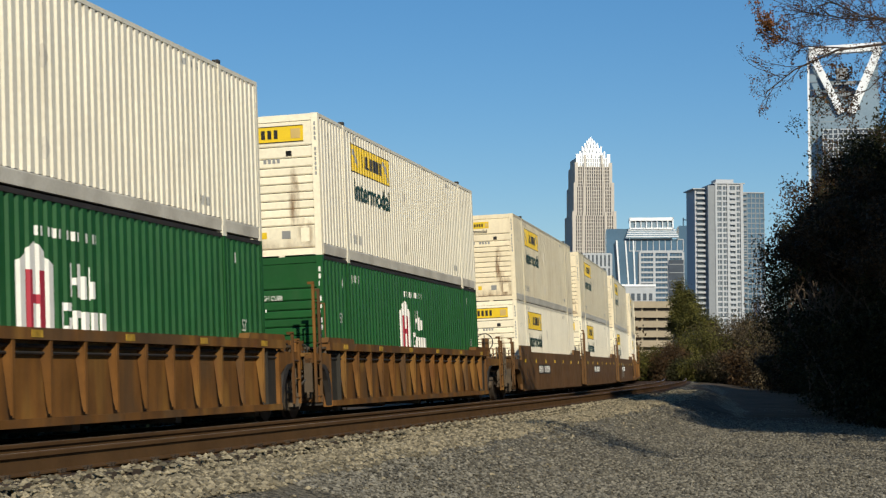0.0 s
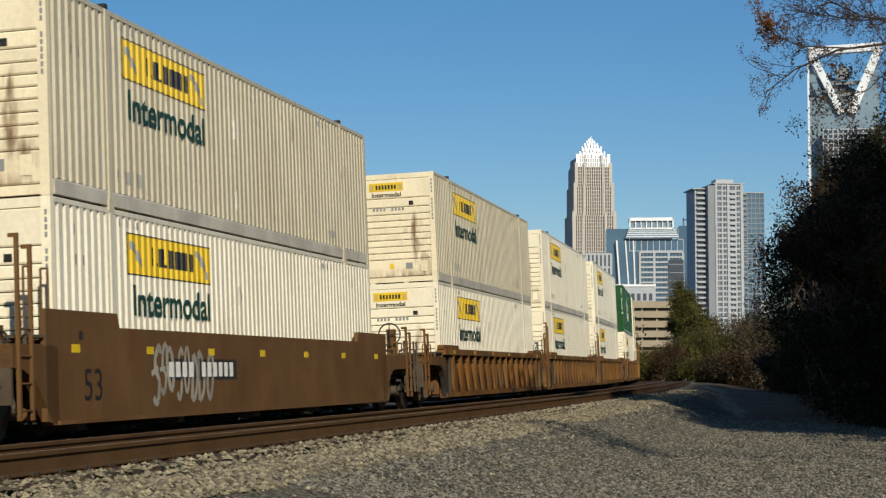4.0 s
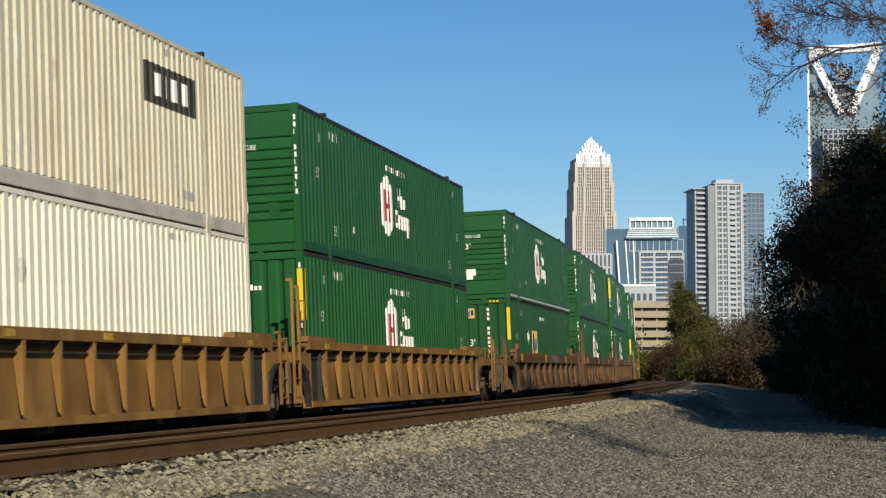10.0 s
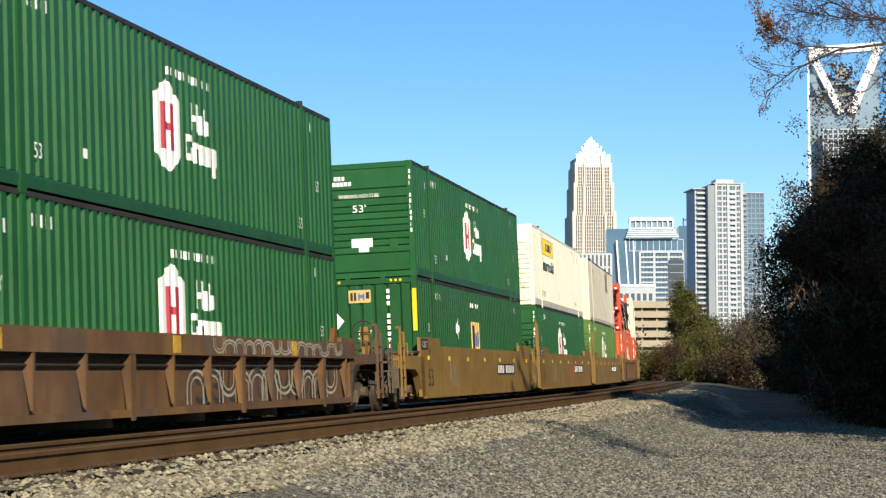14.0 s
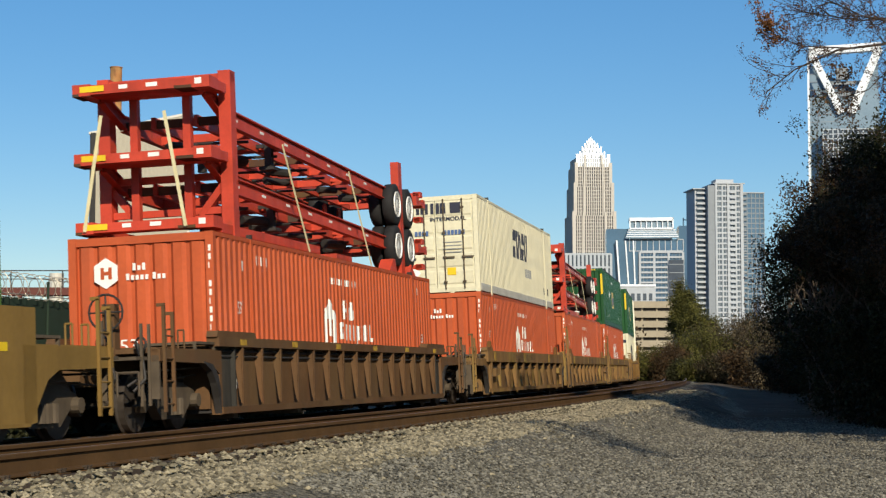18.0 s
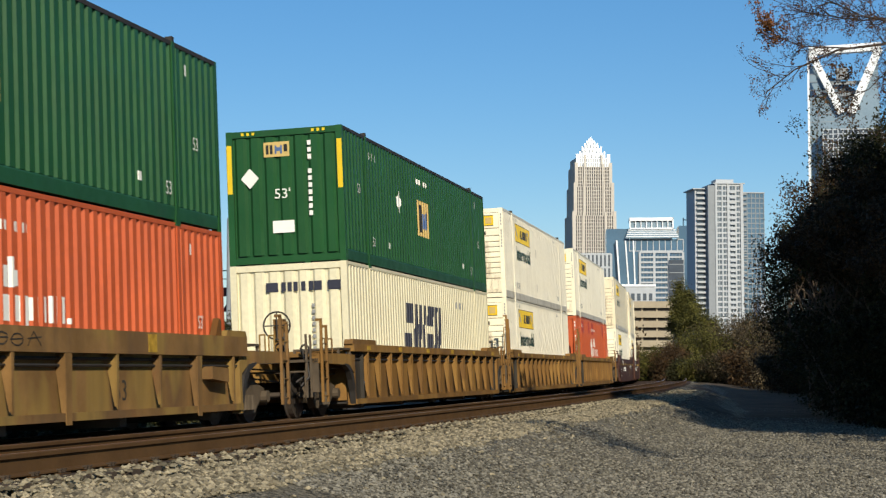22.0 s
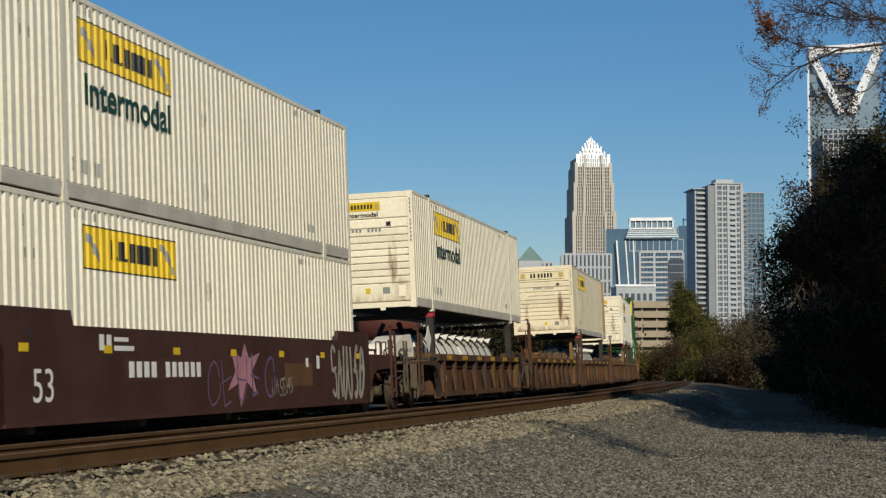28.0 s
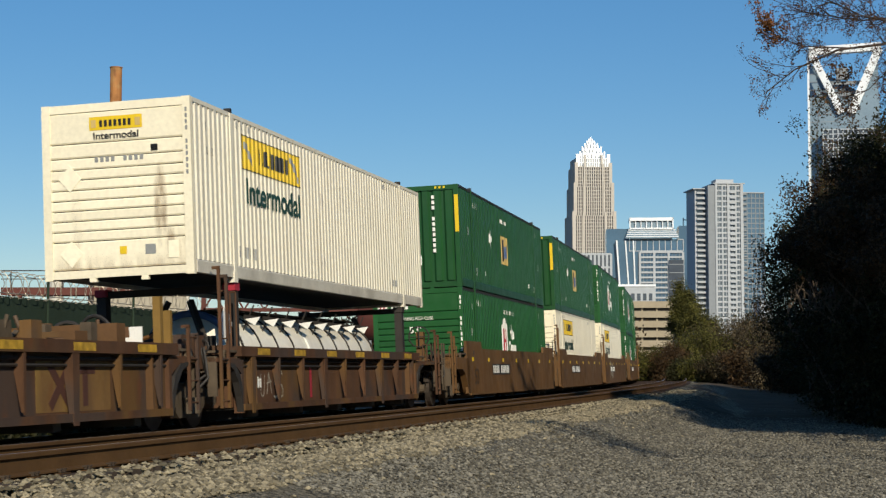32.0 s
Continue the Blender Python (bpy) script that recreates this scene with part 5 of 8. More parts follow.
# ---- loads that are not containers ----
def chassis_stack(label):
    """Three red trailer chassis nested on one another, strapped down; base at z = 0, front at -y."""
    root = thing("chassis_stack", label, "trailer chassis", "stacks of chassis on the train")
    f = -7.7
    rnd = random.Random(12)
    for lvl in range(3):
        z = (0.02, 1.20, 2.40)[lvl]
        # The front bolster: a flat box with worn dark ends, deeper below the upper two.
        c = part("chassis", Geo().box(-1.22, f - 0.14, z + 0.08, 1.22, f + 0.75 if lvl else f + 0.3, z + 0.24).box(-1.24, f - 0.16, z + 0.06, -0.92, f + 0.3, z + 0.26).box(0.92, f - 0.16, z + 0.06, 1.24, f + 0.3, z + 0.26),
                 "chassis", root, "red steel skeletal trailer chassis")
        part("reflective_tape", Geo().box(-1.10, f - 0.166, z + 0.12, -0.66, f - 0.161, z + 0.22), "yellow", c)
        part("reflective_tape", Geo().box(-0.40, f - 0.146, z + 0.14, -0.24, f - 0.141, z + 0.21).box(0.10, f - 0.146, z + 0.14, 0.30, f - 0.141, z + 0.21).box(0.98, f - 0.166, z + 0.12, 1.10, f - 0.161, z + 0.22), "bright", c)
        part("worn_edge", Geo().box(-1.24, f - 0.168, z + 0.05, -1.12, f + 0.3, z + 0.10).box(0.60, f - 0.148, z + 0.07, 0.95, f + 0.3, z + 0.12), "dark_rust", c)
        if not lvl:
            part("base_rail", Geo().box(0.86, f + 0.3, z, 1.22, f + 6.2, z + 0.16).box(-1.22, f + 0.3, z, -0.86, f + 6.2, z + 0.16), "chassis", c)
            continue
        z1 = z + 0.10
        drop = 0.62

        def sag(y):
            return 0.34 * min(1.0, max(0.0, y - f - 0.4)) + 0.28 * max(0.0, y - f - 1.4) / 12.1
        for sx in (1, -1):
            # Gooseneck in front, then the deep rail sloping gently down to the axles.
            x = sx * 0.96
            r = Geo()
            for (ya, yb, h) in ((f + 0.4, f + 1.4, 0.20), (f + 1.4, f + 14.6, 0.27)):
                za, zb = z1 - sag(ya) + 0.02, z1 - sag(yb) + 0.02
                r.beam((x, ya, za), (x, yb, zb), 0.022, h)
                r.beam((x, ya, za + h / 2), (x, yb, zb + h / 2), 0.13, 0.025)
                r.beam((x, ya, za - h / 2), (x, yb, zb - h / 2), 0.13, 0.025)
            part("main_rail", r, "chassis", c)
            g = Geo()
            for k in range(7):
                y = f + 1.8 + k * 1.5
                g.beam((sx * 0.975, y, z1 + 0.03 - sag(y)), (sx * 0.975, y + 0.22, z1 + 0.03 - sag(y + 0.22)), 0.006, 0.05)
            part("reflective_tape", g, "bright", c)
            part("inner_rail", Geo().beam((sx * 0.40, f + 1.4, z1 - sag(f + 1.4)), (sx * 0.40, f + 14.4, z1 - sag(f + 14.4)), 0.08, 0.20), "chassis", c)
        for k in range(8):
            y = f + 1.5 + k * 1.7
            zz = z1 - sag(y)
            part("cross_member", Geo().box(-0.94, y - 0.04, zz - 0.09, 0.94, y + 0.04, zz + 0.06), "chassis" if k % 3 else "dark_rust", c)
        for k in range(5):
            y = f + 1.5 + k * 2.4
            zz = z1 - sag(y)
            part("brace", Geo().beam((-0.9, y, zz + 0.02), (0.9, y + 1.6, zz - 0.04), 0.05, 0.05), "chassis", c)
        # Air tanks, axle beams, lamp wiring and landing gear slung below.
        g = Geo()
        for k in range(6):
            y = f + 2.4 + k * 1.8 + rnd.uniform(-0.3, 0.3)
            xx = rnd.uniform(-0.6, 0.5)
            zz = z1 - sag(y) - rnd.uniform(0.20, 0.34)
            g.rod((xx, y, zz), (xx + rnd.uniform(0.2, 0.4), y + rnd.uniform(0.3, 0.7), zz), rnd.uniform(0.05, 0.11), 8)
            g.rod((-0.8, y + 0.5, zz + 0.08), (0.8, y + 0.6, zz + 0.05), 0.03, 6)
        tagged(part("underslung_gear", g, "dark", c), kind="stuff")
        part("rear_bolster", Geo().box(-1.22, f + 15.0, z - drop + 0.05, 1.22, f + 15.3, z - drop + 0.28), "chassis", c)
        part("rear_lamp_bar", Geo().box(0.7, f + 15.3, z - drop + 0.08, 1.22, f + 15.8, z - drop + 0.2).box(0.95, f + 15.7, z - drop + 0.05, 1.22, f + 15.95, z - drop + 0.25), "chassis", c)
        for dz in (-0.34, 0.30):
            lb = part("lamp_bracket", Geo().box(0.30, f + 15.3, z - drop + dz, 1.22, f + 15.42, z - drop + dz + 0.10).box(1.06, f + 15.3, z - drop + dz - 0.02, 1.24, f + 15.60, z - drop + dz + 0.12), "chassis", c)
            part("reflective_tape", Geo().box(0.55, f + 15.296, z - drop + dz + 0.02, 0.80, f + 15.299, z - drop + dz + 0.08), "bright", lb)
        part("landing_leg", Geo().box(0.62, f + 4.6, z - 0.75, 0.76, f + 4.76, z).box(-0.76, f + 4.6, z - 0.75, -0.62, f + 4.76, z).box(0.54, f + 4.5, z - 0.80, 0.84, f + 4.86, z - 0.74).box(-0.7, f + 4.64, z - 0.35, 0.7, f + 4.72, z - 0.28), "dark", c)
    for lvl in range(2):
        for y in (f + 12.95, f + 14.2):
            for sx in (1, -1):
                x = sx * 1.08
                zc = 0.66 + lvl * 1.0
                t = part("wheel_hub", Geo().rod((x - sx * 0.5, y, zc), (x + sx * 0.1, y, zc), 0.14, 10), "chassis", root)
                for k in (0, 1):
                    xx = x - sx * 0.33 * k
                    ty = part("tyre", Geo().turned([(-0.13, 0.30), (-0.14, 0.43), (-0.11, 0.50), (0.11, 0.50), (0.14, 0.43), (0.13, 0.30)], (xx, y, zc), (1, 0, 0), 24), "tyre", t, smooth=True)
                    if k == 0:
                        part("rim", Geo().turned([(0.13, 0.315), (0.155, 0.31), (0.155, 0.285), (0.11, 0.265), (0.085, 0.20), (0.085, 0.12), (0.13, 0.105), (0.14, 0.001)], (xx, y, zc), (sx, 0, 0), 20), "rim", ty)
    # Upright frames at the front and a single post near the wheels.
    fr = part("front_frame", Geo().box(1.02, f + 0.9, 0.0, 1.24, f + 1.18, 2.92).box(-1.24, f + 0.9, 0.0, -1.02, f + 1.18, 2.92).box(-1.24, f + 0.95, 2.72, 1.24, f + 1.12, 2.88)
              .box(-1.1, f + 0.98, 1.02, 1.1, f + 1.10, 1.14).box(-1.1, f + 0.98, 0.42, 1.1, f + 1.10, 0.54), "chassis", root)
    part("upright", Geo().box(0.42, f + 0.7, 0.2, 0.56, f + 0.85, 2.7).box(-0.56, f + 0.7, 0.2, -0.42, f + 0.85, 2.7), "chassis", fr)
    part("knee_brace", Geo().beam((1.1, f + 1.05, 1.0), (0.6, f + 1.05, 0.4), 0.16, 0.12).beam((-1.1, f + 1.05, 1.0), (-0.6, f + 1.05, 0.4), 0.16, 0.12), "chassis", fr)
    part("rear_post", Geo().box(0.96, f + 13.42, 0.0, 1.16, f + 13.74, 2.75).box(-1.16, f + 13.42, 0.0, -0.96, f + 13.74, 2.75), "chassis", root)
    part("base_bracket", Geo().box(0.7, f + 7.2, 0.0, 1.28, f + 8.4, 0.10).slab([(f + 11.8, 0.0), (f + 12.5, 0.0), (f + 12.35, 0.30), (f + 12.2, 0.30)], "x", 0.95, 1.26).slab([(f + 13.8, 0.0), (f + 14.4, 0.0), (f + 14.0, 0.26)], "x", 0.95, 1.26), "chassis", root)
    for y in (f + 4.4, f + 9.2):
        part("strap", Geo().beam((1.06, y, 2.05), (1.24, y + 1.0, 0.02), 0.07, 0.012, (1, 0, 0)), "strap", root, "pale tie-down webbing")
    for x in (-0.72, 0.42):
        part("strap", Geo().beam((x, f - 0.17, 2.1), (x + 0.34 * (1 if x > 0 else -1), f - 0.2, 0.12), 0.06, 0.012, (0, 1, 0)), "strap", root, "pale tie-down webbing")
    return root


def low_deck(label):
    """The bare bolsters, hoses and yellow ladder stand on an empty low well."""
    root = thing("bolster_rack", label, "rail equipment", "racks on the empty low wells")
    rnd = random.Random(4)
    part("beam", Geo().box(-1.25, 3.2, 0.95, 1.25, 6.0, 1.25).box(-1.2, 3.6, 1.25, 1.2, 4.0, 1.48).box(-1.2, 5.0, 1.25, 1.2, 5.3, 1.62), "umber", root)
    part("beam", Geo().beam((-1.1, 3.4, 1.3), (1.1, 5.6, 1.5), 0.16, 0.16).beam((1.1, 3.3, 1.3), (-0.9, 5.8, 1.55), 0.14, 0.14), "rusty", root)
    for k in range(4):
        part("twist_lock", Geo().box(-1.15 + 0.7 * k, 4.3, 1.25, -0.98 + 0.7 * k, 4.5, 1.62), "steel", root)
    part("stand", Geo().box(1.22, 6.3, 1.0, 1.34, 6.42, 2.05).box(1.22, 6.7, 1.0, 1.34, 6.78, 1.85).box(0.9, 6.2, 1.25, 1.34, 6.9, 1.33), "ochre", root, "yellow ladder stand")
    part("hose", Geo().ring((0.6, 5.6, 1.45), (0.3, 1, 0.1), 0.32, 0.03, 16, 6).ring((0.1, 5.7, 1.42), (-0.2, 1, 0.1), 0.28, 0.03, 16, 6), "dark", root)
    for mat in ("rusty", "orange", "steel"):
        g = Geo()
        for k in range(16):
            y, x = rnd.uniform(-6.0, 6.4), rnd.uniform(-1.15, 1.1)
            h = rnd.uniform(0.05, 0.42)
            g.box(x - rnd.uniform(0.04, 0.16), y - rnd.uniform(0.05, 0.25), 1.05, x + rnd.uniform(0.04, 0.16), y + rnd.uniform(0.05, 0.25), 1.25 + h)
            g.rod((x, y, 1.2), (x + rnd.uniform(-0.3, 0.3), y + rnd.uniform(-0.2, 0.2), 1.32 + h), 0.03, 6)
            p = (x + rnd.uniform(-0.3, 0.3), y + rnd.uniform(0.4, 1.3), 1.3 + 0.5 * h)
            g.rod((x, y, 1.3), p, 0.035, 6)
        tagged(part("lashing_gear", g, mat, root), kind="stuff")
    part("deck_beam", Geo().box(-1.28, -6.2, 0.95, 1.28, -5.7, 1.30).box(-1.28, -1.0, 0.95, 1.28, -0.6, 1.28).box(1.05, -6.0, 1.15, 1.25, 6.0, 1.30), "rusty", root)
    part("label_plate", Geo().box(0.8, 6.15, 1.35, 1.1, 6.18, 1.6), "bright", root)
    part("valve_box", Geo().box(-0.6, 5.9, 1.0, 0.0, 6.3, 1.5).rod((-0.3, 5.8, 1.4), (-0.3, 5.8, 1.7), 0.1, 10), "rusty", root)
    return root


def tank_load(label, hooded=False):
    root = thing("tank_container", label, "tank container", "tanks in the low wells")
    g = Geo().turned([(-5.3, 0.25), (-5.2, 0.62), (-4.9, 0.86), (-4.5, 0.91), (4.5, 0.91), (4.9, 0.86), (5.2, 0.62), (5.3, 0.25)], (0, 0, 0.83), (0, 1, 0), 36)
    sh = part("tank_shell", g, "tank", root, smooth=True)
    for k in range(10):
        y = -4.6 + k * 1.02
        part("band", Geo().ring((0, y, 0.83), (0, 1, 0), 0.918, 0.022, 40, 5), "dark" if k not in (4,) else "bright", sh)
    part("end_ring", Geo().ring((0, -4.95, 0.83), (0, 1, 0), 0.86, 0.07, 36, 6), "blue", sh)
    # Added dark plate that stands for the shade and clutter at the tank's end.
    part("end_shield", Geo().box(-0.95, -5.75, -0.1, 0.75, -5.65, 1.25), "dark", root)
    if hooded:
        hood = part("hood", Geo().slab([(-8.6, 0.98), (-8.3, 1.30), (-7.5, 1.50), (-6.7, 1.55), (-6.45, 1.30), (-6.35, 0.98)], "x", 0.1, 0.80), "tank", root, "white hood with small dark print")
        g = Geo()
        for k in range(8):
            g.box(0.80, -7.95 + 0.17 * k, 1.10, 0.804, -7.90 + 0.17 * k, 1.19)
        part("small_marking", g, "dark", hood)
        part("step_plate", Geo().box(0.6, -7.3, 0.86, 1.36, -6.3, 0.93), "bright", root)
    part("placard", Geo().slab([(-6.75, 1.42), (-6.42, 1.08), (-6.09, 1.42), (-6.42, 1.76)], "x", 1.20, 1.215), "bright", root)
    walkway = part("walkway", Geo().box(-0.3, -4.4, 1.74, 0.45, 4.4, 1.78), "steel", root)
    for k in range(8):
        y = -4.1 + k * 1.1
        # A hinged plate folded along its diagonal: lower half coloured bright as if lit; the upper leans back, coloured
        # dark as if shaded.
        u, v = Vector((0.45, 0.86, 0.10)) * 0.20, Vector((0.25, 0.0, -0.95)) * 0.15
        c = Vector((0.90, y, 1.60))
        d = Vector((0.012, -0.006, 0))
        for low in (True, False):
            tip = c + v if low else c + Vector((-0.16, 0.0, 0.07))
            q = [c - u, tip, c + u]
            part("placard_flag", Geo().add([p + d for p in q] + [p - d for p in q], [(0, 1, 2), (5, 4, 3), (0, 3, 4, 1), (1, 4, 5, 2), (2, 5, 3, 0)]), "bright" if low else "dark", root)
        part("flag_stem", Geo().rod((0.70, y + 0.02, 1.36), (0.93, y + 0.03, 1.84), 0.015, 5), "dark", root)
    for sy in (-1, 1):
        for sx in (-1, 1):
            p = part("corner_post", Geo().box(sx * 1.18 - 0.09, sy * 6.0 - 0.1, -0.20, sx * 1.18 + 0.09, sy * 6.0 + 0.1, 2.12), "dark", root)
            part("casting", Geo().box(sx * 1.18 - 0.11, sy * 6.0 - 0.12, 2.0, sx * 1.18 + 0.11, sy * 6.0 + 0.12, 2.13), "crimson" if sy < 0 else "dark", p)
        part("end_frame", Geo().box(-1.18, sy * 6.0 - 0.06, 1.98, 1.18, sy * 6.0 + 0.06, 2.10).box(-1.18, sy * 6.0 - 0.06, -0.2, 1.18, sy * 6.0 + 0.06, -0.05)
             .beam((-1.1, sy * 6.0, -0.1), (-0.2, sy * 5.4, 1.9), 0.10, 0.10).beam((1.1, sy * 6.0, -0.1), (0.2, sy * 5.4, 1.9), 0.10, 0.10), "dark", root)
    return root


# ---- the train: where each load stands along it, and what it is ----
KINDS = {
    "jw": lambda: make_white("white", "sunlit_end_white", "small", "white corrugated freight container with a yellow side sign"),
    "jx": lambda: make_white("white", "sunlit_end_white", "wide", "white corrugated freight container with a wide yellow end sign"),
    "jc": lambda: make_white("cream", "sunlit_end_cream", "small", "weathered cream corrugated freight container with rust stains"),
    "jd": lambda: make_white("cream", "sunlit_end_cream", "wide", "weathered cream freight container with a wide yellow end sign", lettered=False),
    "jr": lambda: make_white("cream", "sunlit_end_cream", "wide", "weathered cream freight container with a rusty rear bay", lettered=False, rusty_rear=True),
    "jp": lambda: make_white("white", "sunlit_end_white", "wide", "cream-white freight container with a wide yellow end sign", lettered=False),
    "js": lambda: make_white("cream", "sunlit_end_cream", "small", "cream corrugated freight container with a dark blue sticker", True),
    "hg": lambda: make_hub("green", "green_dark", False, "level", "green corrugated freight container with a white badge"),
    "hs": lambda: make_hub("green", "green_dark", False, "level", "green freight container with white dashes along its base", True),
    "hu": lambda: make_hub("green", "green_dark", False, "upright", "green freight container with yellow corner strips", False, True),
    "hl": lambda: make_hub("lime", "lime", False, "level", "faded lime green freight container with a white badge"),
    "hr": lambda: make_hub("red", "red", True, "upright", "orange-red corrugated freight container with white lettering blocks"),
    "hq": lambda: make_hub("red", "red", True, "upright", "orange-red freight container with dark red paint patches", patched=True),
    "em": lambda: make_gold("dark green freight container with a gold sign panel"),
    "en": lambda: make_gold("dark green freight container with a gold sign panel near its front", -2.2),
    "sd": lambda: make_swift("cream freight container with doors and dark blue lettering blocks", True, -1.55, 1.42),
    "se": lambda: make_swift("cream freight container with large slanting blue blocks", False, -2.95, 0.98),
    "cp": lambda: make_panel_cream("stained cream freight container with upright battens"),
    "ch": lambda: chassis_stack("stack of red trailer chassis with black tyres strapped down"),
}
A, B, C, D = "ribbed", "smooth", "deep", "low"
# front end of the load (m along the train), car style, car paint, upper load, lower load
TRAIN = [
    (16.52, A, "orange", "jw", "hg", 1), (36.45, A, "orange", "jx", "hg", 2),
    (60.02, B, "brown", "jc", "jx", 0), (79.60, B, "brown", "jc", "jx", 1), (99.65, B, "brown", "jc", "jw", 2),
    (122.90, A, "orange", "jc", "jw", 0), (142.57, A, "orange", "jw", "jw", 1), (162.17, A, "orange", "jw", "jw", 2),
    (186.35, A, "orange", "hs", "jw", 0), (205.85, A, "amber", "js", "jw", 1), (225.17, A, "amber", "hg", "hu", 2),
    (248.66, C, "rusty", "hs", "en", 0), (268.72, C, "rusty", "hg", "hg", 1), (288.25, C, "rusty", "hu", "hg", 2),
    (311.72, B, "ochre", "hg", "em", 0), (331.36, B, "ochre", "jw", "hg", 1), (350.87, B, "ochre", "cp", "hl", 2),
    (374.53, A, "umber", "ch", "hr", 3),
    (397.78, C, "tan", "sd", "hr", 0), (417.60, C, "tan", "ch", "hr", 1), (436.76, C, "tan", "em", "hr", 2),
    (460.62, A, "amber", "em", "se", 0), (480.28, A, "amber", "jx", "jx", 1), (499.69, A, "amber", "jx", "hq", 2),
    (523.46, B, "maroon", "jc", "jw", 0), (543.26, B, "maroon", "jc", "jx", 1), (562.70, B, "maroon", "jw", "jp", 2),
    (584.84, D, "dark_rust", "jw", "tank", 0), (600.78, D, "dark_rust", "", "", 1), (616.72, D, "dark_rust", "jr", "tank", 1), (632.66, D, "dark_rust", "", "", 1), (648.62, D, "dark_rust", "jw", "tank", 2),
    (669.90, B, "brown", "em", "hg", 0), (689.45, B, "brown", "em", "jw", 1), (709.05, B, "brown", "hg", "jw", 2),
    (732.5, B, "brown", "hg", "hg", 0), (752.1, B, "brown", "hg", "hg", 1), (771.7, B, "brown", "em", "hg", 2),
]
SPEED, GAIN = 18.8505, 0.031643
CAR_LABEL = {"orange": "weathered orange steel well car with upright ribs", "brown": "brown smooth-sided steel well car", "ochre": "ochre yellow smooth-sided steel well car",
             "rusty": "rusty brown ribbed steel well car", "dark_rust": "low dark rusty brown steel well car with worn yellow patches", "amber": "golden orange steel well car with upright ribs", "umber": "dark brown ribbed steel well car", "tan": "dull tan ribbed steel well car", "maroon": "dark maroon smooth-sided steel well car"}
MOVING = []
made = {}


def place(key, maker, centre, z):
    """A load of a kind: the first is built, later ones are copies; its way along the track is noted for motions()."""
    if key not in made:
        made[key] = maker()
        ob = made[key]
    else:
        ob = copy_thing(made[key], Matrix.Identity(4))
    MOVING.append((ob, centre, z))
    return ob


for i, (s0, style, colour, up, low, pos) in enumerate(TRAIN):
    c = s0 + HL
    front, rear = pos in (0, 3), pos in (2, 3)
    prev_c = TRAIN[i - 1][0] + HL if i else c - 19.6
    next_c = TRAIN[i + 1][0] + HL if i + 1 < len(TRAIN) else c + 23.4
    if style == D:
        jf, jr, half = (9.9 if front else 7.97), (9.4 if rear else 7.97), 6.35
    else:
        jf, jr, half = (11.55 if front else 9.8), (11.55 if rear else 9.8), 8.35
    place((style, colour, front, rear), lambda: car(style, colour, front, rear, jf, jr, CAR_LABEL[colour], half, i), c, 0.0)
    if low == "tank":
        if front:
            place("tank_hooded", lambda: tank_load("white tank container with black bands and a white hood", True), c, 0.30)
        else:
            place("tank", lambda: tank_load("white tank container with black bands in a low well"), c, 0.30)
    elif low:
        place(low, KINDS[low], c, 0.352)
    elif style == D:
        place("rack", lambda: low_deck("rusty bolsters and hoses on an empty low well car"), c, 0.0)
    if up and style == D:
        place(up, KINDS[up], c, 2.487)
    elif up:
        place(up, KINDS[up], c, 3.254)


def motions():
    """The train rolls towards the camera and past it at about 19 m/s."""
    for ob, c, z in MOVING:
        walk(ob, [(float(t), track_pose(c - SPEED * t - GAIN * t * t / 2, 0.0, z)) for t in range(0, 33)])
        for w in ob.children_recursive:
            if w.name.startswith("wheelset"):
                turn_wheels(w, c)


def turn_wheels(w, c):
    """Wheels roll while their car is near enough to be seen turning."""
    p = w.location.copy()
    when = [f for f in range(1, 32 * FPS) if 8.0 < c + p.y - SPEED * f / FPS - GAIN * (f / FPS) ** 2 / 2 < 62.0]
    rows, a = [(0.0, 0.0)], 0.0
    for f in when:
        rows.append((f / FPS, a))
        a += (SPEED + GAIN * f / FPS) / FPS / 0.46
    rows.append((32.0, rows[-1][1]))
    walk(w, [(t, Matrix.Translation(p) @ Matrix.Rotation(b, 4, "X")) for t, b in rows])


# ---- ground, ballast and tracks ----
NEAR = 4.15       # the empty near track lies this far beside the train's


def bed(o):
    """Height of the ground at o metres to the right of the train track's middle."""
    tilt = math.sin(CANT)
    if o < -3.2:
        return -0.40 - 0.10 * min(1.0, (-3.2 - o) / 2)
    if o < 5.38:
        return o * tilt - 0.115
    if o < 5.48:
        return o * tilt - 0.115 - 0.9 * (o - 5.38)
    if o < 6.1:
        return 5.48 * tilt - 0.205 + 0.04 * (o - 5.48) / 0.62
    e = 5.48 * tilt - 0.165
    if o < 8.6:
        f = (o - 6.1) / 2.5
        return e + (-0.50 - e) * (f * f * (3 - 2 * f))
    return -0.50 - 0.08 * min(1.0, (o - 8.6) / 6)


def steps(*runs):
    out = []
    for a, b, d in runs:
        n = max(1, round((b - a) / d))
        out += [a + (b - a) * k / n for k in range(n)]
    return out + [runs[-1][1]]


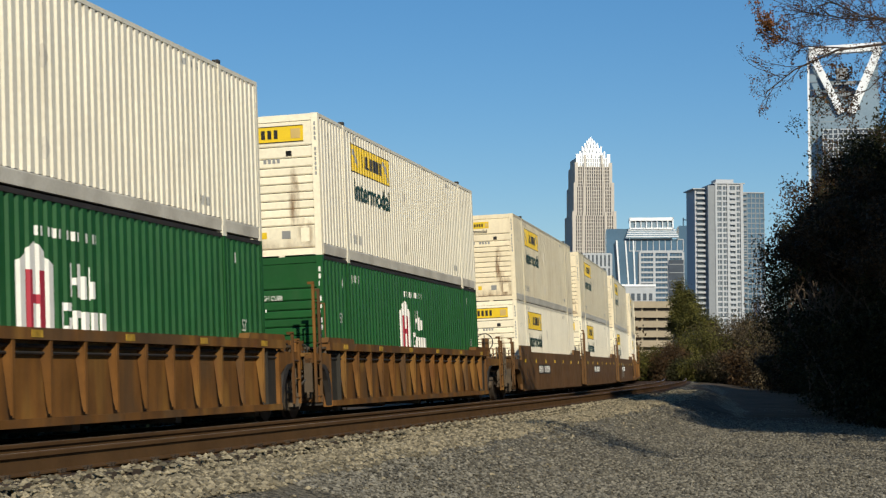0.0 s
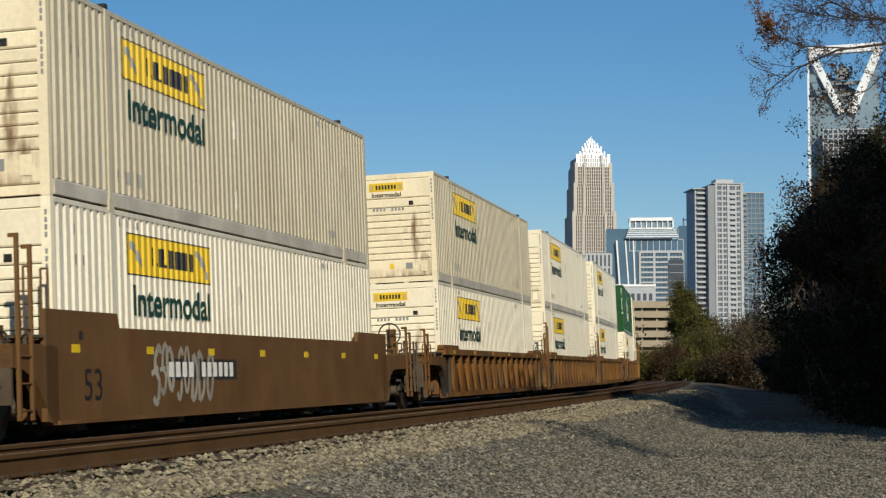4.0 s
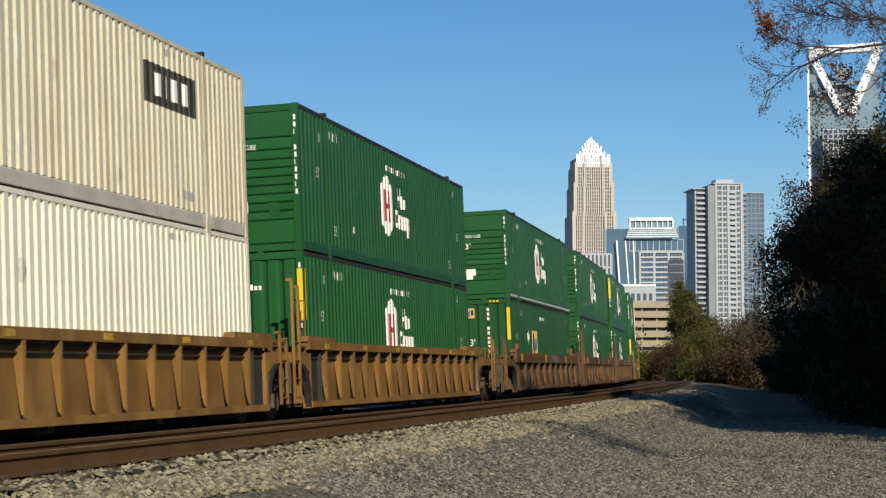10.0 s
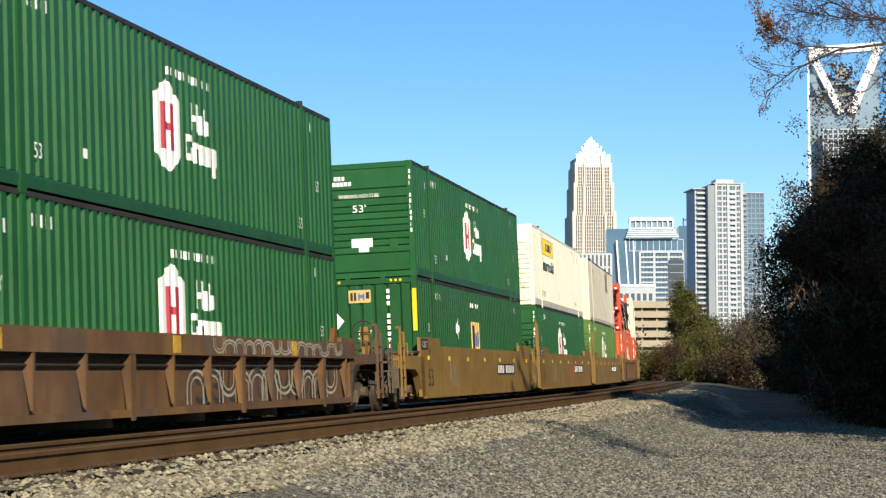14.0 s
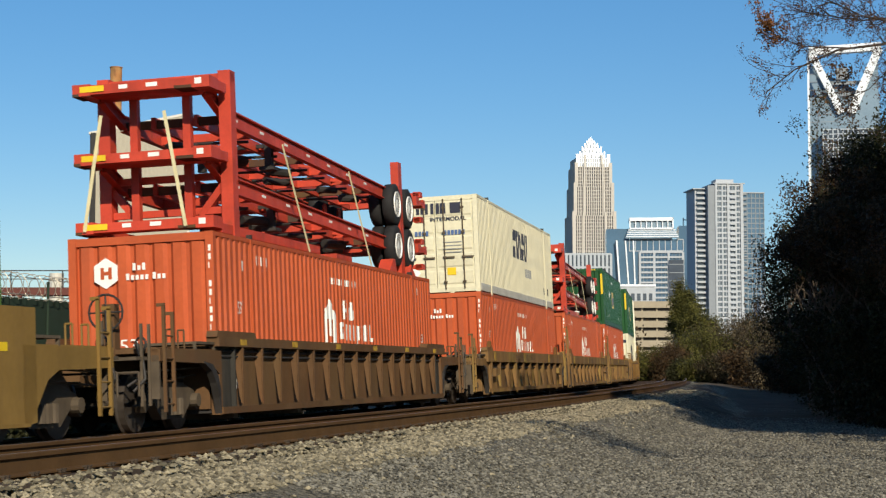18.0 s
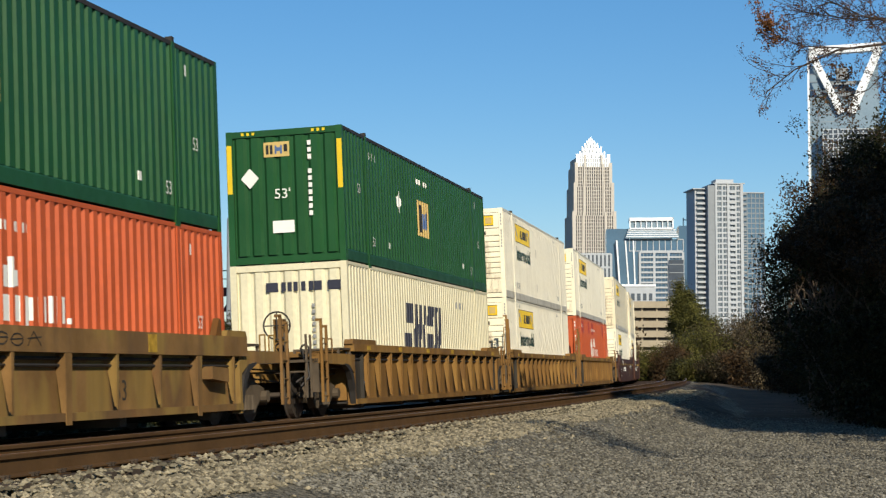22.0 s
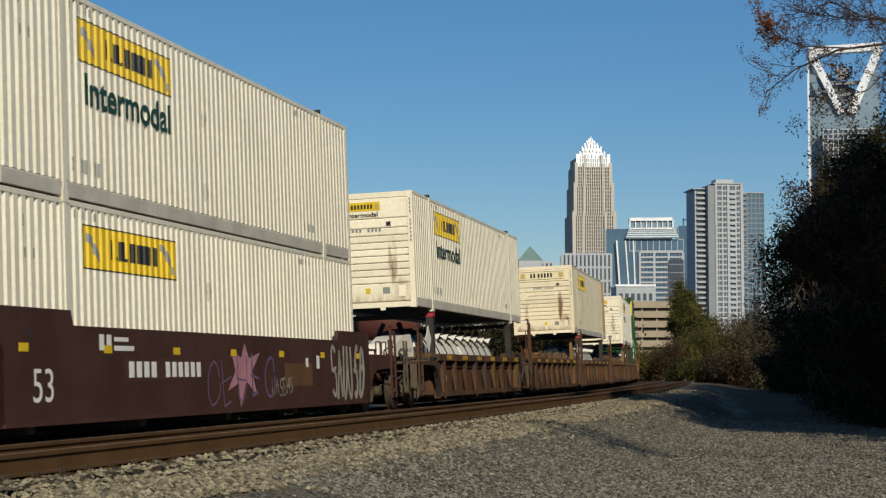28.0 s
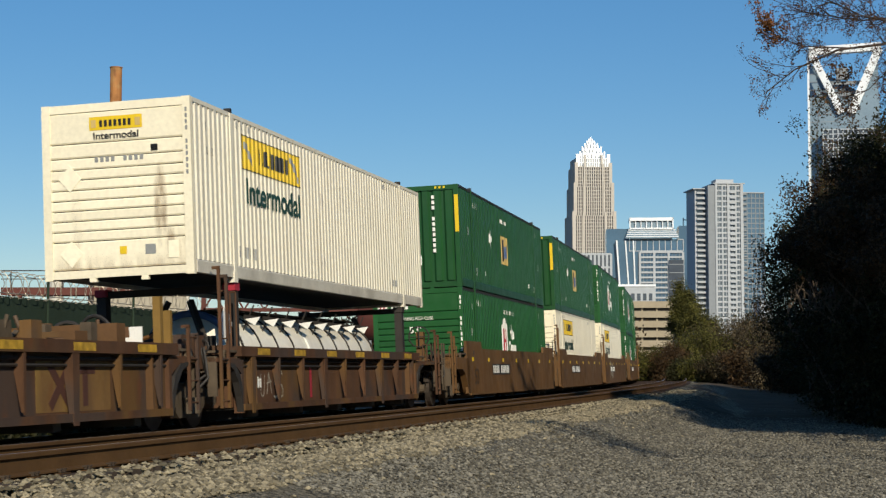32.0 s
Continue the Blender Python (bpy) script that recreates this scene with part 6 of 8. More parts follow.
gx = np.array(steps((-3000, -300, 450), (-300, -60, 30), (-60, -18, 3), (-18, 24, 0.28), (24, 60, 3), (60, 300, 30), (300, 3000, 450)))
gy = np.array(steps((-1500, -200, 260), (-200, -20, 15), (-20, 8, 2), (8, 60, 0.5), (60, 180, 1.5), (180, 400, 20), (400, 4900, 450)))
PX = np.array([on_line(s)[:2] for s in np.arange(-300, 700, 1.0)])
PH = np.array([on_line(s)[2] for s in np.arange(-300, 700, 1.0)])
XX, YY = np.meshgrid(gx, gy)
offs = np.full(XX.shape, 99.0)
for r in range(XX.shape[0]):
    d2 = (XX[r][:, None] - PX[None, :, 0]) ** 2 + (YY[r][:, None] - PX[None, :, 1]) ** 2
    k = d2.argmin(1)
    offs[r] = (XX[r] - PX[k, 0]) * np.cos(PH[k]) - (YY[r] - PX[k, 1]) * np.sin(PH[k])
    offs[r][np.sqrt(d2[np.arange(len(k)), k]) > 80] = 99.0
ZZ = np.vectorize(bed)(offs)
NX, NY = len(gx), len(gy)
ground_v = []
for r in range(NY):
    for q in range(NX):
        x, y, z = XX[r, q], YY[r, q], ZZ[r, q]
        if -25 < x < 30 and -20 < y < 200:
            z += 0.03 * noise.noise((x * 0.5, y * 0.5, 0)) + (0.02 * noise.noise((x * 2, y * 2, 3)))
            if offs[r, q] > 6.1 and y > 58:
                f = min(1.0, (y - 58) / 60)
                z += (0.05 - z) * 0.62 * f * f * (3 - 2 * f) * min(1.0, max(0.0, (40 - x) / 20))
            if offs[r, q] > 7 and y > 55:
                z += 0.10 * noise.noise((x * 0.15, y * 0.08, 9))
        ground_v.append((x, y, z))
ground_f = [(r * NX + q, r * NX + q + 1, (r + 1) * NX + q + 1, (r + 1) * NX + q) for r in range(NY - 1) for q in range(NX - 1)]


def gravel_material():
    m = bpy.data.materials.new("gravel_ground")
    m.use_nodes = True
    n, l = m.node_tree.nodes, m.node_tree.links
    b = n["Principled BSDF"]
    b.inputs["Roughness"].default_value = 0.95
    b.inputs["Specular IOR Level"].default_value = 0.2
    co = n.new("ShaderNodeTexCoord")
    cell = n.new("ShaderNodeTexVoronoi")
    cell.inputs["Scale"].default_value = 34.0
    l.new(co.outputs["Object"], cell.inputs["Vector"])
    big = n.new("ShaderNodeTexNoise")
    big.inputs["Scale"].default_value = 0.35
    big.inputs["Detail"].default_value = 5.0
    l.new(co.outputs["Object"], big.inputs["Vector"])
    r = n.new("ShaderNodeValToRGB")
    r.color_ramp.elements[0].color = (0.030, 0.028, 0.023, 1)
    r.color_ramp.elements[1].color = (0.275, 0.247, 0.192, 1)
    sep = n.new("ShaderNodeSeparateColor")
    l.new(cell.outputs["Color"], sep.inputs[0])
    l.new(sep.outputs[0], r.inputs["Fac"])
    r2 = n.new("ShaderNodeValToRGB")
    r2.color_ramp.elements[0].position, r2.color_ramp.elements[1].position = 0.35, 0.65
    r2.color_ramp.elements[0].color = (0.72, 0.70, 0.64, 1)
    r2.color_ramp.elements[1].color = (1.05, 1.04, 1.0, 1)
    l.new(big.outputs["Fac"], r2.inputs["Fac"])
    x = n.new("ShaderNodeMix")
    x.data_type, x.blend_type = "RGBA", "MULTIPLY"
    x.inputs["Factor"].default_value = 1.0
    l.new(r.outputs[0], x.inputs[6])
    l.new(r2.outputs[0], x.inputs[7])
    l.new(x.outputs[2], b.inputs["Base Color"])
    bp = n.new("ShaderNodeBump")
    bp.inputs["Strength"].default_value = 0.9
    bp.inputs["Distance"].default_value = 0.03
    l.new(cell.outputs["Distance"], bp.inputs["Height"])
    l.new(bp.outputs[0], b.inputs["Normal"])
    return m


M["gravel"] = gravel_material()
gg = Geo()
gg.v, gg.f = ground_v, ground_f
ground = solid("ground", gg, "gravel", "grey gravel ground with litter soil darkened for shade under the trees", "ground", kind="structure")
# Leaf litter soil with the shade of trees and train put into its colour.
M["shade_soil"] = paint("shade_darkened_litter_soil", (0.074, 0.054, 0.035), 0.95, vary=0.35, scale=0.7, fine=0.3, dirt=0.4, dirt_colour=(0.12, 0.105, 0.078), bump=0.5, bump_scale=14.0, spec=0.15)
ground.data.materials.append(M["shade_soil"])


def is_shade_soil(x, y, o):
    """Soil darkened for shade lies behind the line and, past the yard, under the trees; pale gravel strips in it stand
    for sunlit streaks.
    """
    if not (-60 < x < 60 and -20 < y < 400):
        return y > 20
    if o < -2.9:
        return True
    wob = 5.0 * noise.noise((x * 0.30, y * 0.06, 4)) + 2.2 * noise.noise((x * 0.9, y * 0.25, 8))
    if o > 5.6 and y > 51 + 0.35 * max(0.0, 8.0 - x) + wob:
        lane = 8.4 - 2.4 * (y - 57) / 46
        w = 0.34 + 0.5 * noise.noise((x * 0.4, y * 0.12, 2))
        far = abs(y - 127 + 0.5 * (x - 19)) < 5.0 and x > 12
        return not (54 < y < 108 and abs(o - lane) < w or far or 64 < y < 72 and abs(o - 11.5) < w)
    return False


mid = [((XX[r, q] + XX[r, q + 1]) / 2, (YY[r, q] + YY[r + 1, q]) / 2, (offs[r, q] + offs[r + 1, q + 1]) / 2) for r in range(NY - 1) for q in range(NX - 1)]
ground.data.polygons.foreach_set("material_index", [1 if is_shade_soil(*m) else 0 for m in mid])

# Stones: joined into a few large meshes, thickest where the camera stands near.
M["stone"] = paint("loose_ballast", (0.190, 0.163, 0.108), 0.9, vary=0.3, scale=9.0, fine=0.2)
M["stone_rust"] = paint("rust_stained_ballast", (0.085, 0.052, 0.034), 0.95, vary=0.3, scale=9.0, fine=0.2)
M["stone_grey"] = paint("loose_gravel", (0.145, 0.134, 0.106), 0.9, vary=0.3, scale=9.0, fine=0.2)
for key in ("stone", "stone_grey", "stone_rust"):
    nt = M[key].node_tree
    geo_n = nt.nodes.new("ShaderNodeNewGeometry")
    mr = nt.nodes.new("ShaderNodeMapRange")
    mr.inputs["To Min"].default_value, mr.inputs["To Max"].default_value = 0.33, 1.70
    nt.links.new(geo_n.outputs["Random Per Island"], mr.inputs["Value"])
    mx = nt.nodes.new("ShaderNodeMix")
    mx.data_type, mx.blend_type = "RGBA", "MULTIPLY"
    mx.inputs["Factor"].default_value = 1.0
    bs = nt.nodes["Principled BSDF"]
    src = bs.inputs["Base Color"].links[0].from_socket
    nt.links.new(src, mx.inputs[6])
    nt.links.new(mr.outputs[0], mx.inputs[7])
    nt.links.new(mx.outputs[2], bs.inputs["Base Color"])

OCT = np.array([(1, 0, 0), (-1, 0, 0), (0, 1, 0), (0, -1, 0), (0, 0, 1), (0, 0, -1), (.6, .6, .55), (-.6, .6, .5), (.6, -.6, .5), (-.6, -.6, .55)], float)
OCT_F = [(0, 6, 8), (0, 2, 6), (2, 7, 6), (1, 7, 2), (1, 9, 7), (1, 3, 9), (3, 8, 9), (0, 8, 3), (4, 6, 7), (4, 8, 6), (4, 9, 8), (4, 7, 9)]


def stones(name, mat, label, spots, size, seed):
    rng = np.random.default_rng(seed)
    n = len(spots)
    v = OCT[None] * rng.uniform(0.65, 1.15, (n, len(OCT), 3))
    ang = rng.uniform(0, 6.283, n)
    ca, sa = np.cos(ang)[:, None], np.sin(ang)[:, None]
    sc = size * rng.uniform(0.55, 1.35, (n, 1))
    x = (v[:, :, 0] * ca - v[:, :, 1] * sa) * sc
    y = (v[:, :, 0] * sa + v[:, :, 1] * ca) * sc
    z = v[:, :, 2] * sc * 0.8
    P = np.stack([x, y, z], -1) + np.array(spots)[:, None, :]
    F = np.array(OCT_F)[None] + (np.arange(n) * len(OCT))[:, None, None]
    me = bpy.data.meshes.new(name)
    me.from_pydata(P.reshape(-1, 3).tolist(), [], F.reshape(-1, 3).tolist())
    me.materials.append(M[mat])
    ob = new(name, me)
    return tagged(ob, label, "gravel", kind="stuff")


def side_place(s, o):
    x, y, h = on_line(s)
    return x + o * math.cos(h), y - o * math.sin(h)


rng = np.random.default_rng(5)
spots = []
while len(spots) < 42000:
    s = 10 + 70 * rng.random() ** 1.7
    o = 5.46 + 0.05 * math.sin(s * 2.3) + (rng.random() * 1.2 if rng.random() < 0.93 else abs(rng.normal(0, 0.9)))
    x, y = side_place(s, o)
    spots.append((x, y, bed(o) + rng.uniform(-0.012, 0.022) + (0.05 * rng.random() if o < 5.62 else 0.0)))
# Heaped in the cribs between the sleepers' ends.
for k in range(110):
    for i in range(48):
        o = 5.16 + 0.34 * rng.random()
        x, y = side_place(8.25 + 0.5 * k + rng.uniform(-0.15, 0.15), o)
        spots.append((x, y, 5.43 * math.sin(CANT) - 0.15 + 0.06 * rng.random()))
stones("ballast", "stone", "pale angular ballast stones along the track", spots, 0.034, 1)
spots = []
for k in range(9000):
    s = 10 + 70 * rng.random() ** 1.3
    o = rng.uniform(-2.4, 5.2)
    x, y = side_place(s, o)
    spots.append((x, y, bed(o) - 0.01 + rng.uniform(-0.015, 0.01)))
stones("stained_ballast", "stone_rust", "rust-stained ballast between the rails", spots, 0.026, 4)
spots = []
while len(spots) < 62000:
    y = 15.5 + 51 * rng.random() ** 1.6
    x = rng.uniform(-0.27, 0.27) * y
    j = int(np.argmin((PX[:, 0] - x) ** 2 + (PX[:, 1] - y) ** 2))
    o = (x - PX[j, 0]) * math.cos(PH[j]) - (y - PX[j, 1]) * math.sin(PH[j])
    if o > 6.1 + 0.6 * rng.random() and (y < 50 or rng.random() < 0.35):
        spots.append((x, y, bed(o) + rng.uniform(-0.010, 0.016)))
stones("gravel", "stone_grey", "loose grey gravel on the ground", spots, 0.026, 2)

# The rust-stained bed under both tracks, its colour darkened for the shade beneath the train.
g = Geo()
lats = (-2.6, -1.2, 0.0, 1.2, 2.4, 3.6, 4.8, 5.2)
for i in range(56):
    s = 0 + 4.0 * i
    for o in lats:
        x, y = side_place(s, o)
        g.v.append((x, y, bed(o) + (0.035 if o < 4.5 else 0.018)))
for i in range(55):
    for j in range(len(lats) - 1):
        a = i * len(lats) + j
        g.f.append((a, a + 1, a + 1 + len(lats), a + len(lats)))
M["shaded_rust_bed"] = paint("shade_darkened_rust_bed", (0.060, 0.038, 0.026), 0.95, vary=0.35, scale=3.0, fine=0.35, bump=0.6, bump_scale=30.0, spec=0.15)
solid("roadbed", g, "shaded_rust_bed", "rust-brown stained ballast bed under the rails", "railway bed", kind="structure")


def rail_run(name, off, z, s0, s1, step, label):
    """A flat-bottomed rail swept along the track."""
    prof = [(-0.076, 0.0), (0.076, 0.0), (0.076, 0.012), (0.014, 0.03), (0.009, 0.135), (0.036, 0.148), (0.037, 0.178), (0.030, 0.188), (-0.030, 0.188), (-0.037, 0.178), (-0.036, 0.148), (-0.009, 0.135), (-0.014, 0.03), (-0.076, 0.012)]
    g = Geo()
    n = int((s1 - s0) / step)
    k = len(prof)
    for i in range(n + 1):
        m = track_pose(s0 + i * step, off, z)
        g.v += [tuple(m @ Vector((p, 0, q))) for p, q in prof]
    for i in range(n):
        for j in range(k):
            a, b = i * k + j, i * k + (j + 1) % k
            g.f.append((a, b, b + k, a + k))
    ob = solid(name, g, "rail", label, "rail", kind="structure")
    ob.data.materials.append(M["railtop"])
    for p in ob.data.polygons:
        if p.index % k == 7:
            p.material_index = 1
    return ob


for nm, off, z in (("rail_1", -0.755, -0.188), ("rail_2", 0.755, -0.188), ("rail_3", NEAR - 0.755, -0.074), ("rail_4", NEAR + 0.755, -0.074)):
    rail_run(nm, off, z, -60, 260, 4.0, "rusty brown steel rail" if z < -0.1 else "rusty brown steel rail of the empty near track")

# Sleepers of the near track, with plates and spikes along the rail that faces the camera.
sl = Geo().box(-1.28, -0.11, -0.17, 1.28, 0.11, 0.0).mesh("sleeper", M["tie"])
pl = Geo().box(-0.13, -0.09, 0.0, 0.13, 0.09, 0.010).mesh("tie_plate", M["rail"])
sp = Geo().box(0.080, -0.050, 0.0, 0.104, -0.026, 0.020).box(0.080, 0.026, 0.0, 0.104, 0.050, 0.020).box(0.064, -0.056, 0.018, 0.110, -0.020, 0.032).box(0.064, 0.020, 0.018, 0.110, 0.056, 0.032).mesh("spike", M["tie"])
bedding = thing("track_bed", "timber sleepers half buried in pale ballast", "railway track", kind="structure")
for k in range(125):
    m = track_pose(8 + 0.5 * k, NEAR, -0.094)
    ob = new("sleeper", sl)
    ob.parent = bedding
    ob.matrix_basis = m @ pose(0.02 * math.sin(k * 7.1), 0, 0, 0, 0, 0.8 * math.sin(k * 3.3))
    if k < 60:
        q = new("tie_plate", pl)
        q.parent = bedding
        q.matrix_basis = m @ Matrix.Translation((0.755, 0, 0.001))
        q = new("spike", sp)
        q.parent = bedding
        q.matrix_basis = m @ Matrix.Translation((0.755, 0, 0.016))
for k in range(30):
    ob = new("sleeper", sl)
    ob.parent = bedding
    ob.matrix_basis = track_pose(12 + 0.55 * k, 0, -0.19)


# ---- the city behind ----
M["stone_tower"] = paint("pale_granite", (0.50, 0.47, 0.425), 0.7, vary=0.06, scale=0.02, lot=0.03)
M["crown"] = paint("bright_metal_crown", (0.78, 0.81, 0.84), 0.35, metal=0.2, vary=0.04, scale=0.05, lot=0.02)
M["glass_dark"] = paint("dark_glazing", (0.065, 0.078, 0.098), 0.15, vary=0.2, scale=0.1, spec=0.8, lot=0.05)
M["glass_blue"] = paint("blue_glazing", (0.07, 0.13, 0.20), 0.12, vary=0.15, scale=0.05, spec=0.9, lot=0.05)
M["glass_pale"] = paint("pale_blue_glazing", (0.20, 0.27, 0.33), 0.15, vary=0.12, scale=0.05, spec=0.9, lot=0.05)
M["concrete"] = paint("pale_concrete", (0.40, 0.43, 0.465), 0.7, vary=0.05, scale=0.05, lot=0.03)
M["concrete_grey"] = paint("grey_concrete", (0.225, 0.25, 0.275), 0.7, vary=0.06, scale=0.05, lot=0.03)
M["deck"] = paint("cream_concrete", (0.335, 0.285, 0.205), 0.8, vary=0.06, scale=0.2, lot=0.03)
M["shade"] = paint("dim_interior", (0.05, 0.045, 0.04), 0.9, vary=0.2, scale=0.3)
M["glass_condo"] = paint("grey_blue_glazing", (0.095, 0.120, 0.145), 0.2, vary=0.25, scale=0.25, spec=0.8, lot=0.05)
M["glass_tower"] = paint("bronze_glazing", (0.032, 0.030, 0.032), 0.2, vary=0.2, scale=0.1, spec=0.6, lot=0.05)
M["copper"] = paint("green_copper_roof", (0.16, 0.26, 0.24), 0.6, vary=0.1, scale=0.1)


def grid(root, w, y, z0, z1, nx, nz, pier, band, mat, proud=0.4, name="facade_grid", x0=None):
    """Piers and floor bands that stand proud of the glass on a face towards -y."""
    x0 = -w / 2 if x0 is None else x0
    g = Geo()
    for i in range(nx + 1):
        x = x0 + w * i / nx
        g.box(x - pier / 2, y - proud, z0, x + pier / 2, y + 0.1, z1)
    for k in range(nz + 1):
        z = z0 + (z1 - z0) * k / nz
        g.box(x0, y - proud * 0.8, z - band / 2, x0 + w, y + 0.1, z + band / 2)
    return tagged(part(name, g, mat, root), kind="stuff")


def turned_about(ob, x, y, deg):
    ob.matrix_basis = pose(x, y, 0, 0, 0, deg)
    return ob


def crowned_tower():
    t = thing("office_tower", "tall pale stone office tower with a bright spiked crown", "skyscraper")
    tiers = [(24.6, -2, 175), (22.6, 175, 208), (20.8, 208, 231), (18.9, 231, 241)]
    for i, (r, z0, z1) in enumerate(tiers):
        part("tier", Geo().box(-r, -r, z0, r, r, z1), "glass_tower" if i < 3 else "concrete", t)
        n = int(r * 2 / 2.5)
        lo = max(z0, 90)
        nz = max(2, round((z1 - lo) / 4.1))
        grid(t, 2 * r, -r, lo, z1, n, nz, 1.15, 0.85, "stone_tower" if i < 3 else "crown", 0.7)
        g = Geo()
        for k in range(n + 1):
            y = -r + 2 * r * k / n
            g.box(-r - 0.8, y - 0.68, lo, -r + 0.1, y + 0.68, z1)
        for k in range(nz + 1):
            z = lo + (z1 - lo) * k / nz
            g.box(-r - 0.6, -r, z - 0.75, -r + 0.1, r, z + 0.75)
        tagged(part("facade_grid", g, "stone_tower", t), kind="stuff")
        # Broad bay in the middle of the front, and pale strips at its sides.
        for sx in (-1, 1):
            part("bay_pier", Geo().box(sx * r * 0.51 - 1.0, -r - 2.2, lo, sx * r * 0.51 + 1.0, -r, z1 + 4), "stone_tower", t)
            part("corner_pier", Geo().box(sx * (r - 1) - 1.8, -r - 1, lo, sx * (r - 1) + 1.8, -r + 3, z1 + 5), "stone_tower" if i < 3 else "crown", t)
    for k, (r, z0, z1) in enumerate([(17.4, 235, 244), (14.2, 241, 250), (10.8, 247, 256), (7.2, 252, 260), (4.2, 257, 263.5)]):
        cr = part("crown_tier", Geo().box(-r * 0.9, -r * 0.9, z0, r * 0.9, r * 0.9, z1 - 2), "crown", t)
        n = 9 - k
        for i in range(n):
            x = -r + 2 * r * i / max(1, n - 1)
            part("crown_spike", Geo().box(x - 0.8, -r - 0.5, z0 - 9, x + 0.8, -r + 1.2, z1 + 4 * (1 - abs(x / r))), "crown", cr)
    return turned_about(t, 169.6, 2010, 6)


def glass_block():
    t = thing("office_building", "blue glass office building with a white roof frame", "office building")
    part("left_wing", Geo().box(-39, 4, -2, -22, 40, 106), "glass_blue", t)
    part("body", Geo().slab([(-25, -2), (19, -2), (18, 97), (-31.8, 97)], "y", 0, 30), "glass_blue", t)
    part("right_wing", Geo().box(15, 2, -2, 28, 30, 108), "glass_blue", t)
    part("roof_frame", Geo().box(-22, -1, 111.6, 11, 20, 114).box(-22, -1, 105.4, 11, 20, 106.4).box(-22, -1, 105, -21, 1, 114).box(10, -1, 105, 11, 1, 114), "crown", t)
    for k in range(7):
        part("roof_post", Geo().box(-17.6 + 4.0 * k, -0.8, 106, -16.9 + 4.0 * k, 0.4, 112), "crown", t)
    part("plant_room", Geo().box(-21, 1, 96, 10, 20, 111), "glass_pale", t)
    part("sunshade", Geo().add([(-25, -3.5, 98.2), (15, -3.5, 98.2), (12, 1, 105.2), (-22.5, 1, 105.2), (-25, -3.5, 98.8), (15, -3.5, 98.8), (12, 1, 105.8), (-22.5, 1, 105.8)], [(3, 2, 1, 0), (4, 5, 6, 7), (0, 1, 5, 4), (1, 2, 6, 5), (2, 3, 7, 6), (3, 0, 4, 7)]), "glass_pale", t)
    for k in range(4):
        part("shade_louvre", Geo().box(-24.6 + 0.6 * k, -3.4 + 1.1 * k, 99.3 + 1.7 * k, 14.5 - 0.7 * k, -3.2 + 1.1 * k, 99.9 + 1.7 * k), "crown", t)
    part("edge_fin", Geo().beam((-25.5, -0.5, 0), (-31.5, -0.5, 97), 0.9, 1.2).beam((-20.5, -0.5, 30), (-25, -0.5, 97), 0.7, 1.0).beam((-17, -0.5, 30), (-19, -0.5, 97), 0.5, 1.0), "crown", t)
    grid(t, 32, -1, 20, 88, 3, 18, 1.7, 1.35, "concrete", 1.0, x0=-14.3)
    grid(t, 32, -1, 20, 88, 12, 1, 0.3, 0.3, "concrete_grey", 0.5, "mullions", x0=-14.3)
    part("grid_backing", Geo().box(-14.3, -0.9, 0, 18, 0.2, 88), "glass_blue", t)
    grid(t, 40, -0.3, 89, 97.5, 9, 1, 0.6, 0.6, "concrete", 0.4, "curtain_wall", x0=-22)
    # Dark slab that stands for the shadow on the front's lower right.
    part("shaded_front", Geo().box(7, -3.5, 0, 18, -2.4, 82), "glass_dark", t)
    g = Geo()
    for k in range(13):
        g.box(7, -3.8, 4 + 6.2 * k, 18, -3.4, 4.6 + 6.2 * k)
    tagged(part("floor_bands", g, "concrete_grey", t), kind="stuff")
    part("roof_mast", Geo().box(18, 3, 108, 19, 4, 114).box(25, 3, 108, 26, 4, 113).box(18, 3, 112, 26, 4, 113), "glass_blue", t)
    return turned_about(t, 161.5, 1306.5, -4)


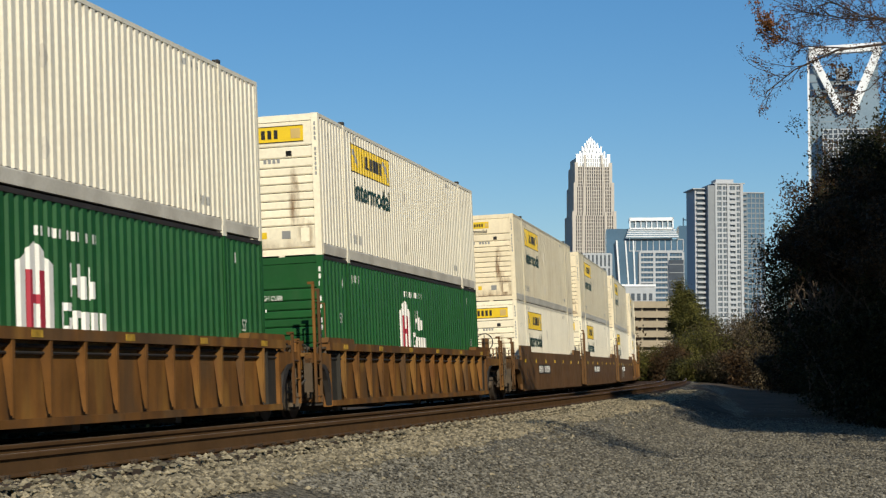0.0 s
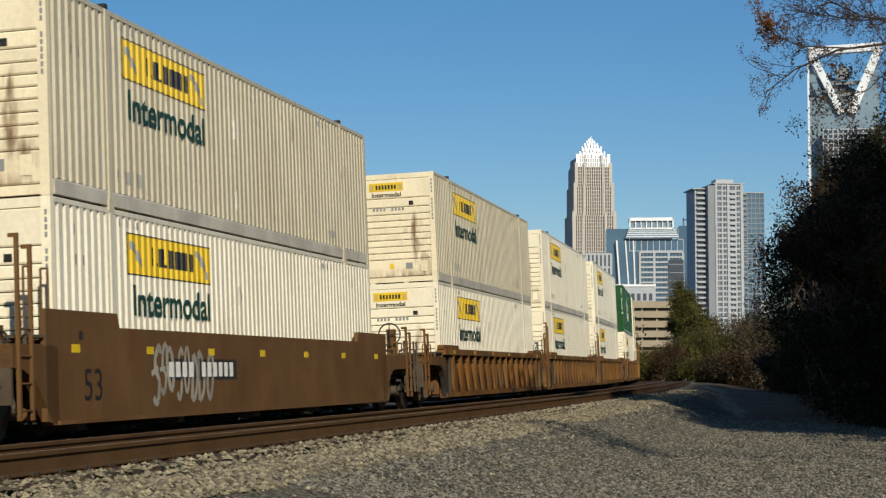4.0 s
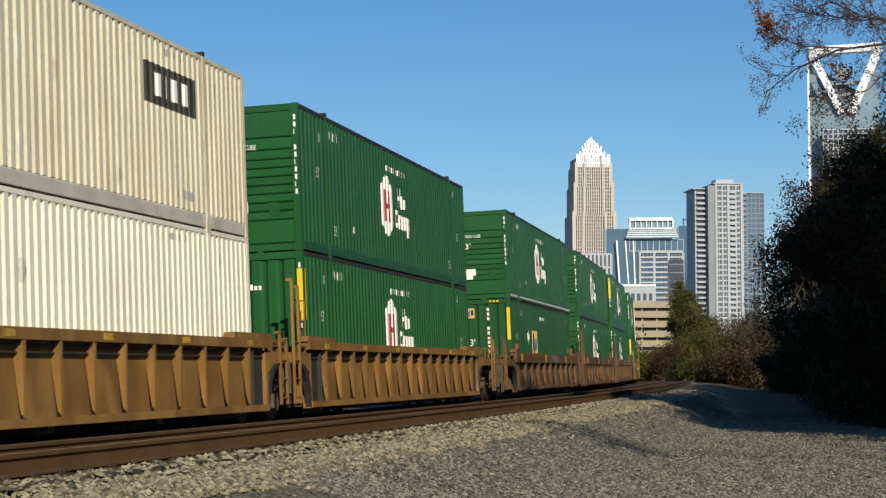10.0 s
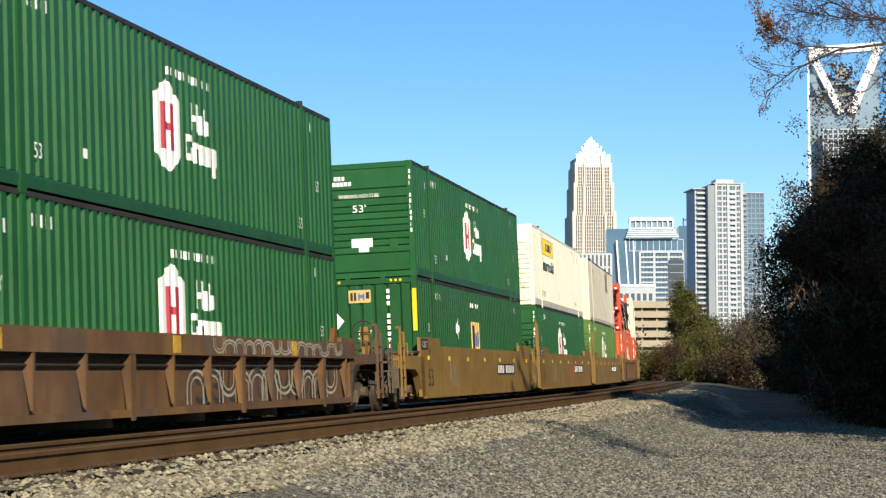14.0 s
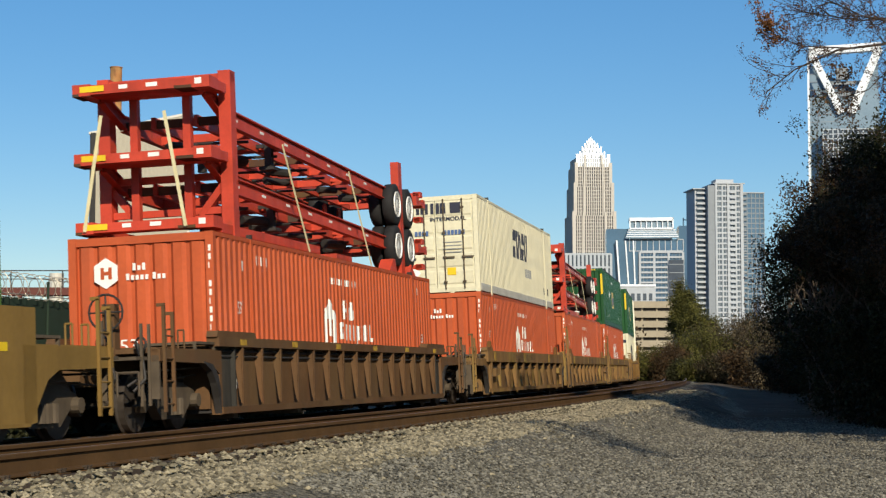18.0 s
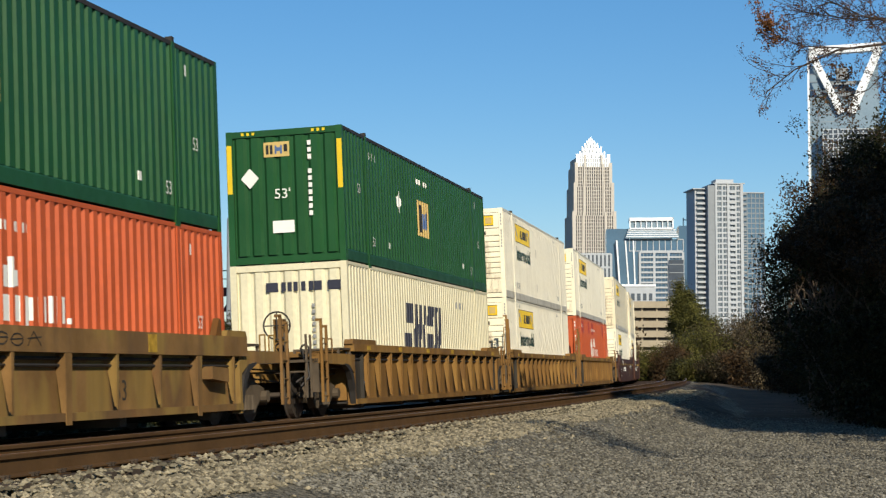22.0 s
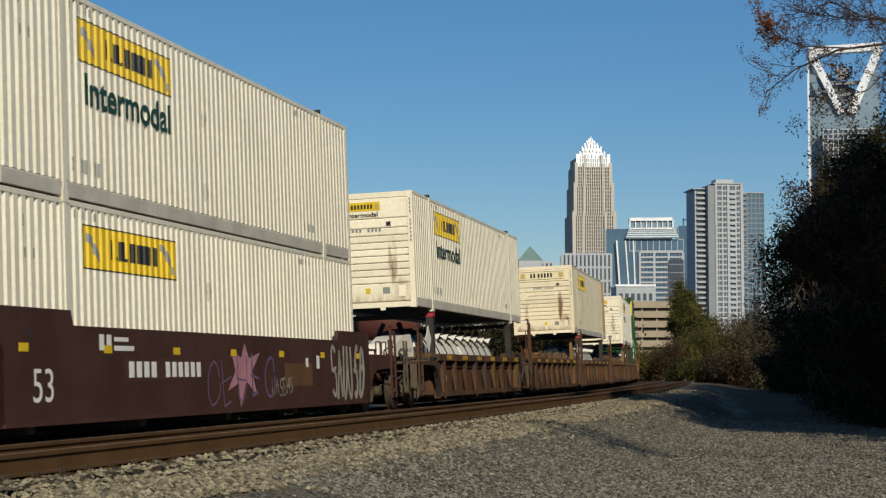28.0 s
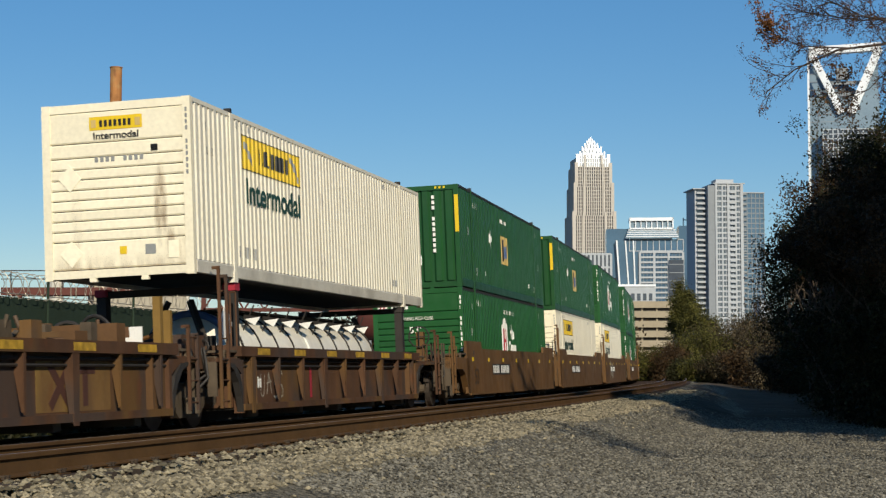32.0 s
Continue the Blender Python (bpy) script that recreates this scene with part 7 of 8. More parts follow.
def condo():
    t = thing("apartment_tower", "tall white and glass apartment tower with balconies", "apartment tower")
    part("middle", Geo().box(-10.9, 0, -2, 5.0, 24, 107.3), "glass_condo", t)
    part("blind_wall", Geo().box(-15.3, -0.2, -2, -10.9, 8, 106.4), "concrete_grey", t)
    part("left_wing", Geo().box(-21.5, 6, -2, -10.9, 26, 104.6), "concrete", t)
    part("right_wing", Geo().box(5.0, 8, -2, 20.0, 28, 103), "glass_blue", t)
    part("roof_slab", Geo().box(-23.0, 4.5, 104.6, -10.5, 27, 105.2).box(-12.2, -1.2, 107.3, 6.2, 25, 107.9).box(5, 7.4, 103, 20.5, 28, 103.5), "concrete", t)
    part("lift_house", Geo().box(-9, 6, 107.9, 1.5, 16, 110.6), "concrete", t)
    grid(t, 15.9, 0, 18, 106.5, 4, 29, 0.8, 0.95, "concrete", 0.5, x0=-10.9)
    grid(t, 15.9, 0, 18, 106.5, 8, 1, 0.22, 0.3, "concrete", 0.3, "mullions", x0=-10.9)
    part("white_pier", Geo().box(3.6, -1.0, 10, 5.2, 2, 107.3).box(-4.2, -0.9, 10, -3.2, 0.5, 107.3).box(-11.2, -0.9, 10, -10.0, 0.5, 107.3), "concrete", t)
    for k in range(30):
        z = 14 + 3.03 * k
        b = part("balcony", Geo().box(-20.6, 4.0, z, -15.5, 6.1, z + 0.35).box(-20.6, 4.0, z + 0.35, -15.5, 4.12, z + 1.15), "concrete", t)
        part("balcony", Geo().box(-2.6, -1.5, z, 0.6, 0.1, z + 0.3).box(-2.6, -1.5, z + 0.3, 0.6, -1.4, z + 1.0), "concrete", t)
        part("balcony", Geo().box(6.6, 6.8, z, 9.4, 8.1, z + 0.3).box(6.6, 6.8, z + 0.3, 9.4, 6.9, z + 1.0), "concrete_grey", t)
    g = Geo()
    for k in range(30):
        g.box(-20.4, 5.85, 14.5 + 3.03 * k, -15.7, 6.02, 16.7 + 3.03 * k).box(-14.6, 5.85, 15 + 3.03 * k, -13.0, 6.02, 16.7 + 3.03 * k)
    tagged(part("recess_glass", g, "glass_dark", t), kind="stuff")
    grid(t, 15, 8, 18, 103, 6, 29, 0.4, 0.6, "concrete_grey", 0.3, "curtain_wall", x0=5.0)
    return turned_about(t, 167.6, 1005, 6)


def parking_deck():
    t = thing("parking_deck", "cream concrete parking deck with open levels", "parking garage")
    # Solid dark box whose colour gives the shade inside the open levels.
    part("core", Geo().box(-5.8, 1.0, -2, 5.0, 30, 16.0), "shade", t)
    for k in range(8):
        z = -1 + 2.25 * k
        part("parapet", Geo().box(-6 - 0.02 * k, 0, z + 0.25, 5.2 - 0.15 * (7 - k), 30, z + 1.75), "deck", t)
    for k in range(4):
        x = -5.6 + k * 3.4
        part("column", Geo().box(x - 0.2, 0.75, -2, x + 0.2, 1.05, 16), "deck", t)
    return turned_about(t, 48.0, 402, 0)


def low_white():
    t = thing("low_building", "small white building above the parking deck", "building")
    part("wall", Geo().box(-6, 0, -1, 5, 16, 24.6), "concrete", t)
    for k in range(6):
        part("window", Geo().box(-5.2 + 1.7 * k, -0.12, 20.6, -4.2 + 1.7 * k, 0.05, 22.6), "glass_dark", t)
    part("cornice", Geo().box(-6.3, -0.3, 24.6, 5.3, 16.3, 25.2), "crown", t)
    return turned_about(t, 55.8, 502.5, 0)


def frame_tower():
    t = thing("office_tower", "glass skyscraper with a bright triangular frame at its top", "skyscraper")
    part("body", Geo().box(0, 0, -2, 60, 60, 236), "glass_pale", t)
    part("upper_glass", Geo().slab([(0, 236), (60, 236), (60, 275), (30, 215), (22, 214), (1, 272)], "y", 20, 40), "glass_pale", t)
    part("left_edge", Geo().box(-0.6, -0.6, 0, 1.2, 1.5, 277), "crown", t)
    part("triangle_frame", Geo().beam((1, -1, 276), (62, -1, 278), 7, 7, (0, 1, 0)).beam((3, -1.5, 274), (28, -1.5, 221), 6, 6, (0, 1, 0)).beam((36, -1.5, 221), (60, -1.5, 276), 7, 6, (0, 1, 0)), "crown", t)
    part("inner_frame", Geo().box(18, 10, 238, 48, 14, 241).box(16, 10, 248, 50, 14, 251).box(26, 10, 226, 40, 14, 229).box(24, 6, 252, 34, 12, 262), "concrete_grey", t)
    part("lower_block", Geo().box(12, -18, -2, 62, -4, 205), "glass_dark", t)
    grid(t, 50, -18, 150, 205, 12, 14, 0.9, 0.8, "concrete", 0.5, x0=12)
    g = Geo()
    for k in range(30):
        g.box(0, -0.3, 60 + 7 * k, 28, 0.05, 60.5 + 7 * k)
    tagged(part("banding", g, "concrete_grey", t), kind="stuff")
    return turned_about(t, 317, 1507.5, -12)


def plain_block(name, label, x, y, w, d, h, nx, nz):
    t = thing(name, label, "building")
    part("body", Geo().box(-w / 2, 0, -2, w / 2, d, h), "glass_dark", t)
    grid(t, w, 0, h * 0.2, h, nx, nz, 1.2, 1.0, "concrete", 0.5)
    return turned_about(t, x, y, 0)


crowned_tower()
glass_block()
condo()
parking_deck()
low_white()
frame_tower()
plain_block("apartment_block", "pale apartment block with regular windows", 74, 900, 25, 20, 60.0, 12, 7)
plain_block("low_office", "pale low office block under the skyline", 48, 905, 18, 20, 56, 8, 10)
dome = thing("pyramid_roof_building", "building with a green pyramid roof", "building")
part("wall", Geo().box(-6, 0, -2, 6, 12, 56), "concrete", dome)
part("roof", Geo().add([(-6.5, 0, 56), (6.5, 0, 56), (6.5, 12, 56), (-6.5, 12, 56), (0, 6, 64)], [(0, 1, 4), (1, 2, 4), (2, 3, 4), (3, 0, 4), (3, 2, 1, 0)]), "copper", dome)
turned_about(dome, 44.6, 890, 0)
wh = thing("white_building", "small white building among the trees", "building")
part("wall", Geo().box(-1.7, 0, -1, 1.7, 10, 18.4), "concrete", wh)
part("roof", Geo().box(-1.9, -0.4, 18.4, 1.9, 10.4, 18.9), "concrete_grey", wh)
turned_about(wh, 85, 460, 0)

# ---- works behind the train ----
M["sheet"] = paint("beige_sheet_metal", (0.40, 0.36, 0.28), 0.6, vary=0.04, scale=0.4, dirt=0.2, dirt_colour=(0.28, 0.25, 0.19), streak=True)
M["trim"] = paint("white_trim", (0.66, 0.63, 0.56), 0.6, vary=0.04, scale=1.0)
M["rusty_stack"] = paint("rusty_stack", (0.34, 0.15, 0.05), 0.8, vary=0.3, scale=1.2, rust=0.5, dirt=0.5, dirt_colour=(0.42, 0.34, 0.16))
M["fence_green"] = paint("green_fence_fabric", (0.022, 0.040, 0.026), 0.85, vary=0.12, scale=0.8)
M["wire"] = paint("razor_wire", (0.42, 0.37, 0.30), 0.5, metal=0.5, vary=0.1, scale=5.0)
M["red_steel"] = paint("faded_red_steel", (0.105, 0.034, 0.026), 0.7, vary=0.15, scale=1.0, dirt=0.4, dirt_colour=(0.12, 0.05, 0.04))

silo = thing("plant_building", "tall windowless beige metal plant building with white trim", "industrial building")
part("front_wall", Geo().slab([(-22.0, -1), (-16.05, -1), (-16.05, 17.05), (-22.0, 15.85)], "y", 110, 110.4), "sheet", silo)
part("side_wall", Geo().slab([(110.4, -1), (120, -1), (120, 15.8), (110.4, 15.8)], "x", -22.4, -22.0), "concrete_grey", silo)
part("back_wall", Geo().box(-22.0, 119.6, -1, -17.6, 120, 15.7), "sheet", silo)
part("end_wall", Geo().add([(-16.05, 110.4, -1), (-17.6, 119.6, -1), (-17.6, 119.6, 15.7), (-16.05, 110.4, 17.0), (-16.35, 110.4, -1), (-17.9, 119.6, -1), (-17.9, 119.6, 15.7), (-16.35, 110.4, 17.0)], [(0, 1, 2, 3), (7, 6, 5, 4), (0, 4, 5, 1), (3, 2, 6, 7), (0, 3, 7, 4), (1, 5, 6, 2)]), "sheet", silo)
part("roof", Geo().add([(-22.4, 110, 15.80), (-16.0, 110, 17.08), (-17.6, 120, 16.76), (-22.4, 120, 15.80), (-22.4, 110, 15.95), (-16.0, 110, 17.23), (-17.6, 120, 16.91), (-22.4, 120, 15.95)],
                       [(3, 2, 1, 0), (4, 5, 6, 7), (0, 1, 5, 4), (1, 2, 6, 5), (2, 3, 7, 6), (3, 0, 4, 7)]), "trim", silo)
part("edge_trim", Geo().box(-16.12, 109.9, -1, -15.95, 110.0, 17.1), "trim", silo)
part("corner_trim", Geo().box(-22.25, 109.9, -1, -21.92, 110.0, 15.9), "dark", silo)
g = Geo()
for k in range(24):
    g.box(-21.8 + 0.24 * k, 109.985, -1, -21.77 + 0.24 * k, 110.0, 15.7)
tagged(part("wall_seams", g, "sheet", silo), kind="stuff")
stack = thing("chimney_stack", "rust-streaked metal chimney stack on a cone base", "chimney")
part("cone", Geo().rod((-21.85, 116, 15.6), (-21.85, 116, 17.4), 0.62, 16, 0.40), "grey_rail", stack)
part("pipe", Geo().rod((-21.85, 116, 17.3), (-21.85, 116, 21.1), 0.40, 16), "rusty_stack", stack)
part("rim", Geo().ring((-21.85, 116, 21.1), (0, 0, 1), 0.40, 0.04, 16, 5), "rusty_stack", stack)

fence = thing("security_fence", "green fabric fence topped with coiled razor wire", "fence", kind="structure")
FENCE_O = -6.0
FENCE_N = 7
for k in range(FENCE_N):
    m0, m1 = track_pose(14 + 5 * k, FENCE_O), track_pose(19 + 5 * k, FENCE_O)
    a, b = m0.translation, m1.translation
    g = Geo().add([(a.x, a.y, -0.5), (b.x, b.y, -0.5), (b.x, b.y, 2.55), (a.x, a.y, 2.55), (a.x - .03, a.y, -0.5), (b.x - .03, b.y, -0.5), (b.x - .03, b.y, 2.55), (a.x - .03, a.y, 2.55)],
                  [(0, 1, 2, 3), (7, 6, 5, 4), (0, 4, 5, 1), (3, 2, 6, 7)])
    part("fence_panel", g, "fence_green", fence)
    part("post", Geo().rod((a.x + 0.04, a.y, -0.5), (a.x + 0.04, a.y, 2.95), 0.03, 8), "fence_green", fence)
    n = 12
    w = Geo()
    for i in range(n):
        p = a.lerp(b, (i + 0.5) / n)
        d = (b - a).normalized()
        w.ring((p.x, p.y, 2.80), (d.x + 0.25 * (-1) ** i, d.y, 0.3), 0.30, 0.009, 14, 4)
    w.rod((a.x, a.y, 2.62), (b.x, b.y, 2.62), 0.012, 5).rod((a.x, a.y, 3.0), (b.x, b.y, 3.0), 0.010, 5)
    tagged(part("wire_coil", w, "wire", fence), kind="stuff")

bridge = thing("pipe_bridge", "faded red steel walkway with a railing", "walkway")
part("girder", Geo().box(-24, 95.0, 5.0, -3, 95.2, 5.35).box(-24, 96.6, 5.0, -3, 96.8, 5.35), "red_steel", bridge)
part("walkway_deck", Geo().box(-24, 95.0, 5.35, -3, 96.8, 5.42), "red_steel", bridge)
part("lower_chord", Geo().box(-13, 95.0, 4.1, -3, 95.2, 4.3), "red_steel", bridge)
for k in range(8):
    part("railing_post", Geo().box(-23.5 + 2.8 * k, 95.0, 5.4, -23.44 + 2.8 * k, 95.06, 6.35), "dark", bridge)
part("handrail", Geo().box(-24, 95.0, 6.3, -3, 95.05, 6.36).box(-24, 95.0, 5.85, -3, 95.04, 5.90), "dark", bridge)
for k in range(9):
    x = -13 + 1.1 * k
    part("truss_bar", Geo().beam((x, 95.1, 4.2), (x + 0.55, 95.1, 5.1), 0.08, 0.08).beam((x + 0.55, 95.1, 5.1), (x + 1.1, 95.1, 4.2), 0.08, 0.08), "red_steel", bridge)
for x in (-23, -13, -4):
    part("leg", Geo().box(x - 0.12, 95.0, -0.6, x + 0.12, 95.25, 5.0), "red_steel", bridge)
part("stair_rail", Geo().beam((-17.6, 94.8, 5.4), (-15.9, 94.8, 6.5), 0.08, 0.14).box(-15.95, 94.75, 5.4, -15.8, 94.85, 6.6), "trim", bridge)
vent = thing("roof_vent", "galvanised vent pipe above the fence line", "vent pipe")
part("pipe", Geo().rod((-24.3, 110, -0.6), (-24.3, 110, 7.0), 0.45, 14), "grey_rail", vent)
col = thing("pipe_column", "grey steel pipe column of the plant", "pipe")
part("pipe", Geo().rod((-11.5, 94, -0.6), (-11.5, 94, 9.1), 0.13, 10), "concrete_grey", col)
tow = thing("process_tower", "pale process tower with a railed top", "industrial tower")
part("body", Geo().box(-3.8, 100, -0.6, -3.15, 100.8, 8.6), "concrete", tow)
for k in range(4):
    part("platform", Geo().box(-3.95, 99.85, 5.8 + 0.95 * k, -3.0, 100.9, 5.88 + 0.95 * k), "concrete_grey", tow)
part("top_rail", Geo().box(-3.9, 99.9, 9.0, -3.05, 99.95, 9.06).box(-3.9, 99.9, 8.6, -3.86, 99.95, 9.06).box(-3.09, 99.9, 8.6, -3.05, 99.95, 9.06), "dark", tow)
rt = thing("storage_tank", "faded red storage tank at the works", "storage tank")
part("shell", Geo().turned([(-1.7, 0.3), (-1.5, 1.2), (1.5, 1.2), (1.7, 0.3)], (-2.9, 93.5, 3.6), (1, 0, 0), 24), "red_steel", rt, smooth=True)
part("saddle", Geo().box(-4.2, 93.0, -0.6, -3.8, 94.0, 2.6).box(-2.0, 93.0, -0.6, -1.6, 94.0, 2.6), "concrete_grey", rt)


# ---- trees and bushes ----
def leaf_material(name, dark, light, rough=0.6):
    m = bpy.data.materials.new(name)
    m.use_nodes = True
    n, l = m.node_tree.nodes, m.node_tree.links
    b = n["Principled BSDF"]
    b.inputs["Roughness"].default_value = rough
    b.inputs["Specular IOR Level"].default_value = 0.12
    g = n.new("ShaderNodeNewGeometry")
    r = n.new("ShaderNodeValToRGB")
    r.color_ramp.elements[0].color, r.color_ramp.elements[1].color = rgb(dark), rgb(light)
    l.new(g.outputs["Random Per Island"], r.inputs["Fac"])
    # Sprays of leaves differ in tone as well as single leaves.
    co = n.new("ShaderNodeTexCoord")
    t = n.new("ShaderNodeTexNoise")
    t.inputs["Scale"].default_value, t.inputs["Detail"].default_value = 0.9, 3.0
    l.new(co.outputs["Object"], t.inputs["Vector"])
    mr = n.new("ShaderNodeMapRange")
    mr.inputs["From Min"].default_value, mr.inputs["From Max"].default_value = 0.32, 0.68
    mr.inputs["To Min"].default_value, mr.inputs["To Max"].default_value = 0.40, 1.5
    l.new(t.outputs["Fac"], mr.inputs["Value"])
    x = n.new("ShaderNodeMix")
    x.data_type, x.blend_type = "RGBA", "MULTIPLY"
    x.inputs["Factor"].default_value = 1.0
    l.new(r.outputs[0], x.inputs[6])
    l.new(mr.outputs[0], x.inputs[7])
    l.new(x.outputs[2], b.inputs["Base Color"])
    return m


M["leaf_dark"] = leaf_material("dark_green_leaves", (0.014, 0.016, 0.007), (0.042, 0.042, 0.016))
M["leaf_olive"] = leaf_material("olive_leaves", (0.026, 0.029, 0.008), (0.115, 0.108, 0.028))
M["leaf_brown"] = leaf_material("autumn_brown_leaves", (0.022, 0.014, 0.010), (0.13, 0.060, 0.025))
M["leaf_rust"] = leaf_material("rust_orange_leaves", (0.06, 0.026, 0.010), (0.26, 0.105, 0.030))
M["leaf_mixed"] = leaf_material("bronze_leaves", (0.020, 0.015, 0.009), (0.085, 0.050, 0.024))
M["leaf_dusty"] = leaf_material("dry_grey_brown_leaves", (0.026, 0.021, 0.013), (0.105, 0.082, 0.047))
M["bark"] = paint("grey_brown_bark", (0.10, 0.075, 0.055), 0.9, vary=0.3, scale=4.0, bump=0.4)


def limbs(g, p, d, length, r, depth, rnd, tips, droop=0.0):
    """Grows a limb from p along d and branches on."""
    n = 3
    for i in range(n):
        q = p + d * (length / n)
        g.rod(p, q, r * (1 - 0.22 * i), 6, r * (1 - 0.22 * (i + 1)))
        p = q
        d = (d + Vector((rnd.uniform(-.25, .25), rnd.uniform(-.25, .25), rnd.uniform(-.18, .22) - droop))).normalized()
        if depth <= 1:
            tips.append(p.copy())
    if depth > 0:
        for k in range(rnd.choice((2, 3))):
            e = (d + Vector((rnd.uniform(-.9, .9), rnd.uniform(-.9, .9), rnd.uniform(-.35, .6) - droop))).normalized()
            limbs(g, p, e, length * rnd.uniform(0.55, 0.8), r * 0.5, depth - 1, rnd, tips, droop)
    else:
        tips.append(p.copy())


def leaves(tips, per, spread, size, rng):
    T = np.array([tuple(t) for t in tips])
    n = len(T) * per
    c = np.repeat(T, per, 0) + rng.normal(0, spread, (n, 3))
    a = rng.normal(0, 1, (n, 3))
    a /= np.linalg.norm(a, axis=1)[:, None]
    b = np.cross(a, rng.normal(0, 1, (n, 3)))
    b /= np.linalg.norm(b, axis=1)[:, None]
    s = size * rng.uniform(0.6, 1.3, (n, 1))
    V = np.stack([c - a * s, c + b * s * 0.5, c + a * s, c - b * s * 0.5], 1).reshape(-1, 3)
    F = (np.arange(n) * 4)[:, None] + np.arange(4)[None]
    g = Geo()
    g.v, g.f = V.tolist(), F.tolist()
    return g


def tree(name, label, x, y, z, height, seed, mat, per, size, trunk=0.28, depth=3, spread=0.5, lean=(0, 0), low=0.25, wide=0.7, category="tree", group="trees beside the railway", edge=None, squeeze=1.0):
    rnd = random.Random(seed)
    rng_ = np.random.default_rng(seed)
    root = thing(name, label, category, group)
    root.matrix_basis = pose(x, y, z)
    g = Geo()
    tips = []
    base = Vector((0, 0, 0))
    top = Vector((lean[0], lean[1], height * low))
    stem = Geo().rod(base, top, trunk, 9, trunk * 0.75)
    k = 5 if depth > 2 else 4
    for i in range(k):
        a = 2 * math.pi * (i + rnd.random() * 0.6) / k
        limbs(g, top + Vector((0, 0, rnd.uniform(-0.2, 0.1) * height * low)), Vector((math.cos(a) * wide + lean[0] * 0.1, math.sin(a) * wide + lean[1] * 0.1, rnd.uniform(0.4, 1.1))).normalized(), height * 0.30, trunk * 0.5, depth - 1, rnd, tips)
    limbs(g, top, Vector((lean[0] * 0.05, lean[1] * 0.05, 1)).normalized(), height * 0.36, trunk * 0.6, depth - 1, rnd, tips)
    if squeeze != 1.0:
        g.v = [(p[0] * squeeze, p[1] * squeeze, p[2]) for p in g.v]
        tips = [Vector((p.x * squeeze, p.y * squeeze, p.z)) for p in tips]
    if edge:
        # The side towards the yard is cut back, and thinner higher up.
        ok = [x + p[0] > (edge + 0.008 + (0.010 if p[2] > 5.4 else 0.0)) * (y + p[1]) for p in g.v]
        g.f = [f for f in g.f if all(ok[i] for i in f)]
        tips = [p for p in tips if x + p.x > (edge + (0.010 if p.z > 5.4 else 0.0)) * (y + p.y) + rnd.uniform(-0.5, 0.5)
                and (p.z < 5.4 or x + p.x > (edge + 0.026) * (y + p.y) or rnd.random() < 0.38)]
    part("trunk", stem, "bark", root)
    tagged(part("branchwork", g, "bark", root), kind="stuff")
    tagged(part("crown", leaves(tips, per, spread, size, rng_), mat, root), kind="stuff")
    return root


def bush(label, x, y, z, w, h, seed, mat, n, size):
    rng_ = np.random.default_rng(seed)
    rnd = random.Random(seed)
    root = thing("bush", label, "bush", "bushes at the bend")
    root.matrix_basis = pose(x, y, z)
    g = Geo()
    tips = []
    for i in range(7):
        a = rnd.uniform(0, 6.28)
        limbs(g, Vector((rnd.uniform(-.3, .3) * w, rnd.uniform(-.3, .3) * w, 0)), Vector((math.cos(a) * 0.4, math.sin(a) * 0.4, 1)).normalized(), h * 0.5, 0.05, 1, rnd, tips)
    tagged(part("brushwood", g, "bark", root), kind="stuff")
    m = max(1, n // len(tips))
    extra = [Vector((rnd.uniform(-.5, .5) * w, rnd.uniform(-.5, .5) * w, rnd.uniform(0.05, 0.75) * h * (0.6 + 0.4 * rnd.random()))) for _ in range(len(tips))]
    tagged(part("foliage", leaves(tips + extra, m, 0.085 * h, size, rng_), mat, root), kind="stuff")
    return root


GZ = -0.55
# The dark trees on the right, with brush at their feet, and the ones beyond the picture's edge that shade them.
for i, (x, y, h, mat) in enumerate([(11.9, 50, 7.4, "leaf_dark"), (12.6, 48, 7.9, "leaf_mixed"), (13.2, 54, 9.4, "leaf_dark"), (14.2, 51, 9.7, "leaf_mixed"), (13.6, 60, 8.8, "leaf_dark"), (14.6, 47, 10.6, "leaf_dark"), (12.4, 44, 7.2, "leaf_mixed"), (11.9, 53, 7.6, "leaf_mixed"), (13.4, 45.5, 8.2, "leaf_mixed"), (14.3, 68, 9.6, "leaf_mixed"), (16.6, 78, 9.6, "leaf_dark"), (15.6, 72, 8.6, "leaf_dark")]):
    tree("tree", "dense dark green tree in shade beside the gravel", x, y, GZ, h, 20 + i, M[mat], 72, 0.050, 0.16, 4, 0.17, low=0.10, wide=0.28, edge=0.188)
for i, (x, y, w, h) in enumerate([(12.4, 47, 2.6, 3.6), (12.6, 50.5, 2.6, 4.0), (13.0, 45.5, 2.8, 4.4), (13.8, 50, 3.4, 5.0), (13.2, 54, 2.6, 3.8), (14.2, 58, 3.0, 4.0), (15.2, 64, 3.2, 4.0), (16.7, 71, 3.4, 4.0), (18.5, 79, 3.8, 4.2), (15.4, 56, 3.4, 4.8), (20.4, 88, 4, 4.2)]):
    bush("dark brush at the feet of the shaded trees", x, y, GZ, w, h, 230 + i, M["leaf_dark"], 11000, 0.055)
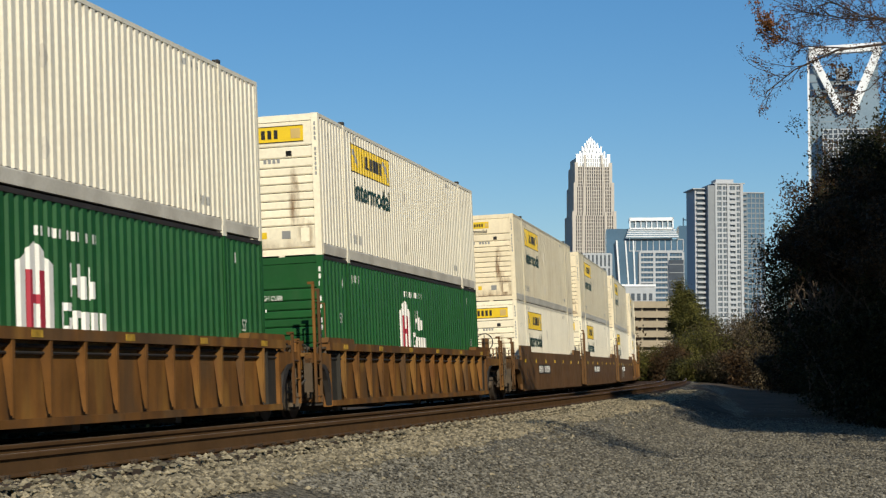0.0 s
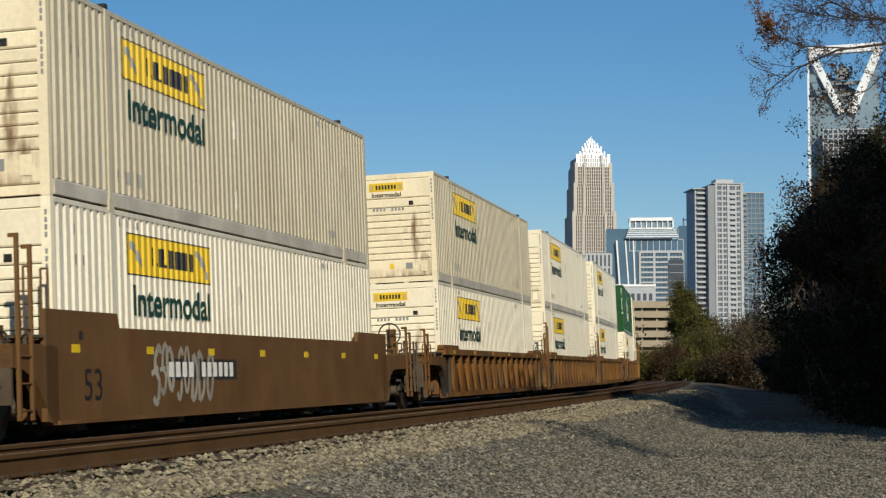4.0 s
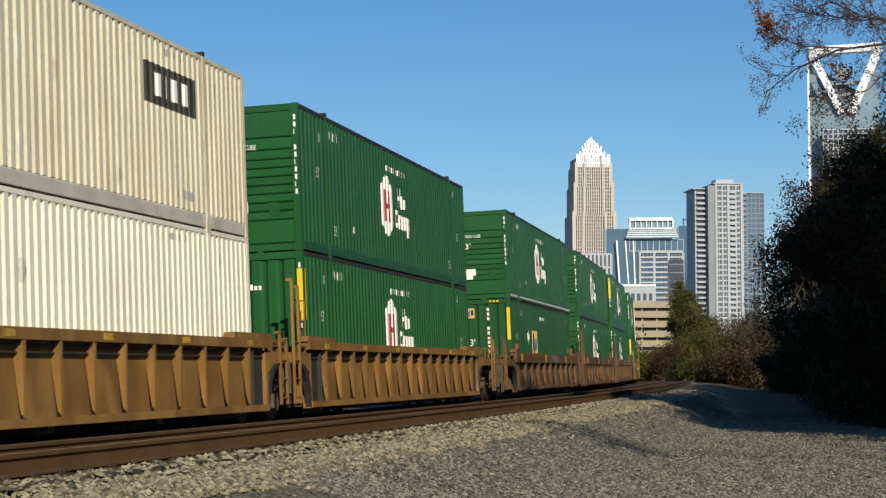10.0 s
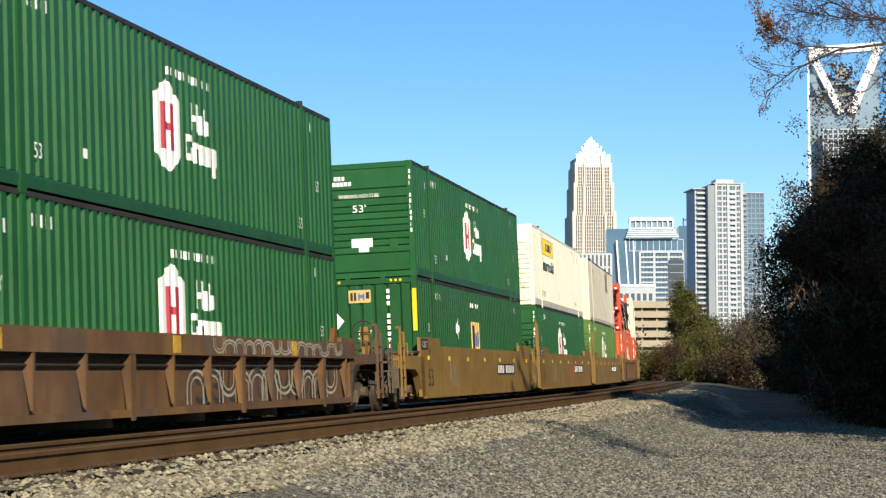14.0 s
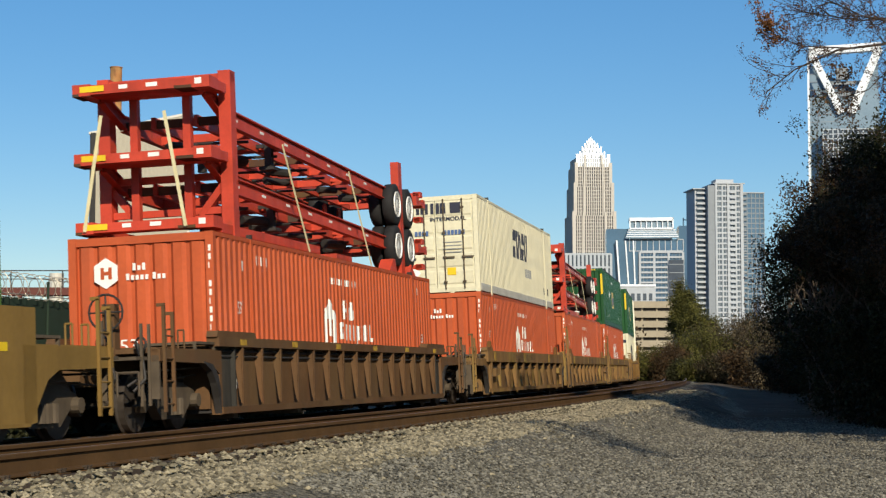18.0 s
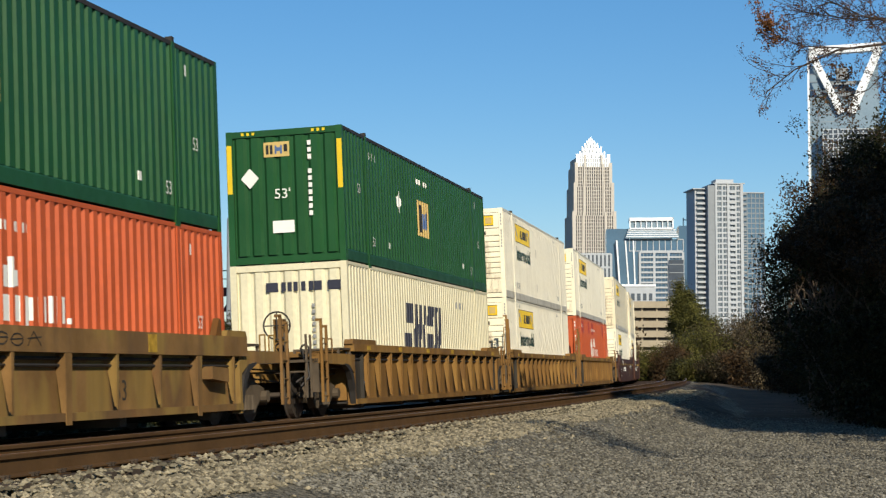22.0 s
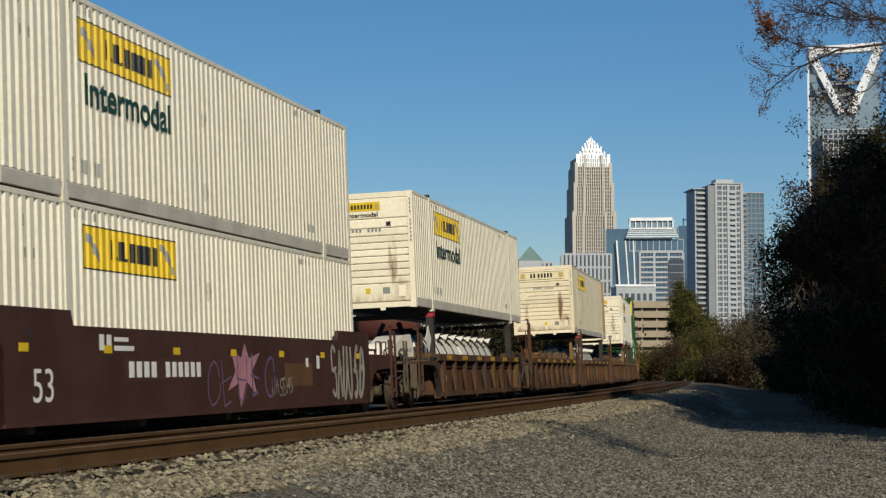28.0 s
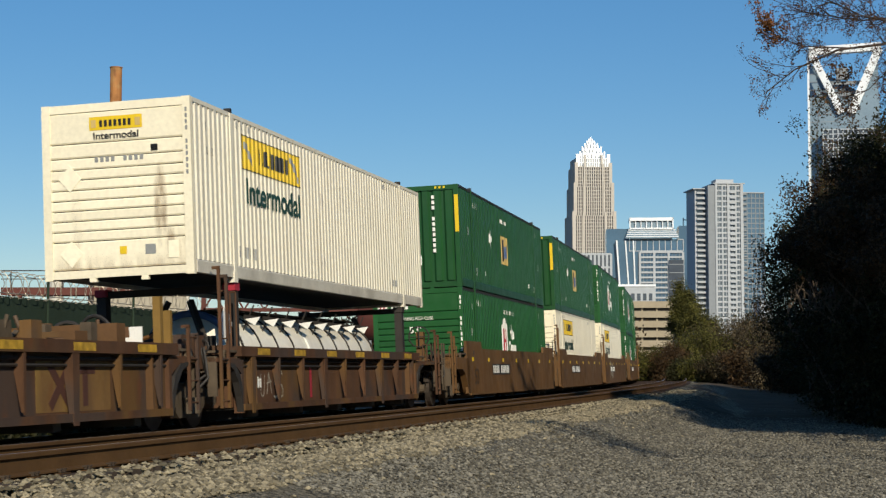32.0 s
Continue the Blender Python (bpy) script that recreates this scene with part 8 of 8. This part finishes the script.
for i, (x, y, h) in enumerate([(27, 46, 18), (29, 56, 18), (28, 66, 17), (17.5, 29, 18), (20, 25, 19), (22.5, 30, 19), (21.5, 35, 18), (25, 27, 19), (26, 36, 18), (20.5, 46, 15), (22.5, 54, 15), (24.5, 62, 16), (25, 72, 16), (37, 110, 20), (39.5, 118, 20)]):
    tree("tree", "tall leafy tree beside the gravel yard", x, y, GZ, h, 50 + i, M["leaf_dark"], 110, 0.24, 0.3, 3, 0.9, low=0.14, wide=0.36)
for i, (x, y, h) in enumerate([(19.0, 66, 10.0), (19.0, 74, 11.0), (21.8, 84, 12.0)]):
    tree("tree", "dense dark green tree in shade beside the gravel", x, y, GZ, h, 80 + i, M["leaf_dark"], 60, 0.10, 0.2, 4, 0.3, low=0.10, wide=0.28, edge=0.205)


def overhang():
    """The half-bare tree whose twigs hang in from above: trunk outside the view, limbs reaching towards the track."""
    rnd = random.Random(7)
    root = thing("tree", "half-bare autumn tree with brown leaves and thin twigs", "tree", "trees beside the railway")
    root.matrix_basis = pose(12.0, 20.5, GZ + 0.38)
    g, tips, rust = Geo(), [], []
    stem = Geo().rod((0, 0, -0.3), (-0.3, 0, 4.4), 0.19, 9, 0.13)
    g.rod((-0.3, 0, 4.4), (-0.1, 0.2, 8.0), 0.13, 8, 0.05)

    def twig(p, d, length, r, depth, out, droop):
        """A crooked twig that forks on alternate sides and ends in buds."""
        n = 4
        for i in range(n):
            q = p + d * (length / n)
            g.rod(p, q, r, 5, r * 0.86)
            p, r = q, r * 0.86
            d = (d + Vector((rnd.uniform(-.3, .3), rnd.uniform(-.3, .3), rnd.uniform(-.3, .3) - droop))).normalized()
            if depth > 0 and rnd.random() < 0.8:
                side = 1 if i % 2 else -1
                e = (d + Vector((rnd.uniform(-.5, .5), rnd.uniform(-.6, .6), side * rnd.uniform(0.4, 1.1)))).normalized()
                twig(p, e, length * rnd.uniform(0.40, 0.65), max(0.0022, r * 0.62), depth - 1, out, droop)
            if depth <= 1 and rnd.random() < 0.8:
                out.append(p.copy())

    # Each limb: the points that it bends through, its girth, and whether it still holds a cluster of rusty leaves.
    for pts, r, dense, hold in (
            (((-0.28, 0.0, 4.1), (-2.9, 0.05, 4.75), (-6.45, 0.0, 5.05), (-7.35, -0.1, 4.92), (-7.85, 0.0, 4.70), (-8.20, 0.1, 4.42)), 0.026, 1.0, 0),
            (((-0.28, 0.1, 4.3), (-3.2, 0.2, 5.05), (-6.3, 0.1, 5.22), (-7.05, 0.0, 5.35), (-7.55, 0.1, 5.62)), 0.026, 1.6, 0),
            (((-7.2, -0.05, 4.95), (-7.75, 0.05, 4.99), (-8.05, 0.1, 5.13), (-8.22, 0.1, 5.30)), 0.010, 2.2, 1),
            (((-0.2, 0.2, 5.0), (-3.0, 0.3, 5.45), (-6.0, 0.2, 5.42), (-7.0, 0.2, 5.33), (-7.9, 0.2, 5.46)), 0.022, 1.7, 0),
            (((-6.5, 0.0, 5.03), (-6.75, -0.1, 4.70), (-7.00, -0.1, 4.45), (-7.25, 0.0, 4.38)), 0.010, 1.2, 0),
            (((-0.2, -0.3, 5.2), (-3.0, -0.3, 5.2), (-5.9, -0.3, 5.12), (-6.6, -0.3, 4.95)), 0.022, 1.8, 0),
            (((-0.2, 0.3, 5.5), (-3.0, 0.2, 5.8), (-6.0, 0.2, 5.75), (-7.3, 0.2, 5.62)), 0.022, 1.8, 0),
            (((-0.2, 0.0, 4.6), (-3.0, -0.2, 4.85), (-5.8, -0.2, 4.80), (-6.3, -0.1, 4.62)), 0.020, 1.3, 0)):
        pts = [Vector(p) for p in pts]
        for i, (p, q) in enumerate(zip(pts, pts[1:])):
            ra, rb = r * (1 - 0.8 * i / (len(pts) - 1)), r * (1 - 0.8 * (i + 1) / (len(pts) - 1))
            g.rod(p, q, max(0.005, ra), 7, max(0.004, rb))
            run = (q - p).length
            for k in range(int(run * 6.0 * dense) + 1):
                f = rnd.random()
                at = p.lerp(q, f)
                if at.x > -5.2:
                    continue
                d = ((q - p).normalized() + Vector((rnd.uniform(-.3, .3), rnd.uniform(-.7, .7), rnd.uniform(-0.9, 1.1)))).normalized()
                near = hold and i > 0
                twig(at, d, rnd.uniform(0.22, 0.50) * (0.6 if hold else 1.0), 0.0060, 2, rust if near else tips, 0.03)
    part("trunk", stem, "bark", root)
    M["twig_bark"] = paint("dark_twig_bark", (0.050, 0.037, 0.030), 0.85, vary=0.3, scale=6.0)
    tagged(part("branchwork", g, "twig_bark", root), kind="stuff")
    tagged(part("crown", leaves(tips, 2, 0.022, 0.0135, np.random.default_rng(3)), M["leaf_brown"], root), kind="stuff")
    tagged(part("leaf_cluster", leaves(rust, 4, 0.030, 0.0155, np.random.default_rng(4)), M["leaf_rust"], root, "cluster of rusty orange leaves"), kind="stuff")
    return root


overhang()


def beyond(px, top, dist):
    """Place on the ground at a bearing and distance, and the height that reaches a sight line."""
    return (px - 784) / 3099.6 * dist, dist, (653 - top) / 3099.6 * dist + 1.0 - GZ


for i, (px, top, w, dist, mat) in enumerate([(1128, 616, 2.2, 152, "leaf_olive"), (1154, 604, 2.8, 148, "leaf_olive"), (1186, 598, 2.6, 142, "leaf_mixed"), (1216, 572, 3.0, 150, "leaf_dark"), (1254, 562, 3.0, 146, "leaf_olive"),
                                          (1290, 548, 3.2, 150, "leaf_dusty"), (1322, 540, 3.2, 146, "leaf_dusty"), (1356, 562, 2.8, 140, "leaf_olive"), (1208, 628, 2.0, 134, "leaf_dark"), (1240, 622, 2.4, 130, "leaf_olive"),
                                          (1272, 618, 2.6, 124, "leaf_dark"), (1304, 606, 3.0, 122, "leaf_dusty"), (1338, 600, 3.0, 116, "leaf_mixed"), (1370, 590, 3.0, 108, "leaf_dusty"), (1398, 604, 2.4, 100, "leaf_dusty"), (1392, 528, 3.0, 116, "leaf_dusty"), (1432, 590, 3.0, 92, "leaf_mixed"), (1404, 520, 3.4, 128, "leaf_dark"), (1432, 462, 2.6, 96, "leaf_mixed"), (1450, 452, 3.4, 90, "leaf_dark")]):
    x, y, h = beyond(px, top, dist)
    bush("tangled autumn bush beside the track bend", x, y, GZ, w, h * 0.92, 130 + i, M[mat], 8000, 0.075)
tree("tree", "slender olive green tree at the bend", 23.9, 172, GZ, 11.3, 171, M["leaf_olive"], 150, 0.085, 0.2, 3, 0.30, low=0.12, wide=0.13, squeeze=0.42)
tree("tree", "slender olive green tree at the bend", 25.6, 170, GZ, 8.2, 174, M["leaf_olive"], 120, 0.085, 0.2, 3, 0.30, low=0.12, wide=0.13, squeeze=0.5)
tree("tree", "bare brown tree at the bend", 29.2, 165, GZ, 7.4, 172, M["leaf_dusty"], 60, 0.07, 0.16, 3, 0.35, low=0.2, wide=0.3)
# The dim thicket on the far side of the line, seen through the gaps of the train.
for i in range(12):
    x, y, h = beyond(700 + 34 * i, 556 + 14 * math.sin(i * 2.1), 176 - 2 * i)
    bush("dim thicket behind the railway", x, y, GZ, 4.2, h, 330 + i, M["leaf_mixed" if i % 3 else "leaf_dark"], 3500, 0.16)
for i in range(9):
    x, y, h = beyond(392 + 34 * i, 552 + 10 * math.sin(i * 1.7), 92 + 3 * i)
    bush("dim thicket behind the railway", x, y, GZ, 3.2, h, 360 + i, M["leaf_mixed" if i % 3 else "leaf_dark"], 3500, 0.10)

# Low growth added along the line's far side, blocking sky light under the train.
for i in range(9):
    m = track_pose(10 + 5.2 * i, -5.0)
    bush("low growth added behind the railway to block sky light", m.translation.x, m.translation.y, -0.5, 4.6, 1.25 + 0.2 * math.sin(i * 2.3), 400 + i, M["leaf_dark"], 4200, 0.07)

motions()
